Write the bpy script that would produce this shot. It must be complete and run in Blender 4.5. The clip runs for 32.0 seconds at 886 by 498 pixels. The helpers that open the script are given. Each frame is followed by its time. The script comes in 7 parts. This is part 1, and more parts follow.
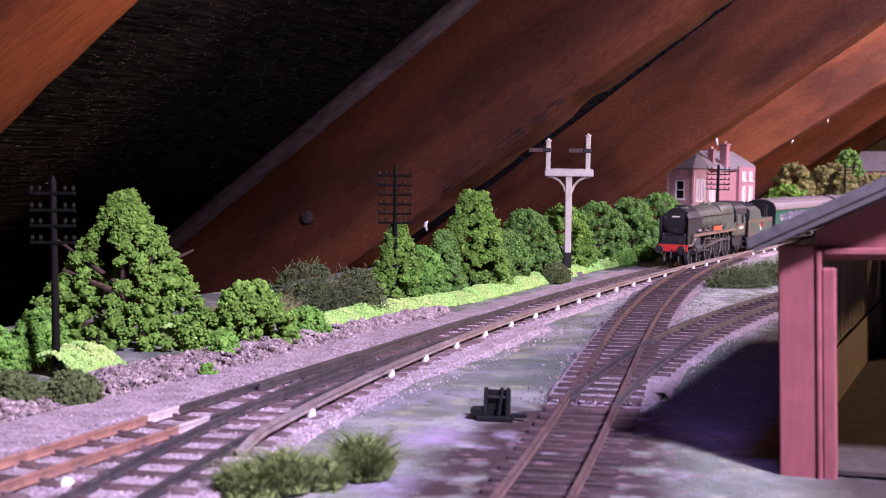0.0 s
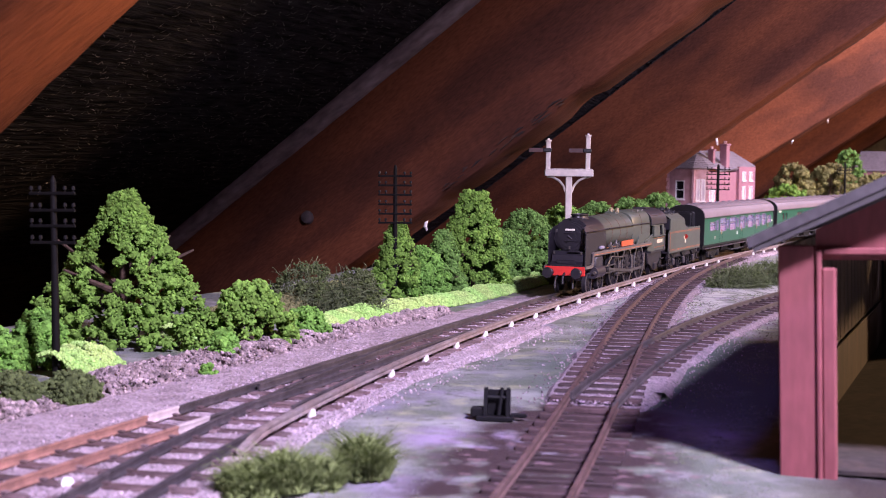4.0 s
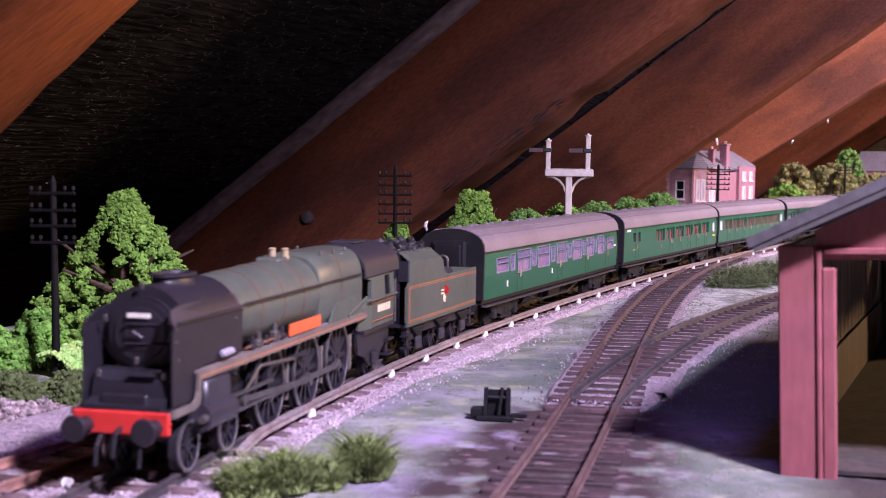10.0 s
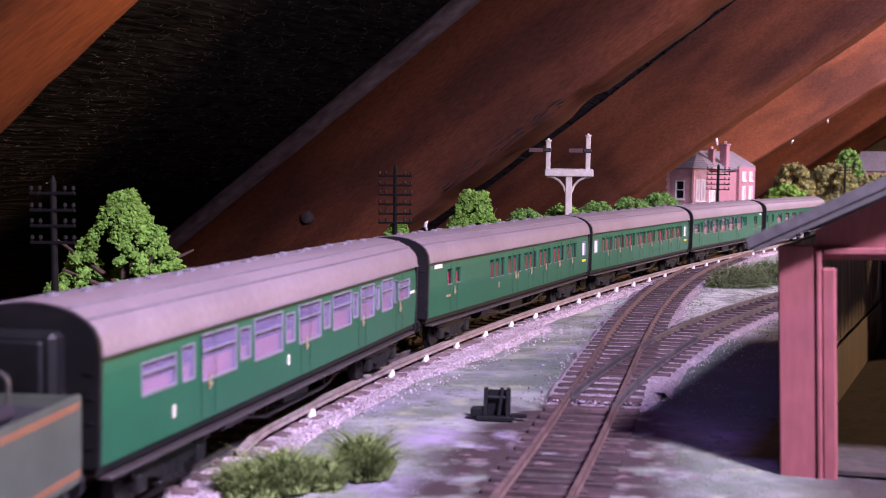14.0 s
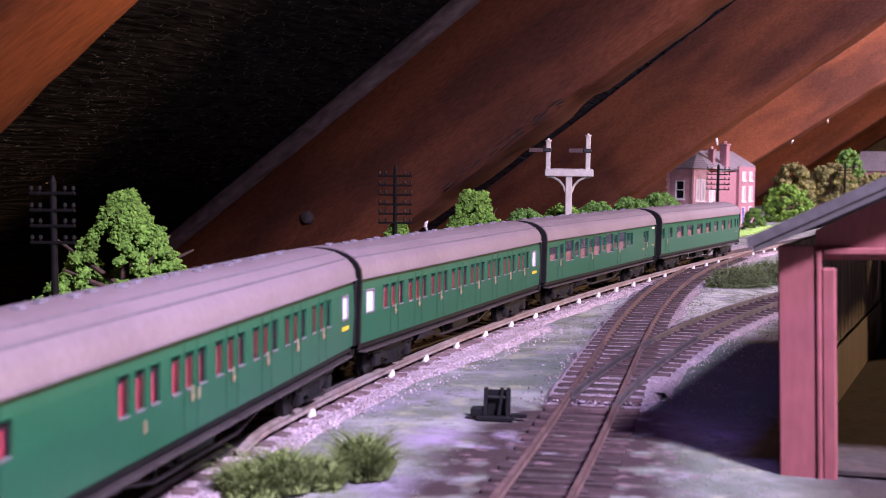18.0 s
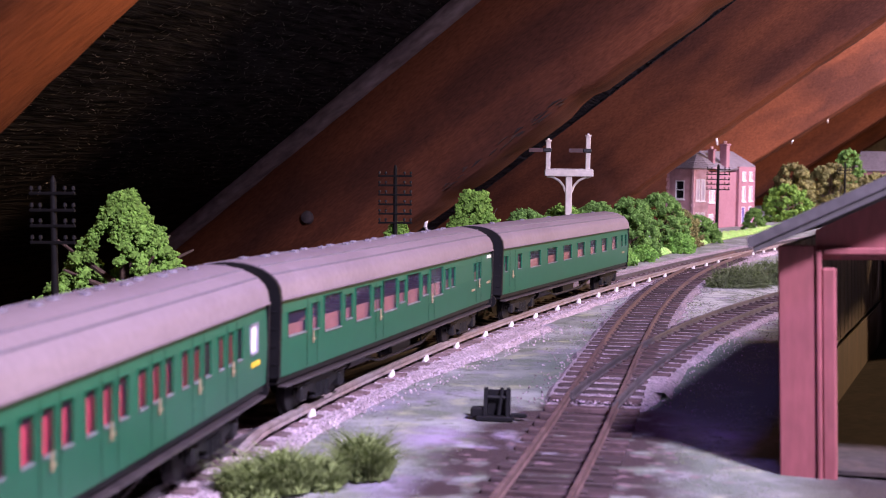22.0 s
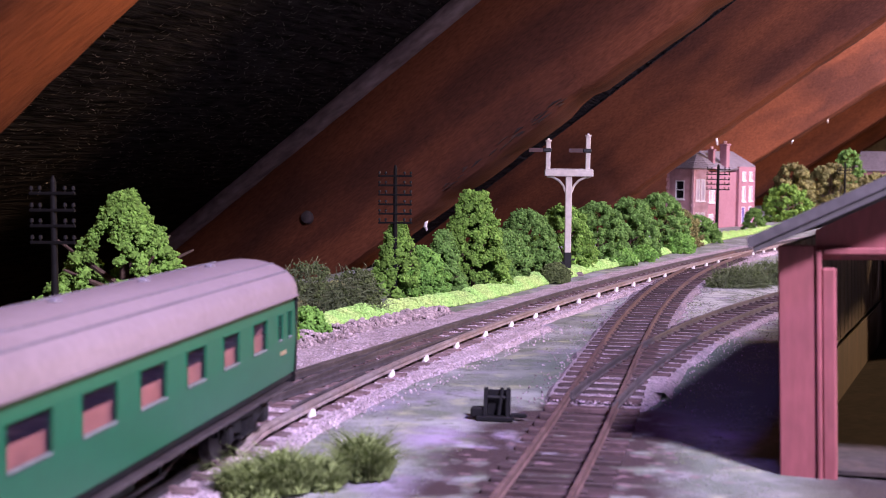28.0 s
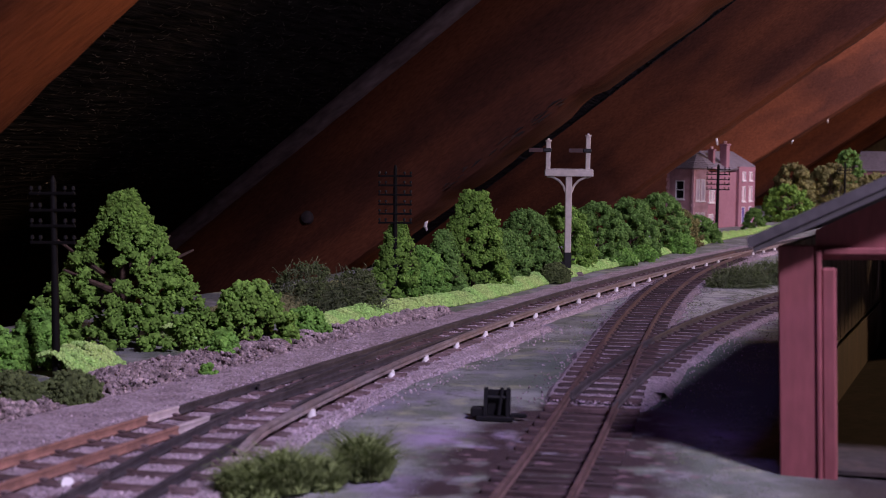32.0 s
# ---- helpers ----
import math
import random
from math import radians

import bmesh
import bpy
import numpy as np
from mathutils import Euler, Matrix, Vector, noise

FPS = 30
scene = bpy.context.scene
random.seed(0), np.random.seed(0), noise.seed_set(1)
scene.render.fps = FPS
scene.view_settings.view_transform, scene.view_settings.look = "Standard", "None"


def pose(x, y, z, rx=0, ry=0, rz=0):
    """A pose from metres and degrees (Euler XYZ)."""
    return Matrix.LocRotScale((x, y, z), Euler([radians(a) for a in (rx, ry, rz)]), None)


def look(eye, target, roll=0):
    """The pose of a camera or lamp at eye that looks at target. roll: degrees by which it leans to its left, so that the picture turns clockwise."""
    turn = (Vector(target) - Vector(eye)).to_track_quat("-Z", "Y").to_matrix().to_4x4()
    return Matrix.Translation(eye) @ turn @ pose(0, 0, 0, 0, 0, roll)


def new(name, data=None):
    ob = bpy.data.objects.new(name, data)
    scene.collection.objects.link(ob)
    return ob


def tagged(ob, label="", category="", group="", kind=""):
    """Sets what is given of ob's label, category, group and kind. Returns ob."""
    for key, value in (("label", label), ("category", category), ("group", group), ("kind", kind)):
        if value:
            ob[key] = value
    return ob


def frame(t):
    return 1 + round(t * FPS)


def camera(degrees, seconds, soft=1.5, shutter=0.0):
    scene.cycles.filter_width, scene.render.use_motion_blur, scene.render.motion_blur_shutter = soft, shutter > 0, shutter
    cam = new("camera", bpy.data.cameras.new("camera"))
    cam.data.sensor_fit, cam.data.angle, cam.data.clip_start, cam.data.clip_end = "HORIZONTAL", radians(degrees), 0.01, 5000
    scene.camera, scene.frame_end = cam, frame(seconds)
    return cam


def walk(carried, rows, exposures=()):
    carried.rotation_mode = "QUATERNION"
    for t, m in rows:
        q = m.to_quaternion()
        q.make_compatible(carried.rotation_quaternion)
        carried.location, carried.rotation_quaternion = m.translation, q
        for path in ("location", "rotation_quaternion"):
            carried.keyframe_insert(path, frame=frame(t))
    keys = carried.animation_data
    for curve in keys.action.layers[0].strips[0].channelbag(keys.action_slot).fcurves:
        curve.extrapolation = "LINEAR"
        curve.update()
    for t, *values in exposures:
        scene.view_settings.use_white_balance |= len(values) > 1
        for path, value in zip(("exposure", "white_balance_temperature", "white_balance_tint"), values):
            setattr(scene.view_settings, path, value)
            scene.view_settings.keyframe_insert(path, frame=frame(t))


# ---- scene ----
# An indoor model railway of 4 mm scale on a loft baseboard. Ground level is z = 0, the camera stands still at the front edge.
RAIL = 0.0045                       # height of the rail heads
LENS = 35.7
EYE = (0.0, 0.0, 0.0804)
cam = camera(LENS, 32.0, soft=0.95, shutter=0.5)
cam.data.dof.use_dof, cam.data.dof.focus_distance, cam.data.dof.aperture_fstop = True, 0.78, 40.0
AIM = (0.0, math.cos(radians(3.413)), 0.0804 - math.sin(radians(3.413)))
walk(cam, [(0.0, look(EYE, AIM, 0.718)), (32.0, look(EYE, AIM, 0.718))],
     exposures=[(0.0, 0.0), (30.6, 0.0), (31.0, -0.3), (31.4, -0.62), (31.7, -0.97), (32.0, -1.4)])

# ---- directions of the loft: E runs along the eaves, N points outwards to the low side ----
TH, PH = radians(20.6), radians(33.9)
EX, EY = math.sin(TH), math.cos(TH)
NX, NY = -math.cos(TH), math.sin(TH)
EAVE = 0.45                         # where the rafters' undersides would meet the board


def loft(e, u, z):
    return Vector((EX * e + NX * u, EY * e + NY * u, z))


def under(u, d=0.0):
    """Height of the plane of the rafters' undersides, d measured square to it, at distance u."""
    return (EAVE - u) * math.tan(PH) + d / math.cos(PH)


# ---- world and lamps ----
world = bpy.data.worlds.new("loft_dark")
world.use_nodes = True
world.node_tree.nodes["Background"].inputs["Color"].default_value = (0.05, 0.04, 0.05, 1)
world.node_tree.nodes["Background"].inputs["Strength"].default_value = 0.15
scene.world = world


# small lamps hung in a row in front of the layout, a violet lamp over the siding, the loft's warm bulb and a spot added
# only to brighten the rafters
def lamp(name, e, u, z, et, ut, size, watts, colour, spread):
    data = bpy.data.lights.new(name, "AREA")
    data.shape, data.size, data.energy, data.color, data.spread = "DISK", size, watts, colour, radians(spread)
    ob = new(name, data)
    ob.matrix_world = look(loft(e, u, z), loft(et, ut, 0.0))
    return ob


PINK = (0.775, 0.66, 0.98)
lamp("row_lamp", 0.10, -0.265, 0.47, 0.66, 0.16, 0.07, 13.5, PINK, 150)
lamp("row_lamp", 1.05, -0.42, 0.55, 1.45, 0.25, 0.12, 7.0, PINK, 120)
lamp("row_lamp", 2.2, -0.45, 0.58, 2.3, 0.2, 0.12, 12.5, PINK, 130)
lamp("violet_lamp", 0.27, 0.03, 0.29, 0.62, 0.05, 0.04, 0.6, (0.28, 0.2, 1.0), 150)
WARM = (1.0, 0.6, 0.32)
bulb = bpy.data.lights.new("loft_bulb", "POINT")
bulb.energy, bulb.color, bulb.shadow_soft_size = 64.0, WARM, 0.05
new("loft_bulb", bulb).location = loft(1.75, -1.0, 0.45)
# added warm spot without a visible source, brightens the near rafter's underside
fill_spot = bpy.data.lights.new("work_lamp", "SPOT")
fill_spot.energy, fill_spot.color, fill_spot.spot_size, fill_spot.spot_blend, fill_spot.shadow_soft_size = 80.0, WARM, radians(32), 0.8, 0.03
new("work_lamp", fill_spot).matrix_world = look(loft(0.45, -0.55, 0.22), loft(0.4, 0.3, 0.3))


# ---- mesh helpers ----
class Geo:
    """Gathers vertices and faces of one mesh."""

    def __init__(self):
        self.v, self.f = [], []

    def add(self, vs, fs):
        n = len(self.v)
        self.v += [tuple(p) for p in vs]
        self.f += [tuple(i + n for i in f) for f in fs]
        return self

    def box(self, x0, x1, y0, y1, z0, z1, b=0.0):
        if b <= 0:
            vs = [(x, y, z) for z in (z0, z1) for y in (y0, y1) for x in (x0, x1)]
            return self.add(vs, [(0, 2, 3, 1), (4, 5, 7, 6), (0, 1, 5, 4), (1, 3, 7, 5), (3, 2, 6, 7), (2, 0, 4, 6)])
        c, h = ((x0 + x1) / 2, (y0 + y1) / 2, (z0 + z1) / 2), (abs(x1 - x0) / 2, abs(y1 - y0) / 2, abs(z1 - z0) / 2)
        b = min(b, min(h) * 0.9)
        vs, ix = [], {}
        for sx in (-1, 1):
            for sy in (-1, 1):
                for sz in (-1, 1):
                    for k in range(3):
                        q = [h[i] - (0 if i == k else b) for i in range(3)]
                        ix[sx, sy, sz, k] = len(vs)
                        vs.append((c[0] + sx * q[0], c[1] + sy * q[1], c[2] + sz * q[2]))
        fs = []
        for k in range(3):
            for s in (-1, 1):
                o = [i for i in range(3) if i != k]
                loop = []
                for a, bb in ((-1, -1), (1, -1), (1, 1), (-1, 1)):
                    t = [0, 0, 0]
                    t[k], t[o[0]], t[o[1]] = s, a, bb
                    loop.append(ix[t[0], t[1], t[2], k])
                flip = (s > 0) == (k == 1)
                fs.append(tuple(reversed(loop)) if flip else tuple(loop))
        for k in range(3):
            o = [i for i in range(3) if i != k]
            for a in (-1, 1):
                for bb in (-1, 1):
                    t0, t1 = [0, 0, 0], [0, 0, 0]
                    t0[k], t1[k] = -1, 1
                    for t in (t0, t1):
                        t[o[0]], t[o[1]] = a, bb
                    fs.append((ix[(*t0, o[0])], ix[(*t1, o[0])], ix[(*t1, o[1])], ix[(*t0, o[1])]))
        for sx in (-1, 1):
            for sy in (-1, 1):
                for sz in (-1, 1):
                    fs.append(tuple(ix[sx, sy, sz, k] for k in range(3)))
        return self.add(vs, fs)

    def tube(self, p0, p1, r0, r1=None, n=10, caps=True):
        r1 = r0 if r1 is None else r1
        p0, p1 = Vector(p0), Vector(p1)
        q = (p1 - p0).to_track_quat("Z", "Y")
        vs = []
        for p, r in ((p0, r0), (p1, r1)):
            vs += [p + q @ Vector((r * math.cos(2 * math.pi * i / n), r * math.sin(2 * math.pi * i / n), 0)) for i in range(n)]
        fs = [(i, (i + 1) % n, n + (i + 1) % n, n + i) for i in range(n)]
        if caps:
            fs += [tuple(reversed(range(n))), tuple(range(n, 2 * n))]
        return self.add(vs, fs)

    def line(self, pts, r, n=8):
        for a, b in zip(pts[:-1], pts[1:]):
            self.tube(a, b, r, r, n)
        return self

    def sweep(self, profile, rings, closed=True, caps=True):
        """profile: (a, h) pairs; rings: functions from (a, h) to a point."""
        n, vs, fs = len(profile), [], []
        for ring in rings:
            vs += [ring(a, h) for a, h in profile]
        for k in range(len(rings) - 1):
            for i in range(n if closed else n - 1):
                j = (i + 1) % n
                fs.append((k * n + i, k * n + j, (k + 1) * n + j, (k + 1) * n + i))
        if caps and closed:
            fs += [tuple(reversed(range(n))), tuple(range((len(rings) - 1) * n, len(rings) * n))]
        return self.add(vs, fs)

    def prism(self, poly, axis, a0, a1):
        """A polygon in the plane across an axis, drawn out from a0 to a1."""
        def at(p, a):
            return {"x": (a, p[0], p[1]), "y": (p[0], a, p[1]), "z": (p[0], p[1], a)}[axis]
        n = len(poly)
        vs = [at(p, a0) for p in poly] + [at(p, a1) for p in poly]
        fs = [(i, (i + 1) % n, n + (i + 1) % n, n + i) for i in range(n)] + [tuple(reversed(range(n))), tuple(range(n, 2 * n))]
        return self.add(vs, fs)

    def disc(self, c, axis, r0, r1, t, n=24):
        """A flat ring along x between radii."""
        vs, fs = [], []
        for x in (c[0] - t / 2, c[0] + t / 2):
            for r in (r0, r1):
                vs += [(x, c[1] + r * math.cos(2 * math.pi * i / n), c[2] + r * math.sin(2 * math.pi * i / n)) for i in range(n)]
        for i in range(n):
            j = (i + 1) % n
            fs += [(i, n + i, n + j, j), (2 * n + i, 2 * n + j, 3 * n + j, 3 * n + i),
                   (n + i, 3 * n + i, 3 * n + j, n + j), (i, j, 2 * n + j, 2 * n + i)]
        return self.add(vs, fs)


def mesh_of(name, geo, mat, smooth=False):
    me = bpy.data.meshes.new(name)
    me.from_pydata(geo.v, [], geo.f)
    bm = bmesh.new()
    bm.from_mesh(me)
    bmesh.ops.recalc_face_normals(bm, faces=bm.faces)
    bm.to_mesh(me)
    bm.free()
    if smooth:
        me.polygons.foreach_set("use_smooth", [True] * len(me.polygons))
        me.set_sharp_from_angle(angle=radians(38))
    me.materials.append(mat)
    return me


def part(name, geo, mat, parent=None, label="", smooth=False, m=None):
    ob = new(name, mesh_of(name, geo, mat, smooth))
    if parent is not None:
        ob.parent = parent
    if m is not None:
        ob.matrix_basis = m
    return tagged(ob, label)


def thing(name, label, category, m=None, group="", kind=""):
    ob = new(name)
    if m is not None:
        ob.matrix_basis = m
    return tagged(ob, label, category, group, kind)


def arrays(name, verts, tris, mat, parent=None, smooth=False):
    """A triangle mesh straight from numpy arrays."""
    me = bpy.data.meshes.new(name)
    nv, nf = len(verts), len(tris)
    me.vertices.add(nv)
    me.loops.add(nf * 3)
    me.polygons.add(nf)
    me.vertices.foreach_set("co", np.ascontiguousarray(verts, dtype=np.float32).ravel())
    me.loops.foreach_set("vertex_index", np.ascontiguousarray(tris, dtype=np.int32).ravel())
    me.polygons.foreach_set("loop_start", np.arange(0, nf * 3, 3, dtype=np.int32))
    me.polygons.foreach_set("loop_total", np.full(nf, 3, dtype=np.int32))
    me.polygons.foreach_set("use_smooth", np.full(nf, smooth, dtype=bool))
    me.update(calc_edges=True)
    me.materials.append(mat)
    ob = new(name, me)
    if parent is not None:
        ob.parent = parent
    return ob


def ico(levels):
    bm = bmesh.new()
    bmesh.ops.create_icosphere(bm, subdivisions=levels, radius=1.0)
    v = np.array([x.co[:] for x in bm.verts])
    t = np.array([[x.index for x in f.verts] for f in bm.faces])
    bm.free()
    return v, t


ICO1, ICO2 = ico(1), ico(2)


def spread(shape, centres, radii, rng, rough=0.25, squash=1.0):
    """Many roughened copies of a small shape as one pair of arrays."""
    v, t = shape
    n = len(centres)
    jit = 1 + rng.uniform(-rough, rough, (n, len(v)))
    yaw = rng.uniform(0, 2 * np.pi, n)
    c, s = np.cos(yaw)[:, None], np.sin(yaw)[:, None]
    x = (v[None, :, 0] * c - v[None, :, 1] * s) * jit
    y = (v[None, :, 0] * s + v[None, :, 1] * c) * jit
    z = v[None, :, 2] * jit * squash
    p = np.stack([x, y, z], 2) * radii[:, None, None] + centres[:, None, :]
    tri = t[None] + (np.arange(n) * len(v))[:, None, None]
    return p.reshape(-1, 3), tri.reshape(-1, 3)


# ---- materials ----
def mat(name, col, rough=0.6, metal=0.0, var=0.2, scale=400.0, bump=0.25, depth=0.0004, col2=None, mix=0.4, mscale=40.0, spec=0.5,
        island=0.0, each=0.0, stretch=None):
    """A surface: base colour varied by fine grain and by larger stains of col2, with fine relief."""
    m = bpy.data.materials.new(name)
    m.use_nodes = True
    nt = m.node_tree
    nd, ln = nt.nodes, nt.links
    bs = nd["Principled BSDF"]
    bs.inputs["Roughness"].default_value = rough
    bs.inputs["Metallic"].default_value = metal
    bs.inputs["Specular IOR Level"].default_value = spec
    tc = nd.new("ShaderNodeTexCoord")
    src = tc.outputs["Object"]
    if stretch:
        mp = nd.new("ShaderNodeMapping")
        mp.inputs["Scale"].default_value = stretch[:3]
        if len(stretch) > 3:
            mp.inputs["Rotation"].default_value = stretch[3:]
        ln.new(src, mp.inputs["Vector"])
        src = mp.outputs["Vector"]
    n1 = nd.new("ShaderNodeTexNoise")
    n1.inputs["Scale"].default_value, n1.inputs["Detail"].default_value = scale, 5.0
    ln.new(src, n1.inputs["Vector"])
    n2 = nd.new("ShaderNodeTexNoise")
    n2.inputs["Scale"].default_value, n2.inputs["Detail"].default_value = mscale, 4.0
    ln.new(src, n2.inputs["Vector"])
    r1 = nd.new("ShaderNodeMapRange")
    r1.inputs[1].default_value, r1.inputs[2].default_value = 0.3, 0.7
    r1.inputs[3].default_value, r1.inputs[4].default_value = 1 - var, 1 + var
    ln.new(n1.outputs["Fac"], r1.inputs[0])
    r2 = nd.new("ShaderNodeMapRange")
    r2.inputs[1].default_value, r2.inputs[2].default_value = 0.42, 0.62
    r2.inputs[3].default_value, r2.inputs[4].default_value = 0.0, mix
    ln.new(n2.outputs["Fac"], r2.inputs[0])
    mx = nd.new("ShaderNodeMix")
    mx.data_type = "RGBA"
    mx.inputs[6].default_value = (*col, 1)
    c2 = col2 or tuple(c * 0.65 for c in col)
    mx.inputs[7].default_value = (*c2, 1)
    ln.new(r2.outputs[0], mx.inputs[0])
    out = mx.outputs[2]
    mu = nd.new("ShaderNodeVectorMath")
    mu.operation = "SCALE"
    ln.new(out, mu.inputs[0])
    fac = r1.outputs[0]
    for amount, kind, sock in ((island, "ShaderNodeNewGeometry", "Random Per Island"), (each, "ShaderNodeObjectInfo", "Random")):
        if amount:
            g = nd.new(kind)
            rr = nd.new("ShaderNodeMapRange")
            rr.inputs[3].default_value, rr.inputs[4].default_value = 1 - amount, 1 + amount
            ln.new(g.outputs[sock], rr.inputs[0])
            mm = nd.new("ShaderNodeMath")
            mm.operation = "MULTIPLY"
            ln.new(fac, mm.inputs[0])
            ln.new(rr.outputs[0], mm.inputs[1])
            fac = mm.outputs[0]
    ln.new(fac, mu.inputs["Scale"])
    ln.new(mu.outputs[0], bs.inputs["Base Color"])
    if bump:
        bp = nd.new("ShaderNodeBump")
        bp.inputs["Strength"].default_value, bp.inputs["Distance"].default_value = bump, depth
        ln.new(n1.outputs["Fac"], bp.inputs["Height"])
        ln.new(bp.outputs[0], bs.inputs["Normal"])
    return m


M_FELT = mat("roofing_felt", (0.022, 0.0205, 0.022), 0.8, var=0.9, scale=300, bump=1.0, depth=0.004, mscale=12, mix=0.7, spec=0.06, col2=(0.03, 0.028, 0.031),
             stretch=(0.13, 1.0, 1.0))
M_FIBRE = mat("brown_felt_fibre", (0.3, 0.27, 0.26), 0.7, var=0.3, scale=300, bump=0.0, island=0.7)
M_RAFTER = mat("stained_rafter_wood", (0.19, 0.064, 0.032), 0.9, var=0.22, scale=520, bump=0.5, depth=0.0009, col2=(0.085, 0.033, 0.022), mix=0.95,
               mscale=14, stretch=(1.5, 0.22, 1.5), spec=0.08)
M_SPLIT = mat("split_raw_wood", (0.028, 0.016, 0.014), 0.9, var=0.3, scale=300, bump=0.4, col2=(0.09, 0.045, 0.03), mix=0.8, mscale=90)
M_BOLT = mat("dull_bolt_iron", (0.1, 0.075, 0.075), 0.7, 0.2, var=0.3, scale=300, bump=0.2)
M_BATTEN = mat("grey_worn_batten", (0.3, 0.235, 0.24), 0.9, var=0.35, scale=160, bump=0.6, depth=0.0015, col2=(0.2, 0.145, 0.145), mix=0.7, mscale=16, stretch=(1.4, 0.4, 1.4), spec=0.05)
M_GROUND = None
M_BALLAST = mat("ballast_bed", (0.38, 0.305, 0.335), 0.95, var=0.55, scale=900, bump=0.9, depth=0.0012, col2=(0.23, 0.175, 0.185), mix=0.7, mscale=90)
M_STONE = mat("ballast_chips", (0.38, 0.305, 0.335), 0.9, var=0.3, scale=700, bump=0.3, island=0.45, col2=(0.2, 0.18, 0.19), mix=0.5, mscale=50)
M_RUBBLE = mat("rubble_earth", (0.31, 0.245, 0.245), 0.95, var=0.5, scale=500, bump=0.8, depth=0.001, island=0.4, col2=(0.14, 0.1, 0.1), mix=0.7, mscale=120)
M_SLEEPER = mat("sleeper_plastic", (0.092, 0.055, 0.054), 0.75, var=0.3, scale=500, bump=0.3, each=0.3, col2=(0.2, 0.14, 0.145), mix=0.6, mscale=200)
M_SLEEPER_DARK = mat("dark_siding_sleeper", (0.032, 0.016, 0.017), 0.75, var=0.3, scale=500, bump=0.3, each=0.4, col2=(0.06, 0.035, 0.038), mix=0.5, mscale=200)
M_BALLAST_GREY = mat("grey_siding_ballast", (0.22, 0.17, 0.2), 0.95, var=0.6, scale=900, bump=0.9, depth=0.0012, col2=(0.15, 0.125, 0.145), mix=0.8, mscale=110)
M_RAIL = mat("weathered_rail", (0.045, 0.038, 0.041), 0.6, 0.1, var=0.4, scale=300, bump=0.25, depth=0.0002, col2=(0.08, 0.066, 0.068), mix=0.6, mscale=40)
M_PALE = mat("pale_worn_rail", (0.27, 0.225, 0.215), 0.5, 0.1, var=0.3, scale=300, bump=0.2, depth=0.0002, col2=(0.22, 0.15, 0.12), mix=0.6, mscale=40)
M_JOINER = mat("pale_rail_joiner", (0.5, 0.42, 0.41), 0.5, var=0.2, scale=300, bump=0.05)
M_ORANGE_RUST = mat("orange_rusted_rail", (0.27, 0.14, 0.105), 0.7, 0.05, var=0.35, scale=250, bump=0.2, depth=0.0002, col2=(0.15, 0.075, 0.06), mix=0.6, mscale=60)
M_RUST = mat("rusty_rail", (0.075, 0.041, 0.036), 0.7, 0.05, var=0.35, scale=250, bump=0.2, depth=0.0002, col2=(0.11, 0.068, 0.062), mix=0.6, mscale=40)
M_WHITE = mat("white_paint", (0.75, 0.72, 0.7), 0.5, var=0.08, scale=300, bump=0.1, col2=(0.6, 0.56, 0.54), mix=0.3)
M_BLACK = mat("black_plastic", (0.006, 0.006, 0.007), 0.45, var=0.2, scale=300, bump=0.1, spec=0.3)
M_BOARD = mat("baseboard_plywood", (0.35, 0.25, 0.15), 0.7, var=0.2, scale=80, bump=0.1, depth=0.001)
M_PLANK = mat("loft_boards", (0.3, 0.2, 0.12), 0.8, var=0.3, scale=30, bump=0.2, depth=0.002)
M_WALL = mat("bare_blockwork", (0.2, 0.18, 0.17), 0.9, var=0.3, scale=60, bump=0.4, depth=0.003)

# ---- ground: one sheet of painted scenery on the baseboard ----
TRACK_SLOPE = 0.375


def main_theta(s):
    s = min(max(s, 0.0), 2.2)
    u = s - 1.0
    return 0.42602 + 0.13248 * u + 0.00262 * u * u + 0.20582 * u ** 3


STEP = 0.005
MAIN = {0: (-0.0915, 0.2)}
x, y = MAIN[0]
for k in range(0, 620):
    a = main_theta(k * STEP)
    x, y = x + math.sin(a) * STEP, y + math.cos(a) * STEP
    MAIN[k + 1] = (x, y)
x, y = MAIN[0]
for k in range(0, -560, -1):
    a = main_theta(k * STEP)
    x, y = x - math.sin(a) * STEP, y - math.cos(a) * STEP
    MAIN[k - 1] = (x, y)


def main_at(s):
    """Place and heading of the main line's centre, s metres along it."""
    k = math.floor(s / STEP)
    f = s / STEP - k
    a, b = MAIN[k], MAIN[k + 1]
    return a[0] + f * (b[0] - a[0]), a[1] + f * (b[1] - a[1]), main_theta(s)


def siding_at(yy):
    u = (yy - 0.7) / 0.5
    xx = 0.09984 + 0.10755 * u + 0.02287 * u * u + 0.01785 * u ** 3 - 0.00367 * u ** 4
    dx = (0.10755 + 2 * 0.02287 * u + 3 * 0.01785 * u * u - 4 * 0.00367 * u ** 3) / 0.5
    return xx, yy, math.atan(dx)


BR = np.polyfit([0.44, 0.48, 0.52, 0.605, 0.692, 0.796, 0.859, 0.98], [0.0473, 0.0575, 0.0695, 0.099, 0.136, 0.184, 0.2185, 0.295], 3)


def branch_at(yy):
    return float(np.polyval(BR, yy)), yy, math.atan(float(np.polyval(np.polyder(BR), yy)))


def loop_at(yy):
    return -0.1018 + (yy - 0.35) * TRACK_SLOPE - 0.012 * max(0.0, yy - 0.42), yy, math.atan(TRACK_SLOPE - (0.012 if yy > 0.42 else 0.0))


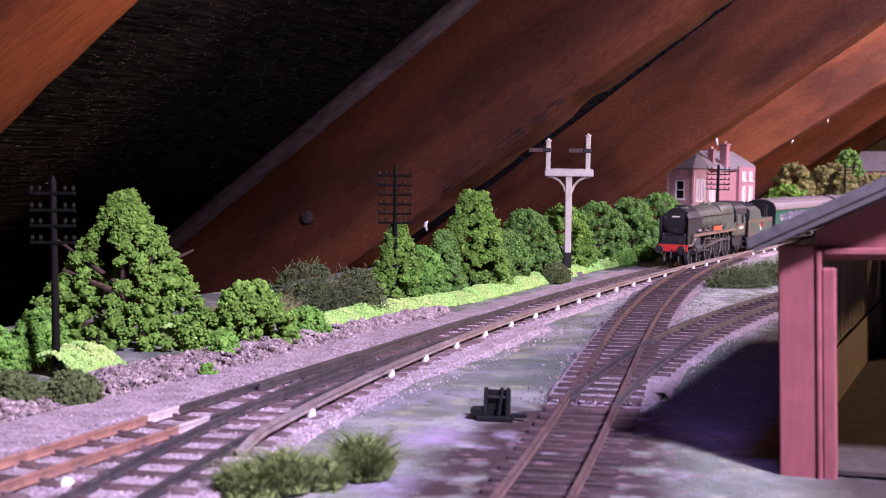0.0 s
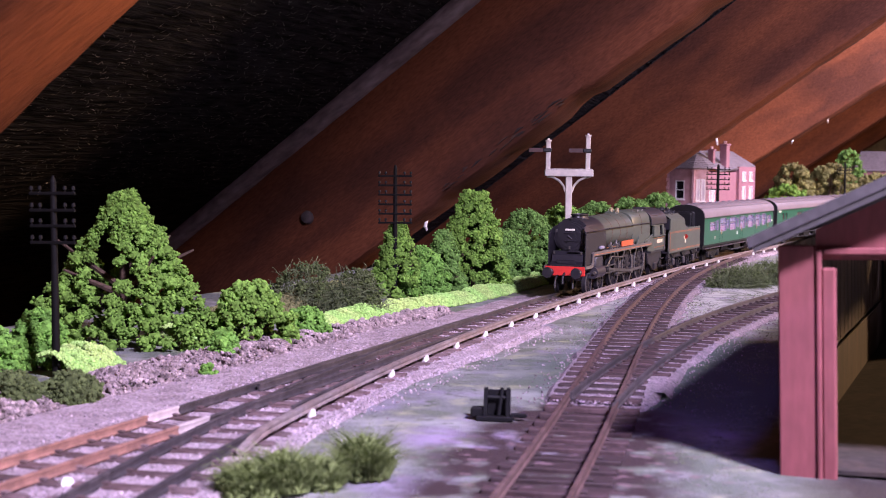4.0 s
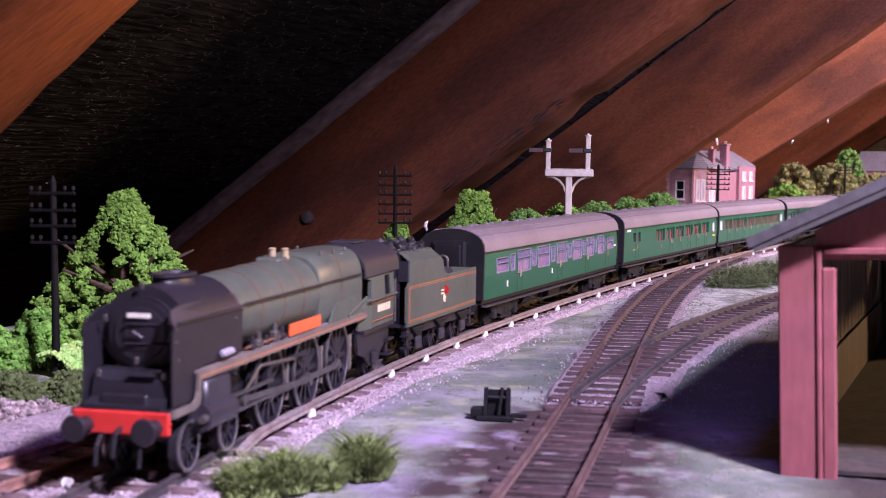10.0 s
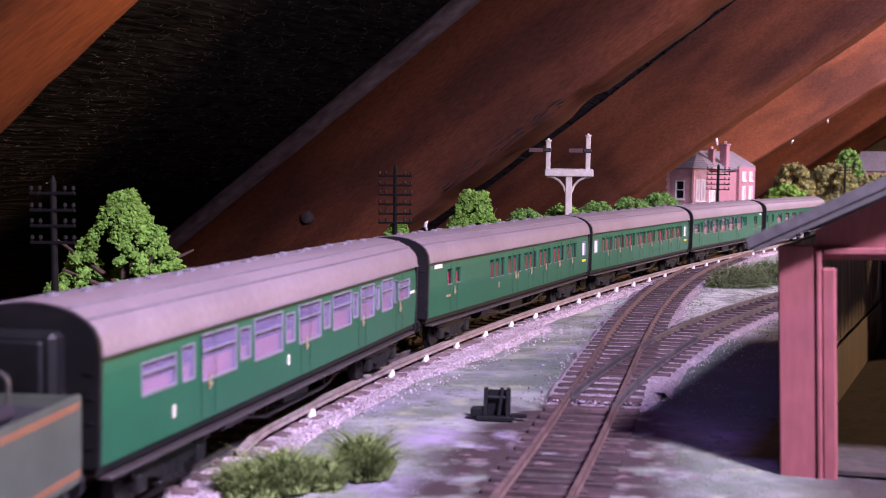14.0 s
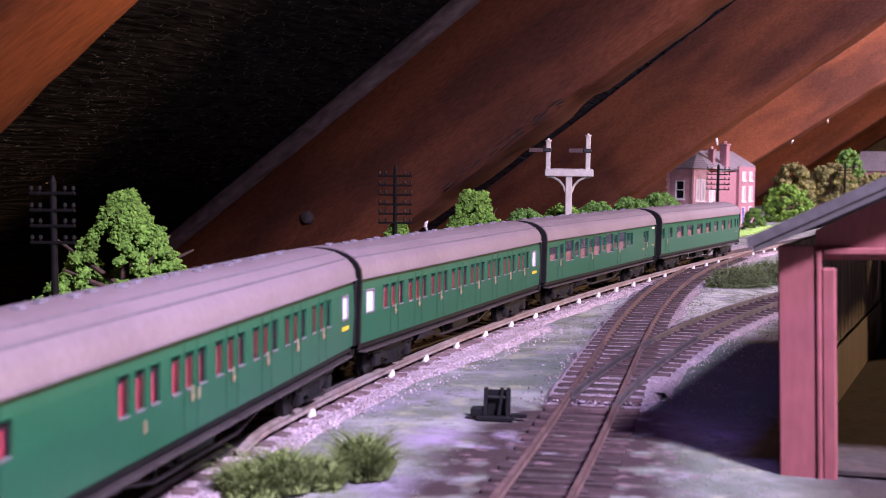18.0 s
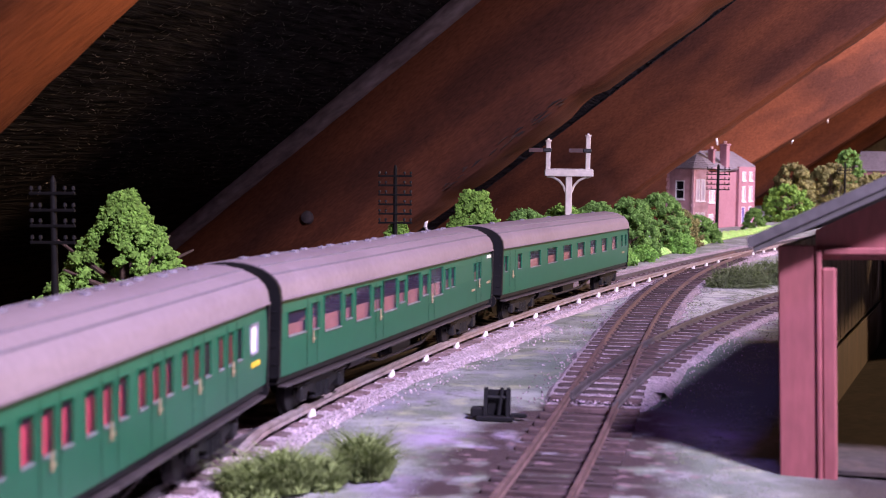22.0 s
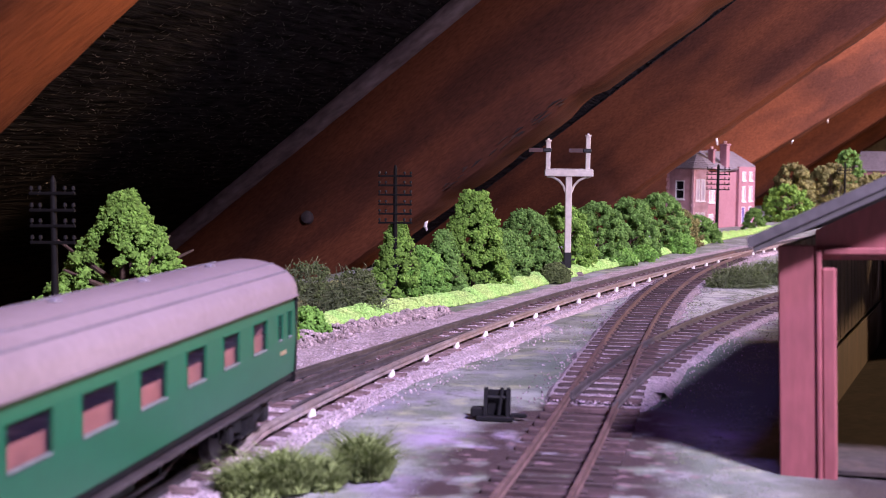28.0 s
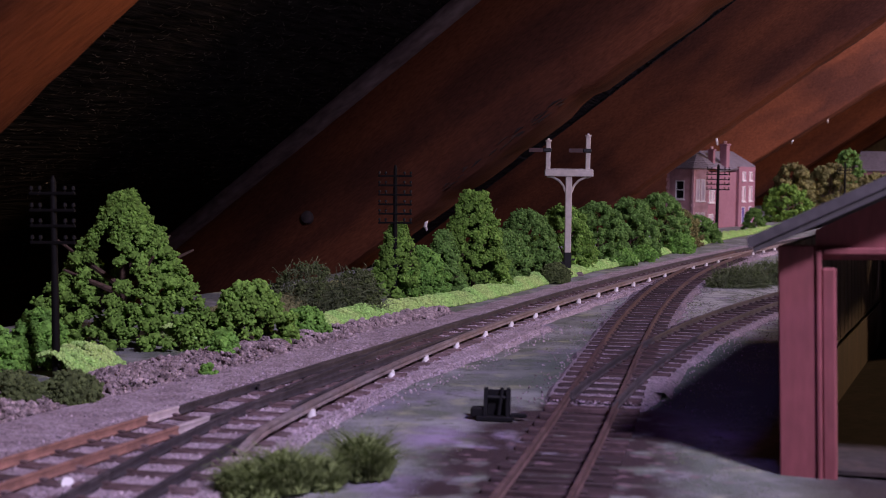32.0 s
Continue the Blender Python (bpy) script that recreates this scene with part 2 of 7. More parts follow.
def stations(fn, a, b, step):
    """Even steps along a track given by fn between the parameters a and b."""
    out, t = [], a
    while t < b:
        x0, y0, h = fn(t)
        out.append((x0, y0, h))
        t += step if fn is main_at else step * math.cos(h)
    return out


def ground_height(x, y):
    u = NX * x + NY * y
    lift = 0.0
    if u > 0.29:
        lift = min(1.0, (u - 0.30) / 0.1) * 0.003 if u > 0.3 else 0.0
    n = noise.noise(Vector((x * 14, y * 14, 0.3))) * 0.0007 + noise.noise(Vector((x * 60, y * 60, 1.7))) * 0.0003
    return lift * (0.8 + 0.5 * noise.noise(Vector((x * 9, y * 9, 4.0)))) + n - 0.0006


g = Geo()
EE = [-2.2 + 0.1 * i for i in range(20)] + [-0.2 + 0.016 * i for i in range(112)] + [1.6 + 0.05 * i for i in range(40)]
UU = [-0.62, -0.5, -0.4, -0.3] + [-0.25 + 0.0125 * i for i in range(55)]
rows = []
for e in EE:
    for u in UU:
        p = loft(e, u, 0)
        g.v.append((p.x, p.y, ground_height(p.x, p.y)))
w = len(UU)
for i in range(len(EE) - 1):
    for j in range(w - 1):
        g.f.append((i * w + j, (i + 1) * w + j, (i + 1) * w + j + 1, i * w + j + 1))


def ground_material():
    """Grey-green painted board: pale washes, moss, bare brown earth by the siding; shed shade and a violet light pool
    are painted in.
    """
    m = mat("painted_ground", (0.175, 0.185, 0.175), 0.85, var=0.4, scale=1300, bump=0.9, depth=0.0008, col2=(0.125, 0.145, 0.1), mix=0.9, mscale=55)
    nt = m.node_tree
    nd, ln = nt.nodes, nt.links
    bs = nd["Principled BSDF"]
    base = bs.inputs["Base Color"].links[0].from_socket
    tc = nd.new("ShaderNodeTexCoord")

    def blotch(scale, lo, hi, seed):
        n = nd.new("ShaderNodeTexNoise")
        n.noise_dimensions = "4D"
        n.inputs["W"].default_value, n.inputs["Scale"].default_value, n.inputs["Detail"].default_value = seed, scale, 6.0
        ln.new(tc.outputs["Object"], n.inputs["Vector"])
        r = nd.new("ShaderNodeMapRange")
        r.inputs[1].default_value, r.inputs[2].default_value = lo, hi
        ln.new(n.outputs["Fac"], r.inputs[0])
        return r.outputs[0]

    def spot(cx, cy, inner, outer):
        d = nd.new("ShaderNodeVectorMath")
        d.operation = "DISTANCE"
        d.inputs[1].default_value = (cx, cy, 0)
        ln.new(tc.outputs["Object"], d.inputs[0])
        r = nd.new("ShaderNodeMapRange")
        r.inputs[1].default_value, r.inputs[2].default_value, r.inputs[3].default_value, r.inputs[4].default_value = inner, outer, 1.0, 0.0
        ln.new(d.outputs["Value"], r.inputs[0])
        return r.outputs[0]

    def times(a, b):
        k = nd.new("ShaderNodeMath")
        k.operation = "MULTIPLY"
        ln.new(a, k.inputs[0])
        ln.new(b, k.inputs[1])
        return k.outputs[0]

    def over(under_, colour, fac):
        k = nd.new("ShaderNodeMix")
        k.data_type = "RGBA"
        ln.new(fac, k.inputs[0])
        ln.new(under_, k.inputs[6])
        k.inputs[7].default_value = (*colour, 1)
        return k.outputs[2]

    c = over(base, (0.34, 0.345, 0.33), blotch(38, 0.48, 0.66, 1.0))
    c = over(c, (0.36, 0.37, 0.22), blotch(55, 0.56, 0.7, 5.0))
    c = over(c, (0.3, 0.25, 0.36), blotch(30, 0.55, 0.72, 15.0))
    c = over(c, (0.075, 0.09, 0.06), blotch(150, 0.56, 0.7, 9.0))
    # dark green ground left of the shed, with its cast shade painted in
    c = over(c, (0.06, 0.085, 0.07), times(spot(0.155, 0.535, 0.10, 0.145), blotch(50, 0.2, 0.42, 7.0)))
    c = over(c, (0.42, 0.42, 0.4), times(spot(0.19, 0.86, 0.05, 0.16), blotch(70, 0.4, 0.55, 21.0)))
    c = over(c, (0.11, 0.13, 0.1), times(spot(0.1, 0.36, 0.035, 0.075), blotch(90, 0.35, 0.6, 27.0)))
    # brown earth before the shed's open front, shade painted in with it
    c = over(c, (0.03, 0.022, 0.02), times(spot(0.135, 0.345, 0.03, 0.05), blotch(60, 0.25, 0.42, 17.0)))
    # pool of violet lamp light near the point lever, put into the ground colour
    c = over(c, (0.32, 0.25, 0.38), times(spot(0.008, 0.405, 0.008, 0.028), blotch(60, 0.4, 0.52, 31.0)))
    for px_, py_, wide in ((0.047, 0.445, 0.034), (0.040, 0.415, 0.040), (0.031, 0.375, 0.043), (0.024, 0.335, 0.043), (0.014, 0.27, 0.055)):
        c = over(c, (0.032, 0.016, 0.017), times(spot(px_, py_, wide * 0.66, wide), blotch(80, 0.34, 0.5, 3.0)))
    c = over(c, (0.16, 0.1, 0.11), times(spot(0.035, 0.38, 0.03, 0.06), blotch(160, 0.56, 0.66, 41.0)))
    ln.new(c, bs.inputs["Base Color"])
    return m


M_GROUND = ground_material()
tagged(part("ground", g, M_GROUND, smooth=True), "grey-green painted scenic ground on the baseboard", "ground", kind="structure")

g = Geo()
p = [loft(-2.25, -0.64, 0), loft(3.65, -0.64, 0), loft(3.65, 0.427, 0), loft(-2.25, 0.427, 0)]
g.add([(q.x, q.y, z) for z in (-0.03, -0.006) for q in p], [(0, 1, 2, 3), (4, 5, 6, 7), (0, 1, 5, 4), (1, 2, 6, 5), (2, 3, 7, 6), (3, 0, 4, 7)])
tagged(part("baseboard", g, M_BOARD), "plywood baseboard under the model railway", "baseboard", kind="structure")

# ---- the loft: felted roof slopes, gables, floor, rafters ----
FELT = 0.112
RIDGE = -1.9


def slab(name, pts, thick, m, label, category):
    a, b, c = (Vector(q) for q in pts[:3])
    n = (b - a).cross(c - a).normalized() * thick
    g = Geo()
    k = len(pts)
    g.add([Vector(q) for q in pts] + [Vector(q) + n for q in pts],
          [tuple(range(k)), tuple(range(k, 2 * k))] + [(i, (i + 1) % k, k + (i + 1) % k, k + i) for i in range(k)])
    return tagged(part(name, g, m), label, category, kind="structure")


zr = under(RIDGE, FELT)
LOW = 1.15
zl = under(LOW, FELT)
c, d = loft(4.6, RIDGE, zr), loft(-2.6, RIDGE, zr)
# the slope's own frame: x along the eaves, y down the slope, z outwards
SLOPE = Matrix(((EX, NX * math.cos(PH), NX * math.sin(PH), 0), (EY, NY * math.cos(PH), NY * math.sin(PH), 0), (0, -math.sin(PH), math.cos(PH), 0), (0, 0, 0, 1)))
SLOPE.translation = loft(0, EAVE, 0)


def slope_y(u):
    return (u - EAVE) / math.cos(PH)


g = Geo()
nx_, ny_ = 90, 60
for i in range(nx_ + 1):
    for j in range(ny_ + 1):
        px, py = -2.6 + 7.2 * i / nx_, slope_y(RIDGE) + (slope_y(LOW) - slope_y(RIDGE)) * j / ny_
        g.v.append((px, py, FELT + 0.006 * noise.noise(Vector((px * 2.5, py * 2.5, 0)))))
for i in range(nx_):
    for j in range(ny_):
        k = i * (ny_ + 1) + j
        g.f.append((k, k + ny_ + 1, k + ny_ + 2, k + 1))
ob = part("roof_slope_north", g, M_FELT, m=SLOPE, smooth=True)
tagged(ob, "black fibrous roofing felt sagging between rafters", "roof", kind="structure")
far = RIDGE - (LOW - RIDGE)
a2, b2 = loft(-2.6, far, zl), loft(4.6, far, zl)
slab("roof_slope_south", [a2, d, c, b2], 0.01, M_FELT, "black roofing felt on the other slope", "roof")
for nm, e in (("wall_gable_west", -2.62), ("wall_gable_east", 4.6)):
    q = [loft(e, far, zl), loft(e, LOW, zl), loft(e, RIDGE, zr)]
    n = loft(0.02, 0, 0)
    g = Geo()
    g.add(q + [v + n for v in q], [(0, 1, 2), (3, 4, 5), (0, 1, 4, 3), (1, 2, 5, 4), (2, 0, 3, 5)])
    tagged(part(nm, g, M_WALL), "bare gable wall of the loft", "wall", kind="structure")
slab("floor", [loft(-2.6, far, zl + 0.01), loft(4.6, far, zl + 0.01), loft(4.6, LOW, zl + 0.01), loft(-2.6, LOW, zl + 0.01)], -0.02, M_PLANK,
     "boarded loft floor", "floor")

# far edge of each rafter along the eaves: e = base + lean * u
RAFTERS = [(-0.30, 0.1, 0.072), (0.339, 0.2, 0.072), (0.955, 0.185, 0.055), (1.585, 0.28, 0.056), (2.40, -0.37, 0.075), (3.12, 0.035, 0.075), (3.85, 0.0, 0.075)]
for base, lean, wide in RAFTERS:
    t = thing("rafter", "red-brown stained timber roof rafter with worn edges", "rafter", SLOPE, "rafters of the roof")
    y0, y1 = slope_y(-1.85), slope_y(1.1)
    rings, strip_rings = [], []
    for i in range(301):
        y = y0 + (y1 - y0) * i / 300
        u = EAVE + y * math.cos(PH)
        wob = 0.0016 * noise.noise(Vector((y * 6, base * 3, 0))) + 0.0009 * noise.noise(Vector((y * 40, base * 3, 5)))
        chip = 0.009 * max(0.0, noise.noise(Vector((y * 30, base * 9, 2))) - 0.25) + 0.001 * max(0.0, noise.noise(Vector((y * 130, base * 9, 2))))
        ox = base + lean * u
        rings.append(lambda a, h, ox=ox, y=y, wob=wob, chip=chip, wide=wide: (ox + a + (chip if a < -wide * 0.8 and h < 0.02 else 0) + wob * 0.5, y, h + wob + (chip if h < 0.005 else 0)))
        strip_rings.append(lambda a, h, ox=ox, y=y, wob=wob, wide=wide: (ox - wide + a, y, FELT + h + wob * 0.6))
    r = 0.005
    prof = [(-wide + r, 0), (-wide / 2, -0.0004), (-r, 0), (-0.0015, 0.0015), (0, r), (0, FELT), (-wide, FELT), (-wide, FELT / 2), (-wide, r), (-wide + 0.0015, 0.0015)]
    g = Geo()
    g.sweep(prof, rings)
    part("beam", g, M_RAFTER, t, smooth=True)
    g = Geo()
    n = 10
    size = 1.0 if 0.9 < base < 1.0 else 0.1
    g.sweep([(-0.0077 * size * math.sin(math.pi * k / n), (-0.012 + 0.016 * (1 - math.cos(math.pi * k / n)) / 2) * size) for k in range(n + 1)], strip_rings)
    if not 0.9 < base < 1.0:
        part("felt_fold", g, M_FELT, t, "black fold of felt along the rafter", smooth=True)
        continue
    part("batten", g, M_BATTEN, t, "worn grey strip where the felt meets the rafter", smooth=True)
    x0, u = base + lean * 0.456 - wide, 0.456
    g = Geo()
    g.tube((x0 + 0.001, slope_y(u), 0.052), (x0 - 0.003, slope_y(u), 0.052), 0.0058, 0.0046, 14)
    g.tube((x0 - 0.003, slope_y(u), 0.052), (x0 - 0.0042, slope_y(u), 0.052), 0.0046, 0.002, 14)
    part("bolt_head", g, M_BOLT, t, "dull grey bolt head", smooth=True)
    # split and splintered arris
    rg = random.Random(8)
    for k in range(26):
        u = 0.255 + 0.10 * rg.random()
        x0 = base + lean * u - wide
        L = rg.uniform(0.004, 0.014)
        g = Geo()
        y0, z0 = slope_y(u), rg.uniform(0.002, 0.008)
        g.prism([(y0, z0), (y0 + L, z0 + rg.uniform(-0.001, 0.001)), (y0 + L * 0.5, z0 + rg.uniform(0.0006, 0.0018))], "x", x0 - rg.uniform(0.0004, 0.0012), x0 + 0.001)
        part("splinter", g, M_SPLIT, t)


# coarse fibres of the felt
rng = np.random.default_rng(77)
g = Geo()
for k in range(26000):
    px, py = rng.uniform(-0.25, 1.05), slope_y(rng.uniform(-0.5, 0.5))
    a, L = rng.normal(0, 0.5), rng.uniform(0.0015, 0.006)
    bend = rng.normal(0, 0.0006)
    pz = FELT - 0.0012 + 0.006 * noise.noise(Vector((px * 2.5, py * 2.5, 0)))
    p0 = (px, py, pz)
    p1 = (px + L * 0.5 * math.cos(a), py + L * 0.5 * math.sin(a) + bend, pz - rng.uniform(0, 0.0012))
    p2 = (px + L * math.cos(a), py + L * math.sin(a), pz)
    g.tube(p0, p1, 0.00007, 0.0001, 3, False)
    g.tube(p1, p2, 0.0001, 0.00006, 3, False)
tagged(part("felt_fibres", g, M_FIBRE, m=SLOPE), "fine brown fibres matted on roofing felt", "fibres", kind="stuff")


# ---- tracks ----
def rail(g, fn, a, b, off, lift=0.0):
    st = stations(fn, a, b, 0.01)
    x0, y0, h = fn(b)
    st.append((x0, y0, h))
    prof = [(-0.0009, 0.002), (0.0009, 0.002), (0.0009, 0.0023), (0.00035, 0.0026), (0.00035, 0.0038), (0.00065, 0.004), (0.00065, 0.0044),
            (0.0005, 0.0046), (-0.0005, 0.0046), (-0.00065, 0.0044), (-0.00065, 0.004), (-0.00035, 0.0038), (-0.00035, 0.0026), (-0.0009, 0.0023)]
    rings = []
    for x0, y0, h in st:
        cx, cy = math.cos(h), -math.sin(h)
        rings.append(lambda q, z, x0=x0, y0=y0, cx=cx, cy=cy: (x0 + cx * (off + q), y0 + cy * (off + q), z + lift))
    g.sweep(prof, rings)


GA = 0.0086


def ballast(name, fn, a, b, half, top, parent, lift, left=None, bed=None, fade=False):
    left = left or half
    g = Geo()
    rings = []
    for x0, y0, h in stations(fn, a, b, 0.008):
        cx, cy = math.cos(h), -math.sin(h)
        jl, jr = noise.noise(Vector((x0 * 40, y0 * 40, 2))) * 0.003, noise.noise(Vector((x0 * 40, y0 * 40, 7))) * 0.003
        sink = 0.0045 * max(0.0, 1 - (y0 - a) / 0.03) if fade else 0.0
        rings.append(lambda q, z, x0=x0, y0=y0, cx=cx, cy=cy, jl=jl, jr=jr, sink=sink:
                     (x0 + cx * (q + (jl if q < 0 else jr) * (abs(q) > 0.014)), y0 + cy * (q + (jl if q < 0 else jr) * (abs(q) > 0.014)),
                      z + lift - sink + noise.noise(Vector((x0 * 300, y0 * 300, q * 300))) * 0.0003))
    prof = [(-left - 0.006, -0.004)] + [(-left + (left + half) * k / 10, top) for k in range(11)] + [(half + 0.006, -0.004)]
    g.sweep(prof, rings, closed=False)
    return part(name, g, bed or M_BALLAST, parent, "pinkish grey ballast bed", smooth=True)


def track(label, fn, a, b, spacing, rails, rail_mat, lift, half=0.0195, sleeper=0.0158, m=M_SLEEPER, skip=None, left=None, earth=None, bed=None):
    t = thing("track", label, "track", group="tracks of the layout")
    for r0, r1, off in rails:
        g = Geo()
        rail(g, fn, r0, r1, off, lift)
        part("rail", g, rail_mat, t, smooth=True)
    ballast("ballast_bed", fn, earth - 0.018 if earth else a, b, half, 0.0013, t, lift, left, bed, bool(earth))
    g = Geo()
    g.box(-sleeper, sleeper, -0.0023, 0.0023, 0.0, 0.0019, 0.0003)
    for s in (-GA, GA):
        g.box(s - 0.0022, s + 0.0022, -0.0011, 0.0011, 0.0018, 0.0026, 0.0003)
    me = mesh_of("sleeper", g, m)
    rng = random.Random(len(label))
    for x0, y0, h in stations(fn, a, b, spacing):
        if skip and skip(x0, y0):
            continue
        o = new("sleeper", me)
        o.parent = t
        o.matrix_basis = pose(x0, y0, (-0.0012 if earth and y0 < earth else 0.0002) + lift + rng.uniform(-1, 1) * 0.0001, 0, 0, math.degrees(-h) + rng.uniform(-1.2, 1.2))
    return t


MAIN_TRACK = track("brown weathered main line track on dark sleepers", main_at, -2.4, 2.9, 0.0148,
                   [(-2.4, 2.9, -GA), (-2.4, 2.9, GA)], M_RAIL, 0.0, left=0.034)
SIDING = track("rusty siding track with close-set sleepers", siding_at, -0.1, 1.3, 0.0135, [(-0.1, 1.3, -GA), (-0.1, 1.3, GA)], M_RUST, 0.00006, 0.017,
               skip=lambda x, y: y > 1.24, earth=0.465, m=M_SLEEPER_DARK, bed=M_BALLAST_GREY)
BRANCH = track("curved branch track leaving the siding", branch_at, 0.49, 1.1, 0.0135, [(0.46, 1.1, -GA), (0.44, 1.1, GA)], M_RAIL, 0.00012, 0.017,
               skip=lambda x, y: y < 0.52, m=M_SLEEPER_DARK, bed=M_BALLAST_GREY)
LOOP = track("rusty loop track leaving the main line by a turnout", loop_at, -0.3, 0.7, 0.0148, [(-0.3, 0.407, -GA), (-0.3, 0.397, GA)], M_ORANGE_RUST, 0.00009, 0.03,
             skip=lambda x, y: y > 0.44, left=0.05)
for r0, r1, off in ((0.424, 0.7, -GA), (0.414, 0.645, GA)):
    g = Geo()
    rail(g, loop_at, r0, r1, off, 0.00009)
    part("rail", g, M_RAIL, LOOP, "dark weathered closure rail", smooth=True)
for r0, off in ((0.407, -GA), (0.397, GA)):
    g = Geo()
    rail(g, loop_at, r0, r0 + 0.0165, off, 0.0002)
    part("rail_joiner", g, M_JOINER, LOOP, "white plastic rail joiner", smooth=True)
for r0, r1, fn, off in ((0.47, 0.55, loop_at, -GA + 0.0024), (0.235, 0.31, main_at, GA - 0.0024)):
    g = Geo()
    rail(g, fn, r0, r1, off, 0.0001)
    part("check_rail", g, M_RAIL, LOOP if fn is loop_at else MAIN_TRACK, smooth=True)
# long timbers of the turnout, under both ways
for k in range(13):
    yy = 0.452 + 0.0142 * k
    x0, y0, h = loop_at(yy)
    near_s = min((abs(main_at(q * 0.002)[1] - y0), q * 0.002) for q in range(50, 320))[1]
    x1 = main_at(near_s)[0]
    g = Geo()
    half = (x1 - x0) / 2 + 0.0165
    g.box(-half, half, -0.0023, 0.0023, 0.0, 0.0019, 0.0003)
    o = part("timber", g, M_SLEEPER, LOOP)
    o.matrix_basis = pose((x0 + x1) / 2, y0, 0.0003, 0, 0, -math.degrees(h) * 0.95)
# third rail for electric trains beside the near rail, ramped down at its end, on white insulators
THIRD = 0.0122


def third_rail(g, a, b):
    rings = []
    for k in range(int((b - a) / 0.01) + 1):
        q = a + 0.01 * k
        x0, y0, h = main_at(q)
        drop = -0.0028 * max(0.0, 1 - (q - a) / 0.02) ** 1.5
        rings.append(lambda w, z, x0=x0, y0=y0, h=h, drop=drop: (x0 + math.cos(h) * (THIRD + w), y0 - math.sin(h) * (THIRD + w), z + drop))
    g.sweep([(-0.0008, 0.0036), (0.0008, 0.0036), (0.0008, 0.0041), (0.0004, 0.0044), (0.0004, 0.0050), (0.0009, 0.0053), (0.0009, 0.0062), (-0.0009, 0.0062), (-0.0009, 0.0053), (-0.0004, 0.0050), (-0.0004, 0.0044), (-0.0008, 0.0041)], rings)


g = Geo()
third_rail(g, 0.172, 2.6)
part("conductor_rail", g, M_PALE, MAIN_TRACK, "pale worn conductor rail", smooth=True)
peg = Geo()
peg.tube((0, 0, 0.0), (0, 0, 0.0012), 0.0012, 0.0012, 10)
peg.tube((0, 0, 0.0012), (0, 0, 0.0037), 0.0015, 0.0011, 10)
peg_mesh = mesh_of("insulator", peg, M_WHITE, True)
for k in range(2, 44):
    q = 0.145 + 0.0443 * k
    if k == 3:
        continue
    x0, y0, h = main_at(q)
    o = new("insulator", peg_mesh)
    o.parent = MAIN_TRACK
    o.matrix_basis = pose(x0 + math.cos(h) * (THIRD + 0.0006), y0 - math.sin(h) * (THIRD + 0.0006), 0.0004, random.uniform(-8, 8), random.uniform(-8, 8), 0)
g = Geo()
g.tube((0, 0, 0), (0, 0, 0.003), 0.0019, 0.0016, 12)
part("insulator", g, M_WHITE, MAIN_TRACK, "loose white insulator lying between tracks", smooth=True, m=pose(-0.0922, 0.334, 0.0012, 70, 0, 30))


# ---- planting ----
M_LEAF = mat("green_foam_foliage", (0.13, 0.24, 0.04), 0.9, var=0.45, scale=500, bump=0.6, depth=0.0006, island=0.3, col2=(0.135, 0.26, 0.046), mix=0.6, mscale=120, spec=0.2)
M_LEAF_DARK = mat("dark_foam_foliage", (0.1, 0.195, 0.042), 0.9, var=0.45, scale=500, bump=0.6, depth=0.0006, island=0.3, col2=(0.11, 0.22, 0.05), mix=0.6, mscale=120, spec=0.2)
M_LEAF_BRIGHT = mat("fresh_green_foliage", (0.125, 0.265, 0.045), 0.9, var=0.4, scale=500, bump=0.6, depth=0.0006, island=0.3, col2=(0.11, 0.24, 0.05), mix=0.6, mscale=120, spec=0.2)
M_OLIVE = mat("olive_lichen_foliage", (0.15, 0.145, 0.05), 0.9, var=0.4, scale=500, bump=0.6, depth=0.0006, island=0.35, col2=(0.12, 0.105, 0.04), mix=0.7, mscale=60, spec=0.2)
M_MOSS = mat("olive_moss", (0.075, 0.1, 0.035), 0.95, var=0.4, scale=600, bump=0.6, depth=0.0006, island=0.3, spec=0.2)
M_MOUND = mat("olive_mound_moss", (0.12, 0.125, 0.05), 0.95, var=0.4, scale=500, bump=0.6, depth=0.0006, island=0.3, col2=(0.18, 0.17, 0.08), mix=0.6, mscale=60, spec=0.2)
M_LIME = mat("lime_green_flock", (0.3, 0.52, 0.14), 0.9, var=0.3, scale=700, bump=0.6, depth=0.0005, island=0.25, col2=(0.42, 0.52, 0.18), mix=0.6, mscale=60, spec=0.2)
M_TWIG = mat("grey_wire_twig", (0.125, 0.15, 0.075), 0.85, var=0.3, scale=600, bump=0.2, island=0.5, col2=(0.06, 0.08, 0.035), mix=0.5, spec=0.2)
M_BARK = mat("brown_bark", (0.06, 0.035, 0.022), 0.9, var=0.4, scale=500, bump=0.5)


def lumps(rng, centres, radii, per, fleck):
    """Clumps of foam: each centre carries several small granules on its surface."""
    n = len(centres)
    d = rng.normal(size=(n * per, 3))
    d /= np.linalg.norm(d, axis=1)[:, None]
    c = np.repeat(centres, per, 0) + d * np.repeat(radii, per)[:, None] * rng.uniform(0.55, 1.05, (n * per, 1))
    r = rng.uniform(0.6, 1.25, n * per) * fleck
    return c, r


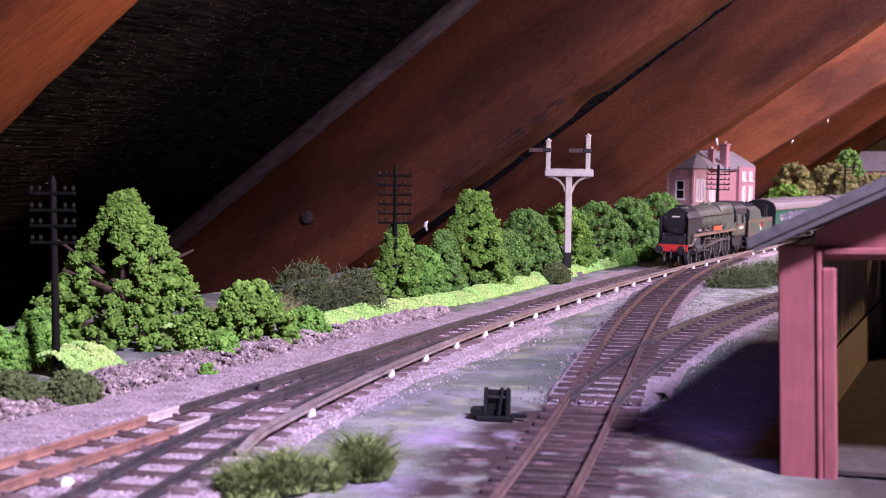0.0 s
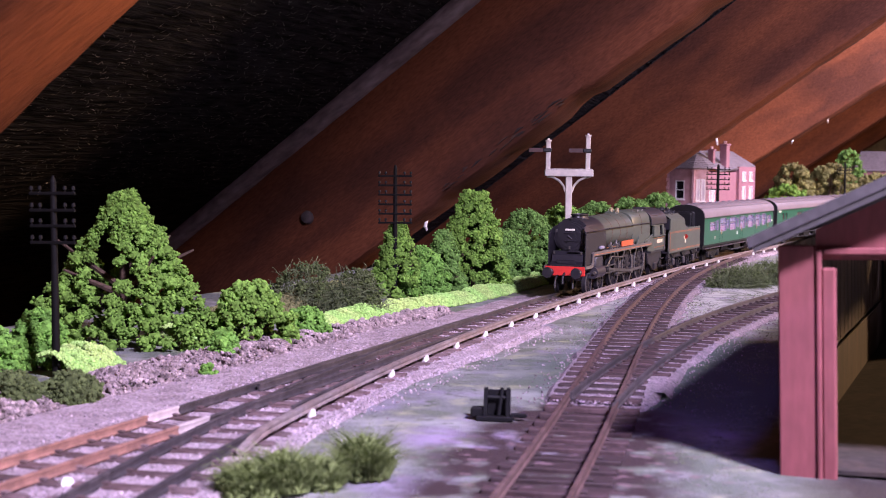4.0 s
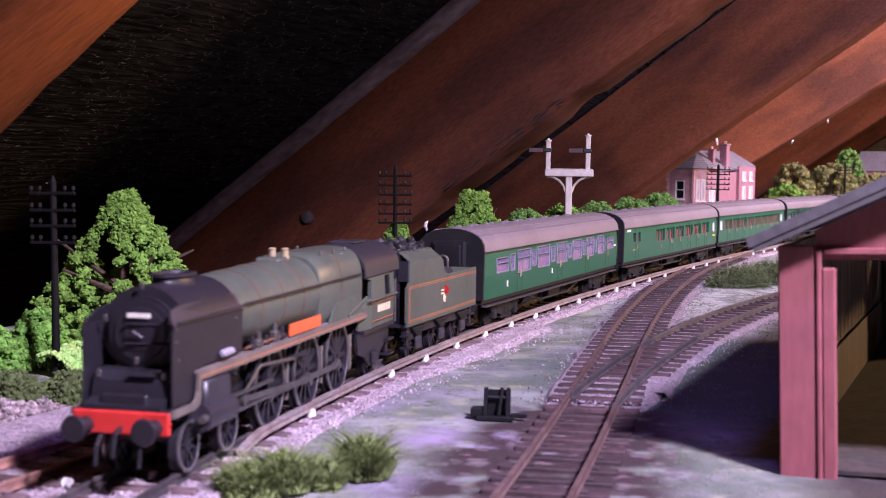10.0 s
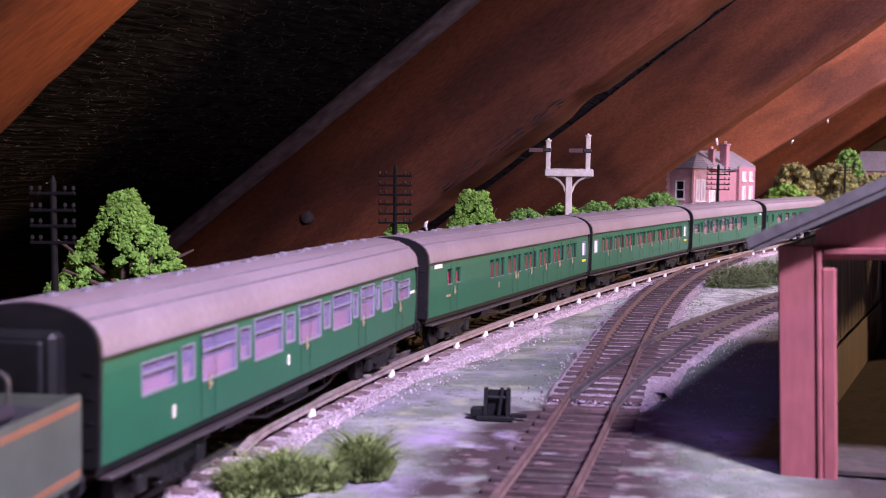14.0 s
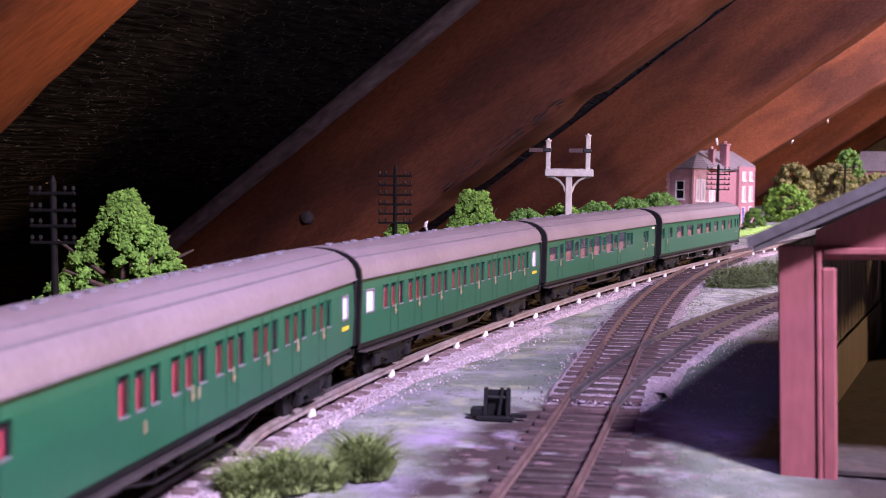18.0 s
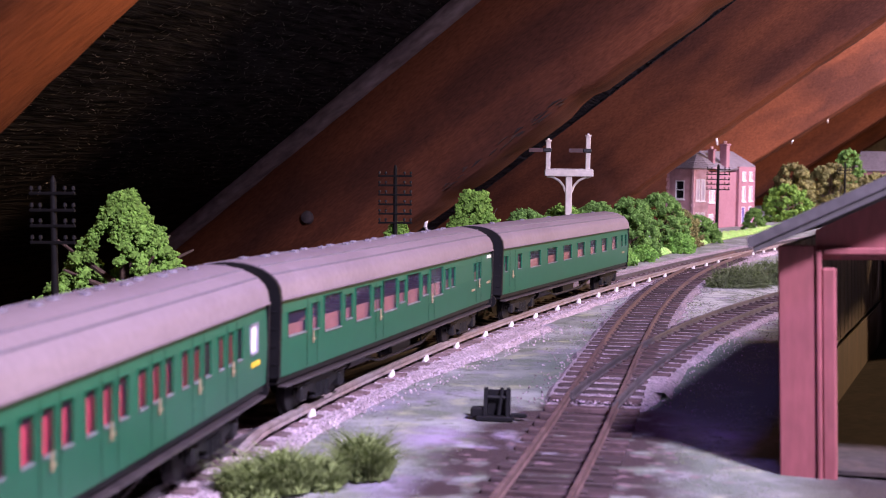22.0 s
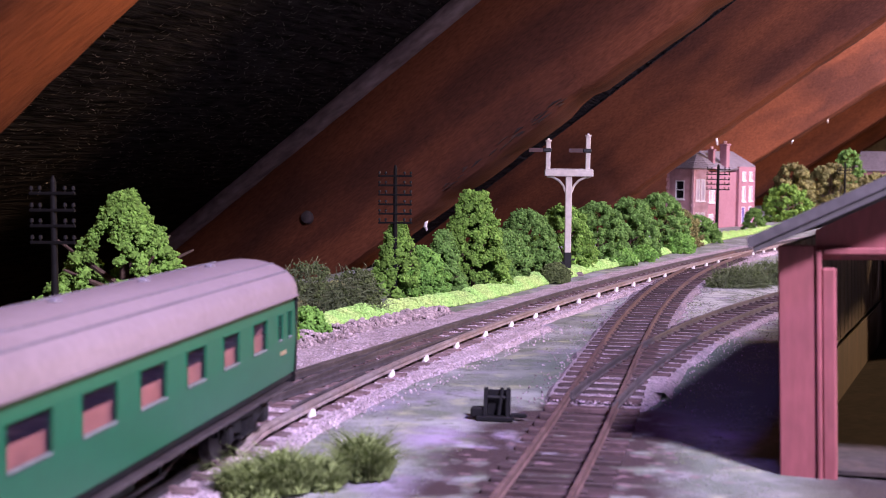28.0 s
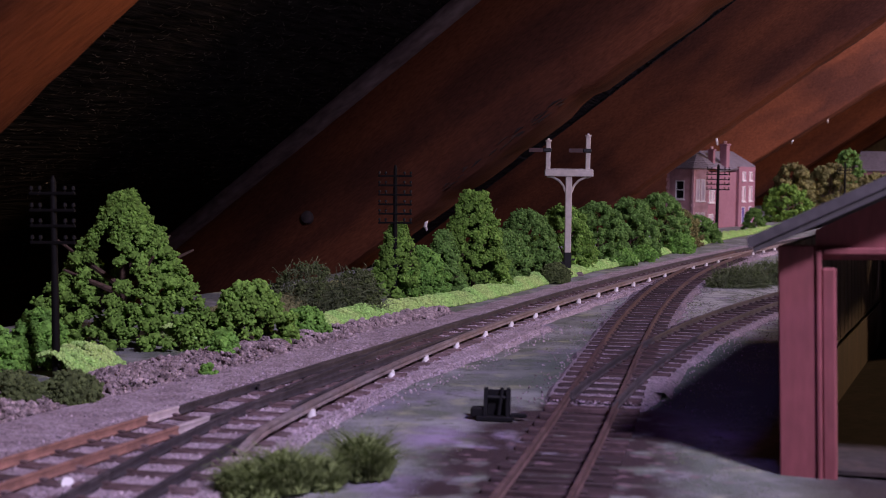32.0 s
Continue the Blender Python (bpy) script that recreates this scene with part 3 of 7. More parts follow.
def crown(rng, w, dpt, h, z0, shape, clump, count):
    """Centres of clumps filling the outline of a bush: shape gives the half width at a height from 0 to 1."""
    out, rad = [], []
    for _ in range(count):
        t = rng.uniform(0, 1)
        a = rng.uniform(0, 2 * math.pi)
        k = shape(t) * (0.72 + 0.28 * math.sqrt(rng.uniform(0, 1))) * rng.uniform(0.8, 1.08)
        out.append((math.cos(a) * k * w / 2, math.sin(a) * k * dpt / 2, z0 + t * h * 0.95))
        rad.append(clump * rng.uniform(0.7, 1.25))
    return np.array(out), np.array(rad)


def round_shape(t):
    return math.sqrt(max(0.0, 1 - (2 * min(max(t, 0.0), 1.0) - 0.8) ** 2 / 1.5)) if t < 0.98 else 0.2


def cone_shape(t):
    return max(0.12, 1.0 - 0.85 * t ** 1.2) * (0.8 + 0.2 * min(1, t * 6))


def dome_shape(t):
    return math.sqrt(max(0.05, 1 - t ** 2.2))


def bush(name, label, category, x, y, w, h, m, shape=dome_shape, deep=0.8, clump=0.0028, count=130, per=20, fleck=0.0008, trunk=True, seed=1, group="",
         base=None, squash=0.9, gap=None):
    rng = np.random.default_rng(seed)
    z = ground_height(x, y) if base is None else base
    t = thing(name, label, category, pose(x, y, z), group)
    c, r = crown(rng, w, w * deep, h, 0.0, shape, clump, count)
    if gap:
        out = ((c[:, 0] - gap[0]) / gap[2]) ** 2 + ((c[:, 2] - gap[1]) / gap[3]) ** 2 > 1
        c, r = c[out | (c[:, 1] > gap[4])], r[out | (c[:, 1] > gap[4])]
    cc, rr = lumps(rng, c, r, per, fleck)
    keep = cc[:, 2] > 0.0002
    v1, t1 = spread(ICO1, cc[keep], rr[keep], rng, 0.4, squash)
    v2, t2 = spread(ICO1, c, r * 0.8, rng, 0.3)
    arrays("crown", np.vstack([v1, v2]), np.vstack([t1, t2 + len(v1)]), m, t)
    g = Geo()
    if trunk:
        rg = random.Random(seed)
        g.tube((0, 0, -0.003), (0.0004, 0, h * (0.8 if gap else 0.35)), max(0.0008, w * 0.03), max(0.0006, w * 0.02), 7)
        for k in range(7):
            a = rg.uniform(0, 6.28)
            zz = h * rg.uniform(0.1, 0.45)
            g.tube((0, 0, zz), (math.cos(a) * w * 0.33, math.sin(a) * w * deep * 0.33, zz + h * rg.uniform(0.15, 0.4)), w * 0.018, w * 0.006, 5)
        part("trunk", g, M_BARK, t)
    return t


def wire_bush(x, y, w, h, seed, label):
    rng = np.random.default_rng(seed)
    t = thing("wiry_bush", label, "bush", pose(x, y, ground_height(x, y)))
    g = Geo()
    for k in range(760):
        a, b = rng.uniform(0, 6.28), rng.uniform(0, 1) ** 0.5
        p = np.array([math.cos(a) * b * w * 0.4, math.sin(a) * b * w * 0.3, rng.uniform(0, 1) * h * 0.8 * math.sqrt(max(0.05, 1 - b * b))])
        pts = [tuple(p)]
        d = rng.normal(size=3)
        d[2] = abs(d[2]) * 0.5
        for s in range(4):
            d = d / np.linalg.norm(d) + rng.normal(size=3) * 0.55
            p = p + d / np.linalg.norm(d) * rng.uniform(0.0015, 0.0035)
            p[2] = max(p[2], 0.0005)
            pts.append(tuple(p))
        g.line(pts, 0.00016, 3)
    part("twig_tangle", g, M_TWIG, t)
    c, r = crown(rng, w * 0.9, w * 0.6, h * 0.85, 0, dome_shape, 0.002, 160)
    cc, rr = lumps(rng, c, r, 8, 0.0006)
    v1, t1 = spread(ICO1, cc, rr, rng, 0.5)
    arrays("crown", v1, t1, M_MOSS, t)
    return t


# the tall hedge tree by the first pole
bush("tree", "bright green foam foliage tree with bare brown twigs inside", "tree", -0.140, 0.603, 0.092, 0.070, M_LEAF, lambda t: max(0.09, 1 - 0.95 * t ** 1.22), 0.5, 0.0030, 640, 26, 0.00078, seed=3, base=0.0,
     gap=(-0.007, 0.036, 0.0060, 0.017, 0.010))
bush("bush", "fresh green foam bush beside the telegraph pole", "bush", -0.158, 0.536, 0.022, 0.022, M_LEAF_BRIGHT, seed=4, base=0.0)
bush("bush", "fresh green foam bush at the loft edge", "bush", -0.163, 0.497, 0.02, 0.02, M_LEAF_BRIGHT, seed=5, base=0.0)
bush("moss_clump", "low dull olive moss clump on rubble", "bush", -0.142, 0.448, 0.024, 0.010, M_MOSS, fleck=0.0008, trunk=False, seed=6, base=0.0)
bush("moss_clump", "low dull olive moss clump on rubble", "bush", -0.124, 0.455, 0.02, 0.009, M_MOSS, fleck=0.0008, trunk=False, seed=7, base=0.0)
bush("bush", "leafy mid-green foam bush on the bank", "bush", -0.083, 0.600, 0.038, 0.03, M_LEAF, dome_shape, 0.8, 0.003, 130, 22, 0.00085, seed=8, base=0.0)
bush("bush", "low fresh green foam bush", "bush", -0.063, 0.632, 0.022, 0.014, M_LEAF_BRIGHT, seed=9, base=0.0)
bush("bush", "small fresh green foam tuft", "bush", -0.089, 0.558, 0.011, 0.012, M_LEAF_BRIGHT, count=40, seed=10, base=0.0)
bush("grass_tuft", "tiny bright green tuft on rubble", "plant", -0.088, 0.515, 0.006, 0.004, M_LEAF_BRIGHT, count=16, clump=0.001, fleck=0.0006, trunk=False, seed=11, base=0.001)
wire_bush(-0.072, 0.735, 0.05, 0.034, 12, "grey-green tangled wiry bush with bare twigs")
wire_bush(-0.046, 0.738, 0.032, 0.031, 13, "grey-green dense wiry bush")
for i, (x, y, w, h, m, sh) in enumerate([
        (-0.028, 0.848, 0.033, 0.046, M_LEAF, cone_shape), (-0.012, 0.852, 0.026, 0.030, M_LEAF_BRIGHT, dome_shape), (0.0, 0.862, 0.026, 0.041, M_LEAF_DARK, cone_shape),
        (0.020, 0.905, 0.042, 0.067, M_LEAF, lambda t: max(0.22, 1 - 0.75 * t ** 1.5)), (0.030, 0.93, 0.03, 0.035, M_LEAF_DARK, dome_shape), (0.043, 0.97, 0.034, 0.036, M_LEAF_DARK, dome_shape),
        (0.062, 1.03, 0.042, 0.050, M_LEAF_DARK, dome_shape), (0.096, 1.09, 0.044, 0.052, M_LEAF, dome_shape), (0.13, 1.16, 0.046, 0.053, M_LEAF_DARK, dome_shape),
        (0.172, 1.27, 0.05, 0.055, M_LEAF_DARK, dome_shape), (0.215, 1.37, 0.054, 0.058, M_LEAF_DARK, dome_shape), (0.248, 1.45, 0.04, 0.04, M_OLIVE, dome_shape),
        (0.282, 1.53, 0.046, 0.03, M_LEAF_DARK, dome_shape), (0.149, 1.155, 0.022, 0.014, M_LEAF_BRIGHT, dome_shape), (0.177, 1.215, 0.02, 0.012, M_LEAF_BRIGHT, dome_shape),
        (0.232, 1.338, 0.022, 0.018, M_LEAF_BRIGHT, dome_shape)]):
    bush("hedge_bush", "clumpy green foam hedge bush along the railway bank", "bush", x, y, w * 1.22, h, m, sh, 0.8, 0.0033, int(80 + 75000 * w * h), 24, 0.00085, seed=20 + i,
         group="hedge along the line", base=0.0)
bush("moss_clump", "low dark green moss at the signal's foot", "bush", 0.079, 0.965, 0.02, 0.013, M_MOSS, seed=41, fleck=0.0008, trunk=False, base=0.0)
bush("bush", "green foam bush beyond the house", "bush", 0.425, 1.88, 0.03, 0.03, M_LEAF_DARK, seed=42, base=0.0)
bush("tree", "green foam tree beyond the house", "tree", 0.55, 2.2, 0.075, 0.06, M_LEAF, round_shape, 0.8, 0.005, 160, 16, 0.0014, seed=43, base=0.0)
for i, (x, y, w, h) in enumerate([(0.573, 2.26, 0.075, 0.094), (0.645, 2.3, 0.09, 0.096), (0.73, 2.33, 0.09, 0.08), (0.81, 2.36, 0.08, 0.07)]):
    bush("tree", "autumn olive-yellow lichen tree", "tree", x, y, w, h, M_OLIVE, round_shape, 0.8, 0.006, 200, 16, 0.0015, seed=44 + i, base=0.0, group="olive trees")
bush("tree", "dark green round-headed tree", "tree", 0.72, 2.45, 0.05, 0.125, M_LEAF_DARK, lambda t: 0.1 if t < 0.5 else round_shape((t - 0.5) * 2), 0.9, 0.005, 170, 14, 0.0014, seed=49, base=0.0)
wire_bush(0.206, 0.955, 0.05, 0.016, 50, "low dark green tangled bush between tracks")
wire_bush(0.235, 0.985, 0.045, 0.018, 51, "low dark green tangled bush between tracks")
M_TUFT = mat("wispy_tuft_green", (0.155, 0.2, 0.068), 0.9, var=0.3, scale=500, bump=0.3, island=0.35, col2=(0.13, 0.165, 0.06), mix=0.5, mscale=100, spec=0.2)


def grass(x, y, w, h, seed, blades):
    """A tuft of leaning blades over a low mat of flock."""
    rng = np.random.default_rng(seed)
    t = thing("grass_tuft", "wispy dull green tuft on bare painted ground", "plant", pose(x, y, 0), "tufts on bare ground")
    n = blades
    a, q = rng.uniform(0, 2 * np.pi, n), np.sqrt(rng.uniform(0, 1, n))
    b0 = np.stack([np.cos(a) * q * w / 2, np.sin(a) * q * w * 0.35, np.zeros(n)], 1)
    lean = rng.normal(0, 0.55, (n, 2))
    L = h * rng.uniform(0.45, 1.1, n) * (1.1 - 0.6 * q)
    side = rng.uniform(0, 2 * np.pi, n)
    wd = rng.uniform(0.00012, 0.00028, n)
    sv = np.stack([np.cos(side) * wd, np.sin(side) * wd, np.zeros(n)], 1)
    mid = b0 + np.stack([lean[:, 0] * L * 0.35, lean[:, 1] * L * 0.35, L * 0.6], 1)
    tip = b0 + np.stack([lean[:, 0] * L, lean[:, 1] * L, L * 0.95], 1)
    v = np.stack([b0 - sv, b0 + sv, mid + sv * 0.8, mid - sv * 0.8, tip], 1).reshape(-1, 3)
    f = np.array([[0, 1, 2], [0, 2, 3], [3, 2, 4]])
    tri = (f[None] + (np.arange(n) * 5)[:, None, None]).reshape(-1, 3)
    arrays("blade_clump", v, tri, M_TUFT, t)
    c, r = crown(rng, w, w * 0.7, h * 0.7, 0.0, dome_shape, 0.0015, 70)
    cc, rr = lumps(rng, c, r, 12, 0.0006)
    v1, t1 = spread(ICO1, cc, rr, rng, 0.5)
    arrays("flock_mat", v1, t1, M_TUFT, t)


for i, (x, y, w, h) in enumerate([(-0.047, 0.332, 0.014, 0.010), (-0.040, 0.336, 0.015, 0.013), (-0.031, 0.342, 0.013, 0.009), (-0.020, 0.352, 0.014, 0.014)]):
    grass(x, y, w, h, 60 + i, 2600)

# lime flock bank
rng = np.random.default_rng(5)
BANK = [(-0.134, 0.505), (-0.126, 0.545), (-0.112, 0.589), (-0.096, 0.61), (-0.055, 0.665), (-0.039, 0.716), (-0.01, 0.765), (0.023, 0.824), (0.066, 0.935),
        (0.117, 1.075), (0.148, 1.142), (0.231, 1.355), (0.299, 1.53), (0.36, 1.68), (0.45, 1.85), (0.56, 2.05)]
cs, rs = [], []
for (x0, y0), (x1, y1) in zip(BANK[:-1], BANK[1:]):
    L = math.hypot(x1 - x0, y1 - y0)
    nx, ny = -(y1 - y0) / L, (x1 - x0) / L
    if 0.545 <= y0 < 0.585 or 0.61 <= y0 < 0.66:
        continue
    for k in range(int(L * 36000)):
        t, q = rng.uniform(), rng.uniform()
        big = 1.45 if y0 < 0.62 else 1.0
        cs.append((x0 + t * (x1 - x0) + nx * q * 0.012 * big, y0 + t * (y1 - y0) + ny * q * 0.012 * big, 0.0002 + 0.007 * big * math.sin(min(1, q * 1.3) * 1.57) * (0.75 + 0.4 * noise.noise(Vector((x0 * 30 + t * 9, y0 * 30, q))))))
        rs.append(rng.uniform(0.0004, 0.001))
v, t = spread(ICO1, np.array(cs), np.array(rs), rng, 0.4)
tagged(arrays("flock_bank", v, t, M_LIME), "bright lime green flock bank along the line", "grass", kind="stuff")

# low mossy mound behind the bushes
cs, rs = [], []
for k in range(5200):
    f, q = rng.uniform(), rng.uniform(-1, 1)
    x0, y0 = -0.128 + 0.075 * f, 0.665 + 0.115 * f
    hh = (0.006 + 0.011 * f) * math.sqrt(max(0.0, 1 - q * q)) * (0.85 + 0.3 * noise.noise(Vector((x0 * 60, y0 * 60, q))))
    cs.append((x0 - q * 0.012, y0 + q * 0.010, hh))
    rs.append(rng.uniform(0.0007, 0.0016))
v, t = spread(ICO1, np.array(cs), np.array(rs), rng, 0.4)
tagged(arrays("moss_mound", v, t, M_MOUND), "olive mossy mound behind the bank", "moss", kind="stuff")

# rubble along the foot of the bank, and ballast chips on the beds
RUB = [(-0.15, 0.40), (-0.13, 0.445), (-0.112, 0.475), (-0.098, 0.51), (-0.083, 0.545), (-0.066, 0.59), (-0.046, 0.64), (-0.022, 0.69), (0.004, 0.745)]
cs, rs = [], []
for (x0, y0), (x1, y1) in zip(RUB[:-1], RUB[1:]):
    L = math.hypot(x1 - x0, y1 - y0)
    nx, ny = -(y1 - y0) / L, (x1 - x0) / L
    wide = 0.038 if y0 < 0.6 else 0.016
    for k in range(int(L * 34000)):
        t, q = rng.uniform(), rng.uniform()
        hh = 0.004 * math.sin(q * 3.14) + 0.0035 * max(0, noise.noise(Vector((x0 * 60 + t * 12, y0 * 60 + q * 3, 3))))
        cs.append((x0 + t * (x1 - x0) + nx * (q - 0.2) * wide, y0 + t * (y1 - y0) + ny * (q - 0.2) * wide, hh))
        rs.append(rng.uniform(0.0004, 0.0011))
v, t = spread(ICO1, np.array(cs), np.array(rs), rng, 0.45)
tagged(arrays("rubble", v, t, M_RUBBLE), "purplish grey crumbled rubble beside the track", "rubble", kind="stuff")
cs, rs = [], []
for fn, a, b, dens, half in ((main_at, 0.05, 1.6, 14000, 0.021), (loop_at, 0.25, 0.62, 14000, 0.024), (loop_at, 0.25, 0.7, 9000, 0.045)):
    n = int((b - a) * dens)
    for k in range(n):
        x0, y0, h = fn(a + (b - a) * rng.uniform())
        q = rng.uniform(-1, 1) * half * (1 if rng.uniform() < 0.93 else 1.15)
        cs.append((x0 + math.cos(h) * q, y0 - math.sin(h) * q, 0.0011 + rng.uniform(0, 0.0005) - 0.001 * (abs(q) > half)))
        rs.append(rng.uniform(0.0002, 0.00048))
v, t = spread(ICO1, np.array(cs), np.array(rs), rng, 0.45)
tagged(arrays("ballast_chips", v, t, M_STONE), "loose pinkish grey ballast chips between sleepers", "ballast", kind="stuff")

cs, rs = [], []
for fn, a, b in ((siding_at, 0.46, 1.25), (branch_at, 0.5, 1.0)):
    for k in range(int((b - a) * 16000)):
        x0, y0, h = fn(a + (b - a) * rng.uniform())
        q = rng.normal(0, 0.0105)
        cs.append((x0 + math.cos(h) * q, y0 - math.sin(h) * q, 0.0012 - 0.0011 * (abs(q) > 0.017)))
        rs.append(rng.uniform(0.0002, 0.00042))
M_STONE_DIM = mat("dim_siding_chips", (0.27, 0.21, 0.25), 0.95, var=0.3, scale=700, bump=0.3, island=0.6, col2=(0.12, 0.085, 0.09), mix=0.6, mscale=50)
v, t = spread(ICO1, np.array(cs), np.array(rs), rng, 0.45)
tagged(arrays("siding_chips", v, t, M_STONE_DIM), "dull brownish grey chips along the siding", "ballast", kind="stuff")

# grit and moss flock strewn over the painted ground
M_GRIT = mat("pale_ground_grit", (0.2, 0.195, 0.2), 0.95, var=0.3, scale=500, bump=0.3, island=0.5, col2=(0.13, 0.14, 0.12), mix=0.6, mscale=60)
M_FLECK = mat("grey_green_flock", (0.11, 0.135, 0.08), 0.95, var=0.3, scale=500, bump=0.3, island=0.5, col2=(0.16, 0.19, 0.09), mix=0.6, mscale=60)
for nm, m, seed, lab, count in (("ground_grit", M_GRIT, 3.0, "pale grit strewn on painted ground", 70000), ("moss_flock", M_FLECK, 9.0, "grey-green flock strewn on painted ground", 70000)):
    cs, rs = [], []
    for k in range(count):
        yy = 0.31 + 0.94 * rng.uniform() ** 1.3
        x0 = loop_at(yy)[0] + 0.09 if yy < 0.6 else 0.02 + (yy - 0.6) * 0.42
        xx = x0 + (0.12 + 0.1 * yy) * rng.uniform()
        if noise.noise(Vector((xx * 45, yy * 30, seed))) + 0.5 * noise.noise(Vector((xx * 140, yy * 110, seed))) < rng.uniform(-0.1, 0.5):
            continue
        if yy < 0.475 and abs(xx - siding_at(yy)[0]) < 0.03 + 0.006 * noise.noise(Vector((xx * 90, yy * 90, 6.0))) or xx > 0.085 and yy < 0.42:
            continue
        cs.append((xx, yy, 0.0001))
        rs.append(rng.uniform(0.00013, 0.00032) * (0.3 + yy * 0.95))
    v, t = spread(ICO1, np.array(cs), np.array(rs), rng, 0.45, 0.7)
    tagged(arrays(nm, v, t, m), lab, "ground cover", kind="stuff")


# ---- train ----
M_GREEN = mat("coach_green_paint", (0.014, 0.1, 0.048), 0.36, var=0.06, scale=300, bump=0.03, col2=(0.012, 0.088, 0.042), mix=0.5, mscale=30)
M_ROOF = mat("grey_coach_roof", (0.195, 0.155, 0.17), 0.5, var=0.1, scale=500, bump=0.15, col2=(0.16, 0.125, 0.138), mix=0.7, mscale=30)
M_SEAM = mat("shaded_green_seam", (0.01, 0.07, 0.034), 0.45, var=0.06, scale=300, bump=0.0)
M_YELLOW = mat("yellow_transfer", (0.7, 0.52, 0.04), 0.5, var=0.08, scale=300, bump=0.0)
M_STRIP = mat("dull_grey_roof_fitting", (0.14, 0.125, 0.15), 0.6, var=0.15, scale=400, bump=0.1)
M_FRAME = mat("black_underframe", (0.006, 0.006, 0.007), 0.5, spec=0.3, var=0.2, scale=300, bump=0.1, col2=(0.016, 0.014, 0.014), mix=0.4, mscale=60)
M_FOOT = mat("worn_footboard", (0.05, 0.042, 0.042), 0.35, var=0.3, scale=300, bump=0.1)
M_SEAT = mat("red_seat_plastic", (0.5, 0.05, 0.08), 0.6, var=0.15, scale=300)
M_INNER = mat("salmon_coach_interior", (0.23, 0.09, 0.072), 0.6, var=0.2, scale=200)
M_BRASS = mat("brass_paint", (0.42, 0.34, 0.2), 0.4, 0.4, var=0.1, scale=400, bump=0.05)
M_CREAM = mat("pale_lettering", (0.75, 0.72, 0.6), 0.5, var=0.05, scale=400, bump=0.0)
M_ALU = mat("pale_window_frame", (0.27, 0.26, 0.31), 0.35, 0.3, var=0.08, scale=400, bump=0.05)
M_SILL = mat("dull_window_sill", (0.13, 0.16, 0.15), 0.5, var=0.2, scale=400, bump=0.05)
M_STEEL = mat("bright_wheel_steel", (0.4, 0.39, 0.38), 0.3, 0.9, var=0.15, scale=400, bump=0.05)
M_OPAL = mat("white_obscured_glass", (0.85, 0.83, 0.85), 0.25, var=0.03, scale=200, bump=0.02)


def glass_material(name, haze, ior=1.5):
    m = bpy.data.materials.new(name)
    m.use_nodes = True
    nd, ln = m.node_tree.nodes, m.node_tree.links
    nd.remove(nd["Principled BSDF"])
    tr, gl, fr, mx = nd.new("ShaderNodeBsdfTransparent"), nd.new("ShaderNodeBsdfGlossy"), nd.new("ShaderNodeFresnel"), nd.new("ShaderNodeMixShader")
    tr.inputs["Color"].default_value = (0.95, 0.95, 0.96, 1)
    gl.inputs["Roughness"].default_value = 0.05
    fr.inputs["IOR"].default_value = ior
    ln.new(fr.outputs[0], mx.inputs[0])
    df, hz = nd.new("ShaderNodeBsdfDiffuse"), nd.new("ShaderNodeMixShader")
    # violet reflection of the lamps is painted in as a diffuse haze
    df.inputs["Color"].default_value = (0.33, 0.27, 0.5, 1)
    hz.inputs[0].default_value = haze
    ln.new(tr.outputs[0], hz.inputs[1])
    ln.new(df.outputs[0], hz.inputs[2])
    ln.new(hz.outputs[0], mx.inputs[1])
    ln.new(gl.outputs[0], mx.inputs[2])
    ln.new(mx.outputs[0], nd["Material Output"].inputs["Surface"])
    return m


M_GLASS = glass_material("coach_window_glass", 0.03, 1.25)
M_REFLECT = glass_material("misty_coach_glazing", 0.07, 1.3)
M_HAZY = glass_material("hazy_coach_glazing", 0.42)
ZB, ZT, HW = 0.0152, 0.0377, 0.0157


def pane_wall(g, x, thick, y0, y1, z0, z1, holes):
    """An upright wall along y at x, with rectangular openings right through it."""
    ys = sorted({y0, y1, *[h[0] for h in holes], *[h[1] for h in holes]})
    zs = sorted({z0, z1, *[h[2] for h in holes], *[h[3] for h in holes]})

    def bulge(z):
        t = (z - z0) / (z1 - z0)
        return -0.0006 * (1 - t) ** 3 - 0.0008 * max(0, t - 0.5) ** 2 * 4
    s = 1 if x > 0 else -1

    def solid(a, b, c, d):
        return not any(h[0] <= a + 1e-7 and b <= h[1] + 1e-7 and h[2] <= c + 1e-7 and d <= h[3] + 1e-7 for h in holes)
    for a, b in zip(ys[:-1], ys[1:]):
        for c, d in zip(zs[:-1], zs[1:]):
            if not solid(a, b, c, d):
                continue
            o = [(x + s * bulge(z), y, z) for y, z in ((a, c), (b, c), (b, d), (a, d))]
            i = [(p[0] - s * thick, p[1], p[2]) for p in o]
            g.add(o, [(0, 1, 2, 3)])
            g.add(i, [(0, 1, 2, 3)])
    for a, b, c, d in [(y0, y1, z0, z1), *holes]:
        o = [(x + s * bulge(z), y, z) for y, z in ((a, c), (b, c), (b, d), (a, d))]
        i = [(p[0] - s * thick, p[1], p[2]) for p in o]
        g.add(o + i, [(0, 1, 5, 4), (1, 2, 6, 5), (2, 3, 7, 6), (3, 0, 4, 7)])


def roof_profile(hw, n=14, z=ZT, top=0.0481):
    out = []
    for k in range(n + 1):
        a = math.pi * k / n
        out.append((-hw * math.cos(a) * (1.0), z + (top - z) * math.sin(a) ** 0.8))
    return out


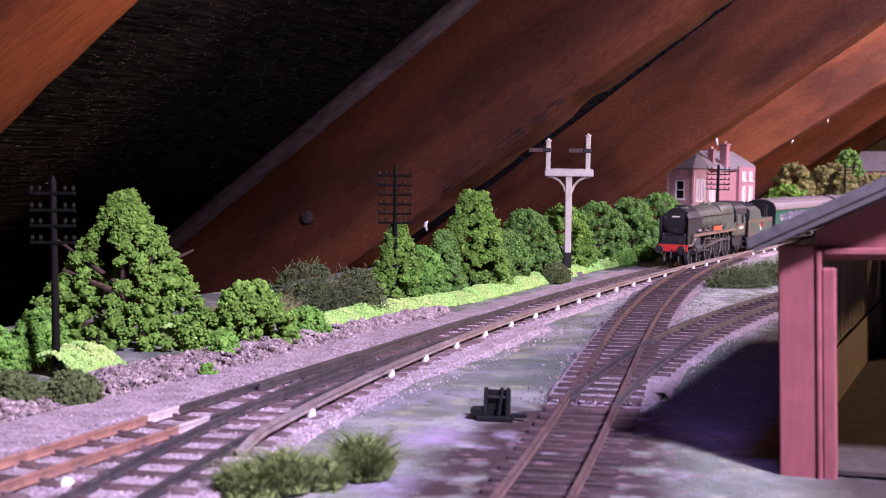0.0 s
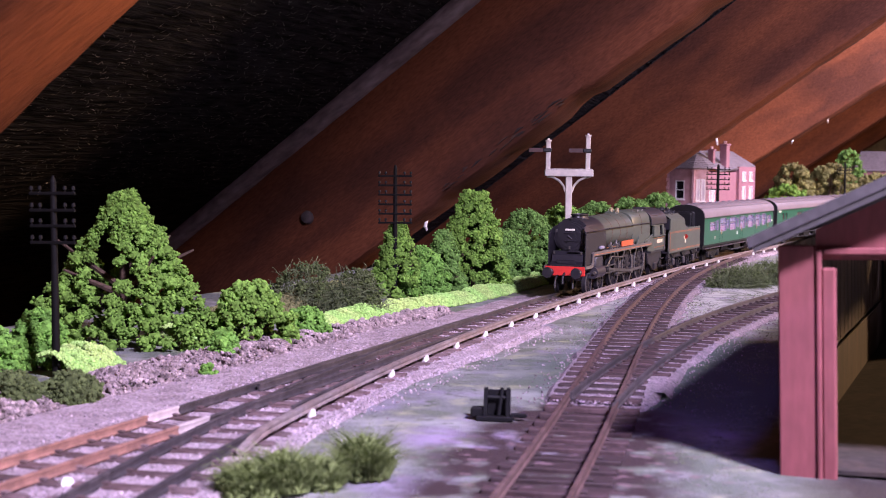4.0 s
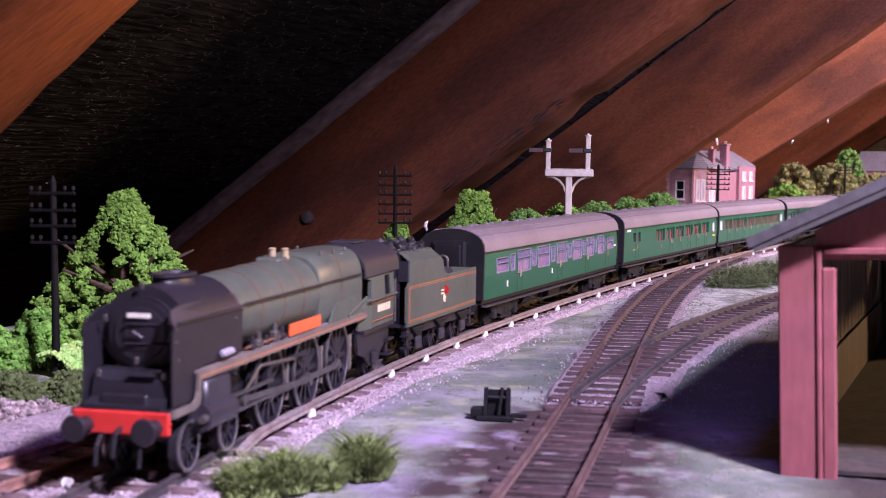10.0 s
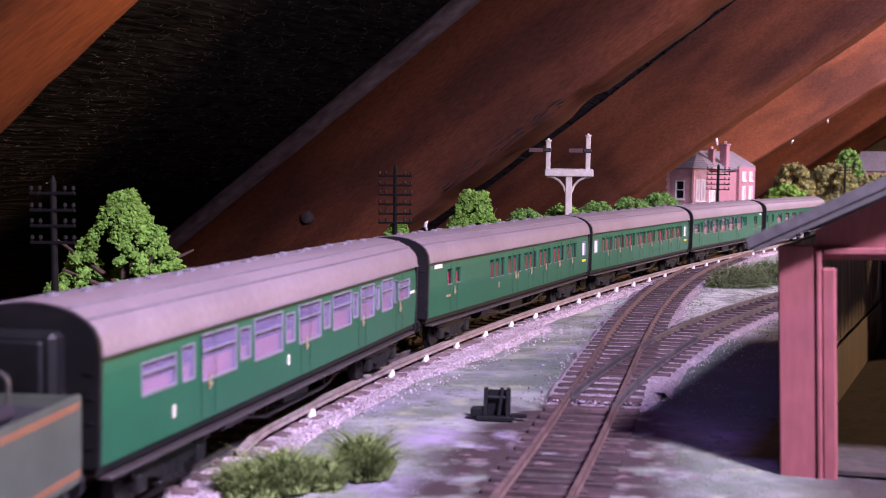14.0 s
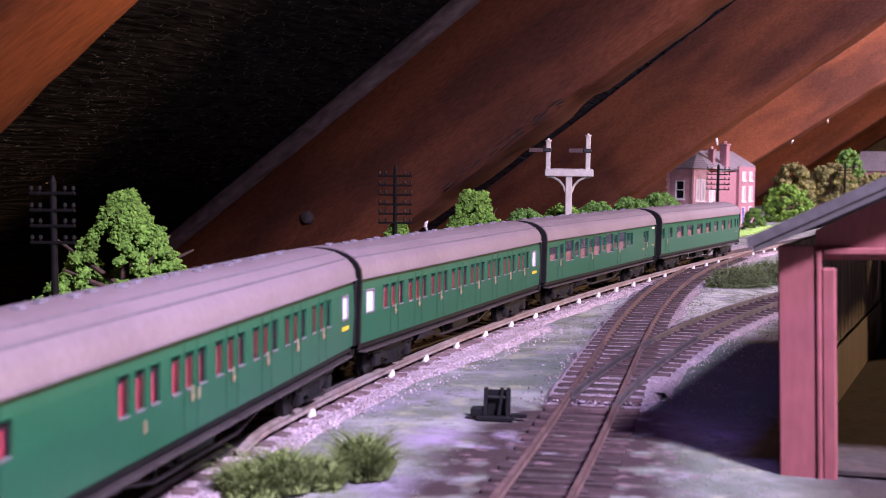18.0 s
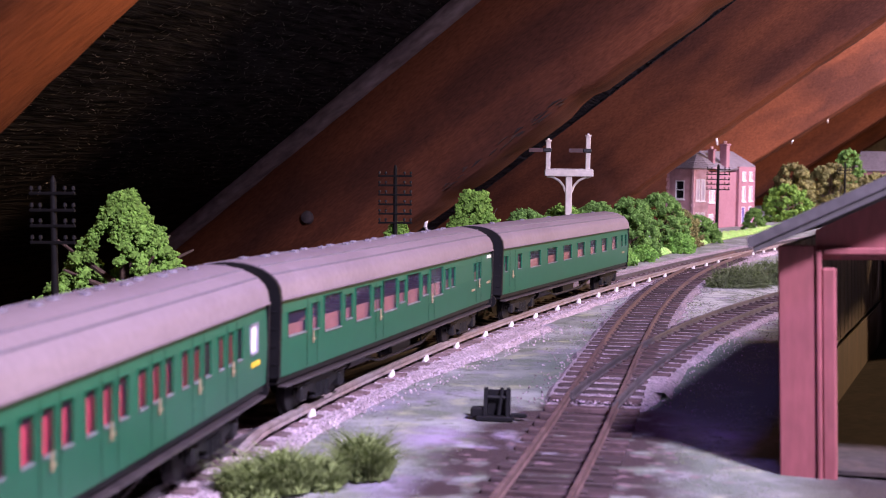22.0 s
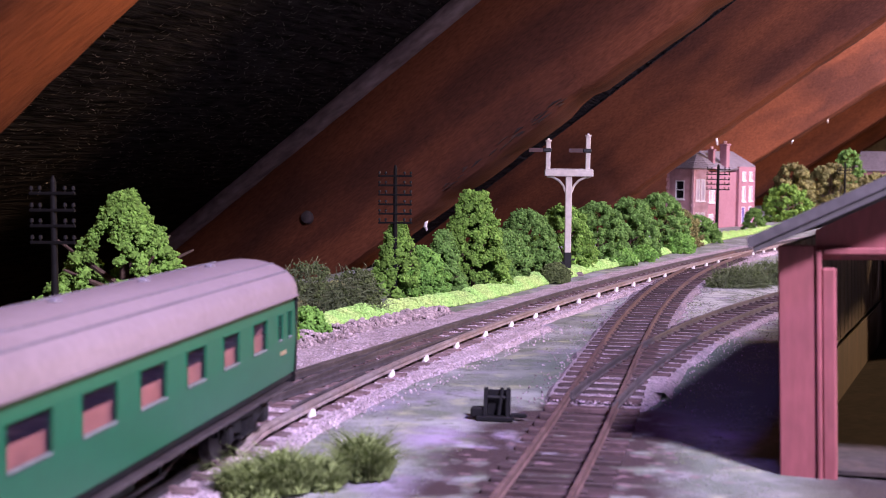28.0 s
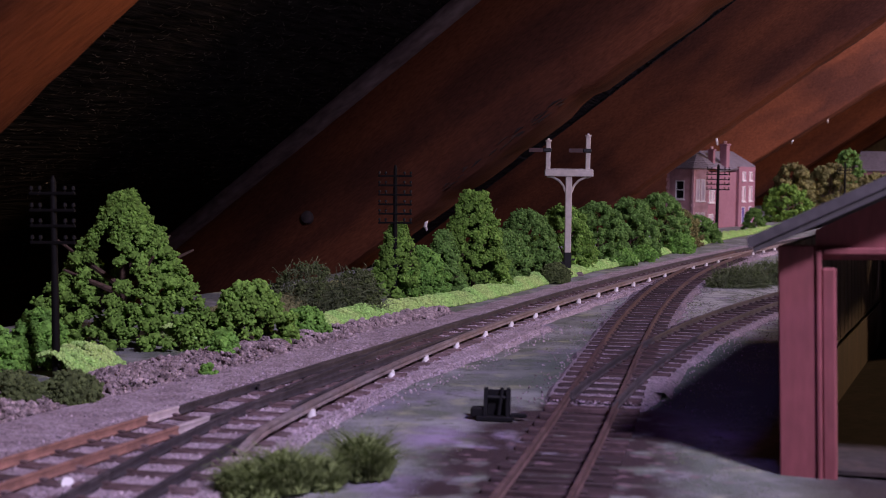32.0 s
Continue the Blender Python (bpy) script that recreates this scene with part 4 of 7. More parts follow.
def coach(label, length, windows, vents, inner, extras, glazing=None):
    """A bogie coach, its travel along +y, rail height z = 0, middle of its length at y = 0; the side with x < 0 faces the viewer.
    windows: (start, end, low, high, kind) measured from the leading end."""
    t = thing("railway_coach", label, "railway coach", group="coaches of the train")
    L = length / 2

    def yy(d):
        return L - d
    for side in (-1, 1):
        holes = [(yy(b), yy(a), c, d) for a, b, c, d, k in windows]
        g = Geo()
        pane_wall(g, side * HW, 0.0004, -L, L, ZB, ZT, holes)
        body = part("side_wall", g, M_GREEN, t, "glossy green painted side")
        for a, b, c, d, k in windows:
            x = side * (HW - 0.0003 - 0.0004)
            if k == "w":
                g = Geo()
                g.box(x - 0.0001, x + 0.0001, yy(b) - 0.0003, yy(a) + 0.0003, c - 0.0003, d + 0.0003)
                pane = part("window_pane", g, M_OPAL, t, "white obscured lavatory window")
            else:
                me = bpy.data.meshes.new("window_pane")
                loop = [(x, yy(b) - 0.0003, c - 0.0003), (x, yy(a) + 0.0003, c - 0.0003), (x, yy(a) + 0.0003, d + 0.0003), (x, yy(b) - 0.0003, d + 0.0003)]
                me.from_pydata(loop if side > 0 else loop[::-1], [], [(0, 1, 2, 3)])
                me.materials.append(glazing or M_GLASS)
                pane = new("window_pane", me)
                pane.parent = t
            if k != "w":
                pane.visible_shadow = False
            g = Geo()
            f = 0.0004 if k == "w" or glazing is M_HAZY else 0.00012
            xs = (side * (HW - 0.0006), side * (HW + 0.00005))
            g.box(*sorted(xs), yy(b), yy(b) + f, c, d)
            g.box(*sorted(xs), yy(a) - f, yy(a), c, d)
            g.box(*sorted(xs), yy(b), yy(a), c, c + f)
            g.box(*sorted(xs), yy(b), yy(a), d - f, d)
            if k == "v" and glazing is M_HAZY:
                zc = c + (d - c) * 0.62
                g.box(*sorted(xs), yy(b), yy(a), zc, zc + f)
            part("window_frame", g, M_ALU if k == "w" or glazing is M_HAZY else M_GREEN, t)
            g = Geo()
            g.box(*sorted((side * (HW - 0.0006), side * (HW + 0.0002))), yy(b) + 0.0004, yy(a) - 0.0004, c - 0.0003, c + 0.0002)
            part("window_sill", g, M_SILL, t)
    # roof
    g = Geo()
    prof = roof_profile(HW + 0.0004)
    rings = []
    for y, k in ((-L + 0.0004, 1), (0, 1), (L - 0.0004, 1)):
        rings.append(lambda a, h, y=y, k=k: (a, y, ZT + (h - ZT) * k))
    g.sweep(prof, rings)
    roof = part("roof", g, M_ROOF, t, "domed lavender-grey roof", smooth=True)

    def crest(x):
        return ZT + (0.0481 - ZT) * math.sqrt(1 - (x / (HW + 0.0004)) ** 2) ** 0.8
    for side in (-1, 1):
        for q0 in (0.0128, 0.0086):
            g = Geo()
            g.box(side * q0 - 0.00022, side * q0 + 0.00022, -L + 0.001, L - 0.001, crest(q0) - 0.0008, crest(q0) + 0.0004)
            part("rain_strip", g, M_STRIP, t)
        g = Geo()
        g.box(side * (HW + 0.0001), side * (HW + 0.0007), -L, L, ZT - 0.0003, ZT + 0.0003)
        part("gutter", g, M_ROOF, t)
    for d, off in vents:
        g = Geo()
        g.box(off - 0.0012, off + 0.0012, yy(d) - 0.0017, yy(d) + 0.0017, crest(abs(off)) - 0.0008, crest(abs(off)) + 0.0007, 0.0005)
        part("roof_vent", g, M_STRIP, t)
    # ends with gangways
    for e in (-1, 1):
        g = Geo()
        end = [(-HW + 0.0001, ZB)] + roof_profile(HW + 0.0003, top=0.0479) + [(HW - 0.0001, ZB)]
        g.prism(end, "y", e * (L - 0.0004), e * (L + 0.001))
        part("end_wall", g, M_FRAME, t, "black coach end")
        g = Geo()
        g.box(-0.0085, 0.0085, e * (L - 0.0002), e * (L + 0.0055), ZB, 0.0425, 0.0012)
        g.box(-0.0065, 0.0065, e * (L + 0.0055), e * (L + 0.0068), ZB + 0.001, 0.041, 0.0006)
        part("gangway", g, M_FRAME, t, "black bellows gangway", smooth=False)
        for s in (-1, 1):
            g = Geo()
            g.tube((s * 0.0113, e * L, 0.0128), (s * 0.0113, e * (L + 0.005), 0.0128), 0.0011, 0.0011, 10)
            g.tube((s * 0.0113, e * (L + 0.005), 0.0128), (s * 0.0113, e * (L + 0.0058), 0.0128), 0.003, 0.003, 14)
            part("buffer", g, M_FRAME, t, smooth=True)
        for k in range(4):
            g = Geo()
            g.box(-HW + 0.001, -HW + 0.0032, e * L, e * (L + 0.0012), 0.019 + k * 0.005, 0.0195 + k * 0.005)
            part("end_step", g, M_FRAME, t)
    # underframe
    g = Geo()
    g.box(-HW + 0.0012, HW - 0.0012, -L + 0.0005, L - 0.0005, ZB - 0.0021, ZB + 0.0004, 0.0003)
    part("solebar", g, M_FRAME, t)
    for s in (-1, 1):
        g = Geo()
        g.box(*sorted((s * (HW - 0.003), s * (HW + 0.0004))), -L + 0.004, L - 0.004, ZB - 0.0034, ZB - 0.0026, 0.0002)
        part("footboard", g, M_FOOT, t, "dark worn footboard")
    g = Geo()
    g.box(-0.014, 0.014, -L + 0.004, L - 0.004, ZB + 0.0004, ZB + 0.0012)
    part("floor", g, M_INNER, t)
    for s in (-1, 1):
        g = Geo()
        x = s * (HW - 0.004)
        pts = [(x, L * 0.48, ZB - 0.002), (x, L * 0.2, 0.0068), (x, -L * 0.2, 0.0068), (x, -L * 0.48, ZB - 0.002)]
        g.line(pts, 0.0006, 6)
        g.tube((x, L * 0.2, 0.0068), (x, L * 0.2, ZB), 0.0005)
        g.tube((x, -L * 0.2, 0.0068), (x, -L * 0.2, ZB), 0.0005)
        part("truss_rod", g, M_FRAME, t)
    g = Geo()
    g.box(-HW + 0.004, -HW + 0.010, -0.012, 0.012, 0.0062, ZB - 0.001, 0.0008)
    part("battery_box", g, M_FRAME, t)
    g = Geo()
    g.box(HW - 0.010, HW - 0.004, -0.012, 0.012, 0.0062, ZB - 0.001, 0.0008)
    part("battery_box", g, M_FRAME, t)
    g = Geo()
    g.tube((-0.006, 0.028, 0.0095), (-0.006, 0.05, 0.0095), 0.0036, 0.0036, 14)
    part("vacuum_cylinder", g, M_FRAME, t, smooth=True)
    for e in (-1, 1):
        bogie(t, e * (L - 0.041))
    # inside
    g = Geo()
    for y0 in np.arange(-L + 0.012, L - 0.012, 0.0215):
        g.box(-0.0112, 0.0112, y0 - 0.0028, y0 + 0.0028, ZB + 0.001, 0.0272, 0.0008)
    part("seats", g, M_SEAT if inner == "red" else M_INNER, t, "red seat rows" if inner == "red" else "brown seat rows")
    g = Geo()
    if inner == "red":
        g.box(-0.0138, -0.0134, -L + 0.003, L - 0.003, ZB + 0.001, 0.0322)
        g.box(0.012, 0.0124, -L + 0.003, L - 0.003, ZB + 0.001, 0.0365)
        for y0 in np.arange(-L + 0.014, L - 0.012, 0.031):
            g.box(-0.0138, 0.004, y0 - 0.0004, y0 + 0.0004, ZB + 0.001, 0.0365)
    else:
        g.box(-0.0140, -0.0136, -L + 0.003, L - 0.003, ZB + 0.001, 0.0294)
        for y0 in (-L + 0.03, L - 0.03):
            g.box(-0.0138, 0.0138, y0 - 0.0005, y0 + 0.0005, ZB + 0.001, 0.0365)
    part("partition", g, M_SEAT if inner == "red" else M_INNER, t)
    for d in extras.get("handles", ()):
        for s in (-1, 1):
            g = Geo()
            x = s * (HW + 0.0004)
            g.tube((x, yy(d), 0.0225), (x, yy(d), 0.0262), 0.0003, 0.0003, 6)
            g.tube((x, yy(d) - 0.0012, 0.0236), (x, yy(d) + 0.0004, 0.0236), 0.00035, 0.00035, 6)
            part("door_handle", g, M_BRASS, t, "brass grab handle")
            g = Geo()
            xx = s * (HW + 0.00003)
            for q in (-0.0042, 0.0042):
                g.box(min(xx, xx + s * 0.00012), max(xx, xx + s * 0.00012), yy(d) + q - 0.0001, yy(d) + q + 0.0001, ZB + 0.0008, 0.036)
            part("door_seam", g, M_SEAM, t)
    for d, z, wy, hz, m in extras.get("marks", ()):
        g = Geo()
        g.box(-HW - 0.0001, -HW + 0.0002, yy(d) - wy / 2, yy(d) + wy / 2, z - hz / 2, z + hz / 2)
        part("lettering_bar", g, m, t)
    return t


def bogie(t, y):
    for s in (-1, 1):
        g = Geo()
        x = s * 0.0122
        side = [(y - 0.021, 0.0085), (y - 0.019, 0.0105), (y + 0.019, 0.0105), (y + 0.021, 0.0085), (y + 0.014, 0.0075), (y + 0.006, 0.0055), (y - 0.006, 0.0055), (y - 0.014, 0.0075)]
        g.prism(side, "x", x - 0.0007, x + 0.0007)
        for q in (-0.0165, 0.0165):
            g.box(x - 0.0014, x + 0.0014, y + q - 0.0024, y + q + 0.0024, 0.0045, 0.0092, 0.0006)
            g.box(x - 0.0012, x + 0.0012, y + q - 0.006, y + q + 0.006, 0.0094, 0.0104, 0.0004)
        for q in (-0.004, 0.0, 0.004):
            g.tube((x, y + q, 0.0045), (x, y + q, 0.0085), 0.0014, 0.0014, 8)
        g.box(x - 0.001, x + 0.0014, y - 0.007, y + 0.007, 0.0038, 0.0048, 0.0003)
        part("bogie_frame", g, M_FRAME, t)
        for q in (-0.0165, 0.0165):
            g = Geo()
            g.disc((s * 0.0083, y + q, 0.0068), "x", 0.001, 0.0063, 0.0024, 22)
            g.disc((s * 0.0073, y + q, 0.0068), "x", 0.001, 0.0071, 0.0006, 22)
            part("wheel", g, M_FRAME, t, smooth=True)


def big(a, b):
    return (a, b, 0.0246, 0.0358, "v")


def small(a, b):
    return (a, b, 0.0262, 0.0345, "")


# ---- locomotive and tender ----
M_LOCO = mat("dark_olive_loco_green", (0.07, 0.083, 0.064), 0.42, var=0.12, scale=300, bump=0.05, col2=(0.05, 0.055, 0.04), mix=0.4, mscale=40)
M_SMOKE = mat("satin_black_smokebox", (0.013, 0.011, 0.016), 0.45, spec=0.5, var=0.2, scale=300, bump=0.08, col2=(0.014, 0.013, 0.015), mix=0.4, mscale=50)
# brown-grey that takes the running plate edge's highlight into the colour
M_PLATE = mat("dusty_running_plate", (0.13, 0.11, 0.092), 0.55, var=0.2, scale=300, bump=0.1, col2=(0.07, 0.055, 0.05), mix=0.5, mscale=60)
M_SHEEN = mat("satin_black_plate", (0.022, 0.02, 0.026), 0.42, spec=0.7, var=0.15, scale=300, bump=0.06, col2=(0.034, 0.03, 0.038), mix=0.5, mscale=60)
M_BAND = mat("dull_orange_band", (0.12, 0.07, 0.045), 0.45, var=0.1, scale=300, bump=0.02)
M_PLATE_TOP = mat("dusty_plate_top", (0.2, 0.165, 0.17), 0.6, var=0.25, scale=300, bump=0.1, col2=(0.1, 0.08, 0.08), mix=0.6, mscale=80)
M_STEP = mat("worn_pale_step", (0.3, 0.28, 0.33), 0.45, var=0.2, scale=300, bump=0.05)
M_NUMBER = mat("cream_transfer", (0.75, 0.64, 0.42), 0.5, var=0.1, scale=400, bump=0.0)
M_RED = mat("buffer_beam_red", (0.55, 0.03, 0.025), 0.45, var=0.1, scale=300, bump=0.05)
M_ORANGE = mat("orange_red_nameplate", (0.62, 0.11, 0.035), 0.45, var=0.08, scale=300, bump=0.05)
M_LINING = mat("orange_lining", (0.4, 0.13, 0.05), 0.5, var=0.05, scale=300, bump=0.0)
M_ROD = mat("oily_steel_rods", (0.16, 0.15, 0.14), 0.38, 0.75, var=0.2, scale=300, bump=0.1)
M_COAL = mat("model_coal", (0.015, 0.014, 0.016), 0.5, var=0.3, scale=300, bump=0.3, island=0.3)
M_COPPER = mat("copper_pipe", (0.4, 0.2, 0.1), 0.35, 0.7, var=0.1, scale=300, bump=0.05)


def wheel_geo(r, wide, x, spokes, s):
    g = Geo()
    g.disc((x, 0, 0), "x", r * 0.86, r, wide, 32)
    g.disc((x - s * wide * 0.45, 0, 0), "x", r * 0.86, r * 1.07, wide * 0.3, 32)
    g.disc((x, 0, 0), "x", r * 0.08, r * 0.25, wide * 0.9, 20)
    sp = Geo()
    w0, w1 = r * 0.075, r * 0.06
    sp.prism([(r * 0.2, w0), (r * 0.2, -w0), (r * 0.88, -w1), (r * 0.88, w1)], "x", x - wide * 0.3, x + wide * 0.3)
    return g, sp


DRIVER_R, CRANK = 0.0123, 0.0044
DRIVERS = (0.021, -0.012, -0.044)
LOCO = thing("steam_locomotive", "dark green express steam locomotive with black smokebox and red buffer beam", "locomotive")
TENDER = thing("tender", "dark olive green tender with orange lining and crest", "tender")


BOIL_Z = 0.0352


def shell(name, sections, m, parent, label="", flat=None):
    """A skin through cross-sections (y, half width, height above the middle, depth below it)."""
    g = Geo()
    rings = []
    for y, w, up, down in sections:
        rings.append(lambda a, h, y=y, w=w, up=up, down=down: (a * w, y, BOIL_Z + (h * up if h > 0 else h * down)))
    prof = []
    for k in range(36):
        a = 2 * math.pi * k / 36
        c, d = math.cos(a), math.sin(a)
        p = flat or 2.0
        prof.append((math.copysign(abs(c) ** (2 / p), c), math.copysign(abs(d) ** (2 / p), d)))
    g.sweep(prof, rings)
    return part(name, g, m, parent, label, smooth=True)


# boiler barrel, firebox casing with its flat shoulders, cladding bands lined in orange
BARREL = [(0.050, 0.0112, 0.0107, 0.0105), (0.03, 0.0114, 0.0111, 0.0108), (0.005, 0.0116, 0.0116, 0.0112), (-0.021, 0.0119, 0.0121, 0.0116)]
shell("boiler", BARREL, M_LOCO, LOCO, "dark olive green clothed boiler")
FIREBOX = [(-0.019, 0.0116, 0.0120, 0.0126), (-0.0205, 0.0123, 0.0128, 0.0128), (-0.04, 0.0124, 0.0129, 0.0128), (-0.064, 0.0125, 0.0129, 0.0128)]
shell("firebox", FIREBOX, M_LOCO, LOCO, "dark olive green firebox casing with flat shoulders", 3.1)
for y, w, up, flat in ((0.0488, 0.0112, 0.0107, 2.0), (0.031, 0.0114, 0.0111, 2.0), (0.0125, 0.01155, 0.01145, 2.0), (-0.0045, 0.0117, 0.0118, 2.0), (-0.0405, 0.0124, 0.0129, 3.1)):
    shell("boiler_band", [(y - 0.0004, w + 0.00012, up + 0.00012, 0.0111), (y + 0.0004, w + 0.00012, up + 0.00012, 0.0111)], M_BAND, LOCO, "thin dull orange boiler band", flat)
for s in (-1, 1):
    g = Geo()
    g.tube((s * 0.01235, 0.0905, 0.0381), (s * 0.01265, 0.046, 0.0384), 0.0003, 0.0003, 6)
    g.tube((s * 0.0118, 0.046, 0.0384), (s * 0.0131, -0.060, 0.0388), 0.00036, 0.00036, 6)
    for k in range(6):
        g.tube((s * 0.0105, 0.042 - 0.02 * k, 0.0384), (s * 0.0126, 0.042 - 0.02 * k, 0.0384), 0.0003, 0.0003, 6)
    part("handrail", g, M_SMOKE, LOCO)
    g = Geo()
    g.prism([(-0.026, 0.0236), (-0.034, 0.031), (-0.0635, 0.033), (-0.0635, 0.0236)], "x", s * 0.0118, s * 0.0126)
    part("firebox_side", g, M_LOCO, LOCO)
    g = Geo()
    g.tube((s * 0.0128, -0.047, 0.0258), (s * 0.0128, -0.069, 0.030), 0.0005, 0.0005, 8)
    part("feed_pipe", g, M_LOCO, LOCO)
# smokebox behind tall side plates whose upper part leans inwards
shell("smokebox", [(0.049, 0.0114, 0.0109, 0.0107), (0.062, 0.0115, 0.0110, 0.0107), (0.083, 0.0113, 0.0108, 0.0107)], M_SMOKE, LOCO, "satin black smokebox")
for s in (-1, 1):
    g = Geo()
    side = [(0.0475, 0.0258), (0.0475, 0.0372), (0.0905, 0.0372), (0.0925, 0.0355), (0.0925, 0.0178), (0.0805, 0.0178), (0.078, 0.0215), (0.0755, 0.0258)]
    g.prism(side, "x", s * 0.0112, s * 0.0117)
    plate = part("smoke_deflector", g, M_SMOKE, LOCO, "black smoke deflector plate")
    g = Geo()
    g.sweep([(0.0, 0.0), (0.0005, 0.0), (0.0005, 1.0), (0.0, 1.0)], [lambda a, h, y=y, top=top, s=s: (s * (0.0112 + a - 0.0024 * h * top), y, 0.0371 + 0.0044 * h * top) for y, top in ((0.0475, 1.0), (0.083, 1.0), (0.0888, 0.85), (0.0912, 0.4))])
    part("leaning_edge", g, M_SHEEN, plate, "sloping upper edge of the plate", smooth=True)
    g = Geo()
    g.box(min(s * 0.0117, s * 0.0138), max(s * 0.0117, s * 0.0138), 0.0575, 0.0645, 0.0264, 0.0284, 0.0006)
    part("step_bracket", g, M_STEP, LOCO, "worn pale step on the plate")
    for y, z in ((0.0905, 0.0335), (0.0895, 0.0290), (0.0908, 0.0366), (0.052, 0.0352)):
        g = Geo()
        g.tube((s * 0.0116, y, z), (s * 0.0121, y, z), 0.0005, 0.0004, 8)
        part("plate_rivet", g, M_ROD, LOCO, smooth=True)
# front: recessed round door between the plates, ledge, lamp irons
g = Geo()
g.disc((0, 0, 0), "x", 0.0001, 0.0092, 0.0016, 36)
g.disc((0.0008, 0, 0), "x", 0.0001, 0.0082, 0.0014, 36)
g.disc((0.0016, 0, 0), "x", 0.0001, 0.0066, 0.0010, 36)
g.disc((0.0022, 0, 0), "x", 0.0001, 0.0040, 0.0006, 30)
part("smokebox_door", g, M_SMOKE, LOCO, "round black smokebox door", smooth=True, m=Matrix.Translation((0, 0.0835, 0.0345)) @ Matrix.Rotation(radians(90), 4, "Z"))
g = Geo()
for k in (-1, 1):
    g.tube((-0.0078, 0.0856, 0.0345 + k * 0.0024), (0.0035, 0.0865, 0.0345 + k * 0.0024), 0.0004, 0.0004, 6)
g.tube((-0.0012, 0.0865, 0.0337), (0.0012, 0.0872, 0.0353), 0.0003, 0.0003, 6)
part("door_strap", g, M_SMOKE, LOCO)
g = Geo()
g.box(-0.0029, 0.0029, 0.0859, 0.0866, 0.0385, 0.0396)
part("plain_plate_bar", g, M_CREAM, LOCO, "pale plain bar on the smokebox door")
for x, y, z in ((0, 0.0845, 0.0462), (-0.0085, 0.0868, 0.0382), (0.0085, 0.0868, 0.0382), (-0.0002, 0.088, 0.0283), (-0.0085, 0.0905, 0.0252), (0.0085, 0.0905, 0.0252)):
    g = Geo()
    g.box(x - 0.0006, x + 0.0006, y - 0.0003, y + 0.0003, z - 0.001, z + 0.0009, 0.0002)
    part("lamp_iron", g, M_ROD, LOCO)
g = Geo()
g.prism([(0.0835, 0.0245), (0.0835, 0.0262), (0.0885, 0.0262), (0.0905, 0.0238), (0.0915, 0.0200), (0.0955, 0.0186), (0.0955, 0.0174), (0.0835, 0.0174)], "x", -0.0098, 0.0098)
part("front_apron", g, M_SMOKE, LOCO, "black sloping front apron")
g = Geo()
g.box(-0.0080, -0.0010, 0.0908, 0.0922, 0.0262, 0.0268)
g.box(-0.006, 0.006, 0.093, 0.0945, 0.0186, 0.0212, 0.0005)
part("front_step", g, M_SMOKE, LOCO)
# low oval chimney, safety valves on the barrel, top feed
g = Geo()
g.sweep([(math.cos(2 * math.pi * k / 28), math.sin(2 * math.pi * k / 28)) for k in range(28)],
        [lambda a, b, z=z, r=r: (a * r, 0.066 + b * r * 1.75, z) for z, r in ((0.0445, 0.0058), (0.0456, 0.0047), (0.0468, 0.0045), (0.0474, 0.0052), (0.0480, 0.0052), (0.0482, 0.0044), (0.0474, 0.0040))])
part("chimney", g, M_SMOKE, LOCO, "low oval black chimney", smooth=True)
for x in (-0.0021, 0.0021):
    g = Geo()
    g.tube((x, -0.0135, 0.0462), (x, -0.0135, 0.0496), 0.0013, 0.0011, 12)
    g.tube((x, -0.0135, 0.0496), (x, -0.0135, 0.0501), 0.0014, 0.0009, 12)
    part("safety_valve", g, M_BRASS, LOCO, "pale brass safety valve", smooth=True)
g = Geo()
g.box(-0.0042, 0.0042, -0.0115, -0.0025, 0.0455, 0.0476, 0.0014)
part("top_feed", g, M_LOCO, LOCO)
for s in (-1, 1):
    for k in range(3):
        g = Geo()
        g.tube((s * 0.0085, -0.030 - 0.013 * k, 0.0472), (s * 0.0085, -0.030 - 0.013 * k, 0.0483), 0.0005, 0.0004, 8)
        part("washout_plug", g, M_ROD, LOCO, smooth=True)
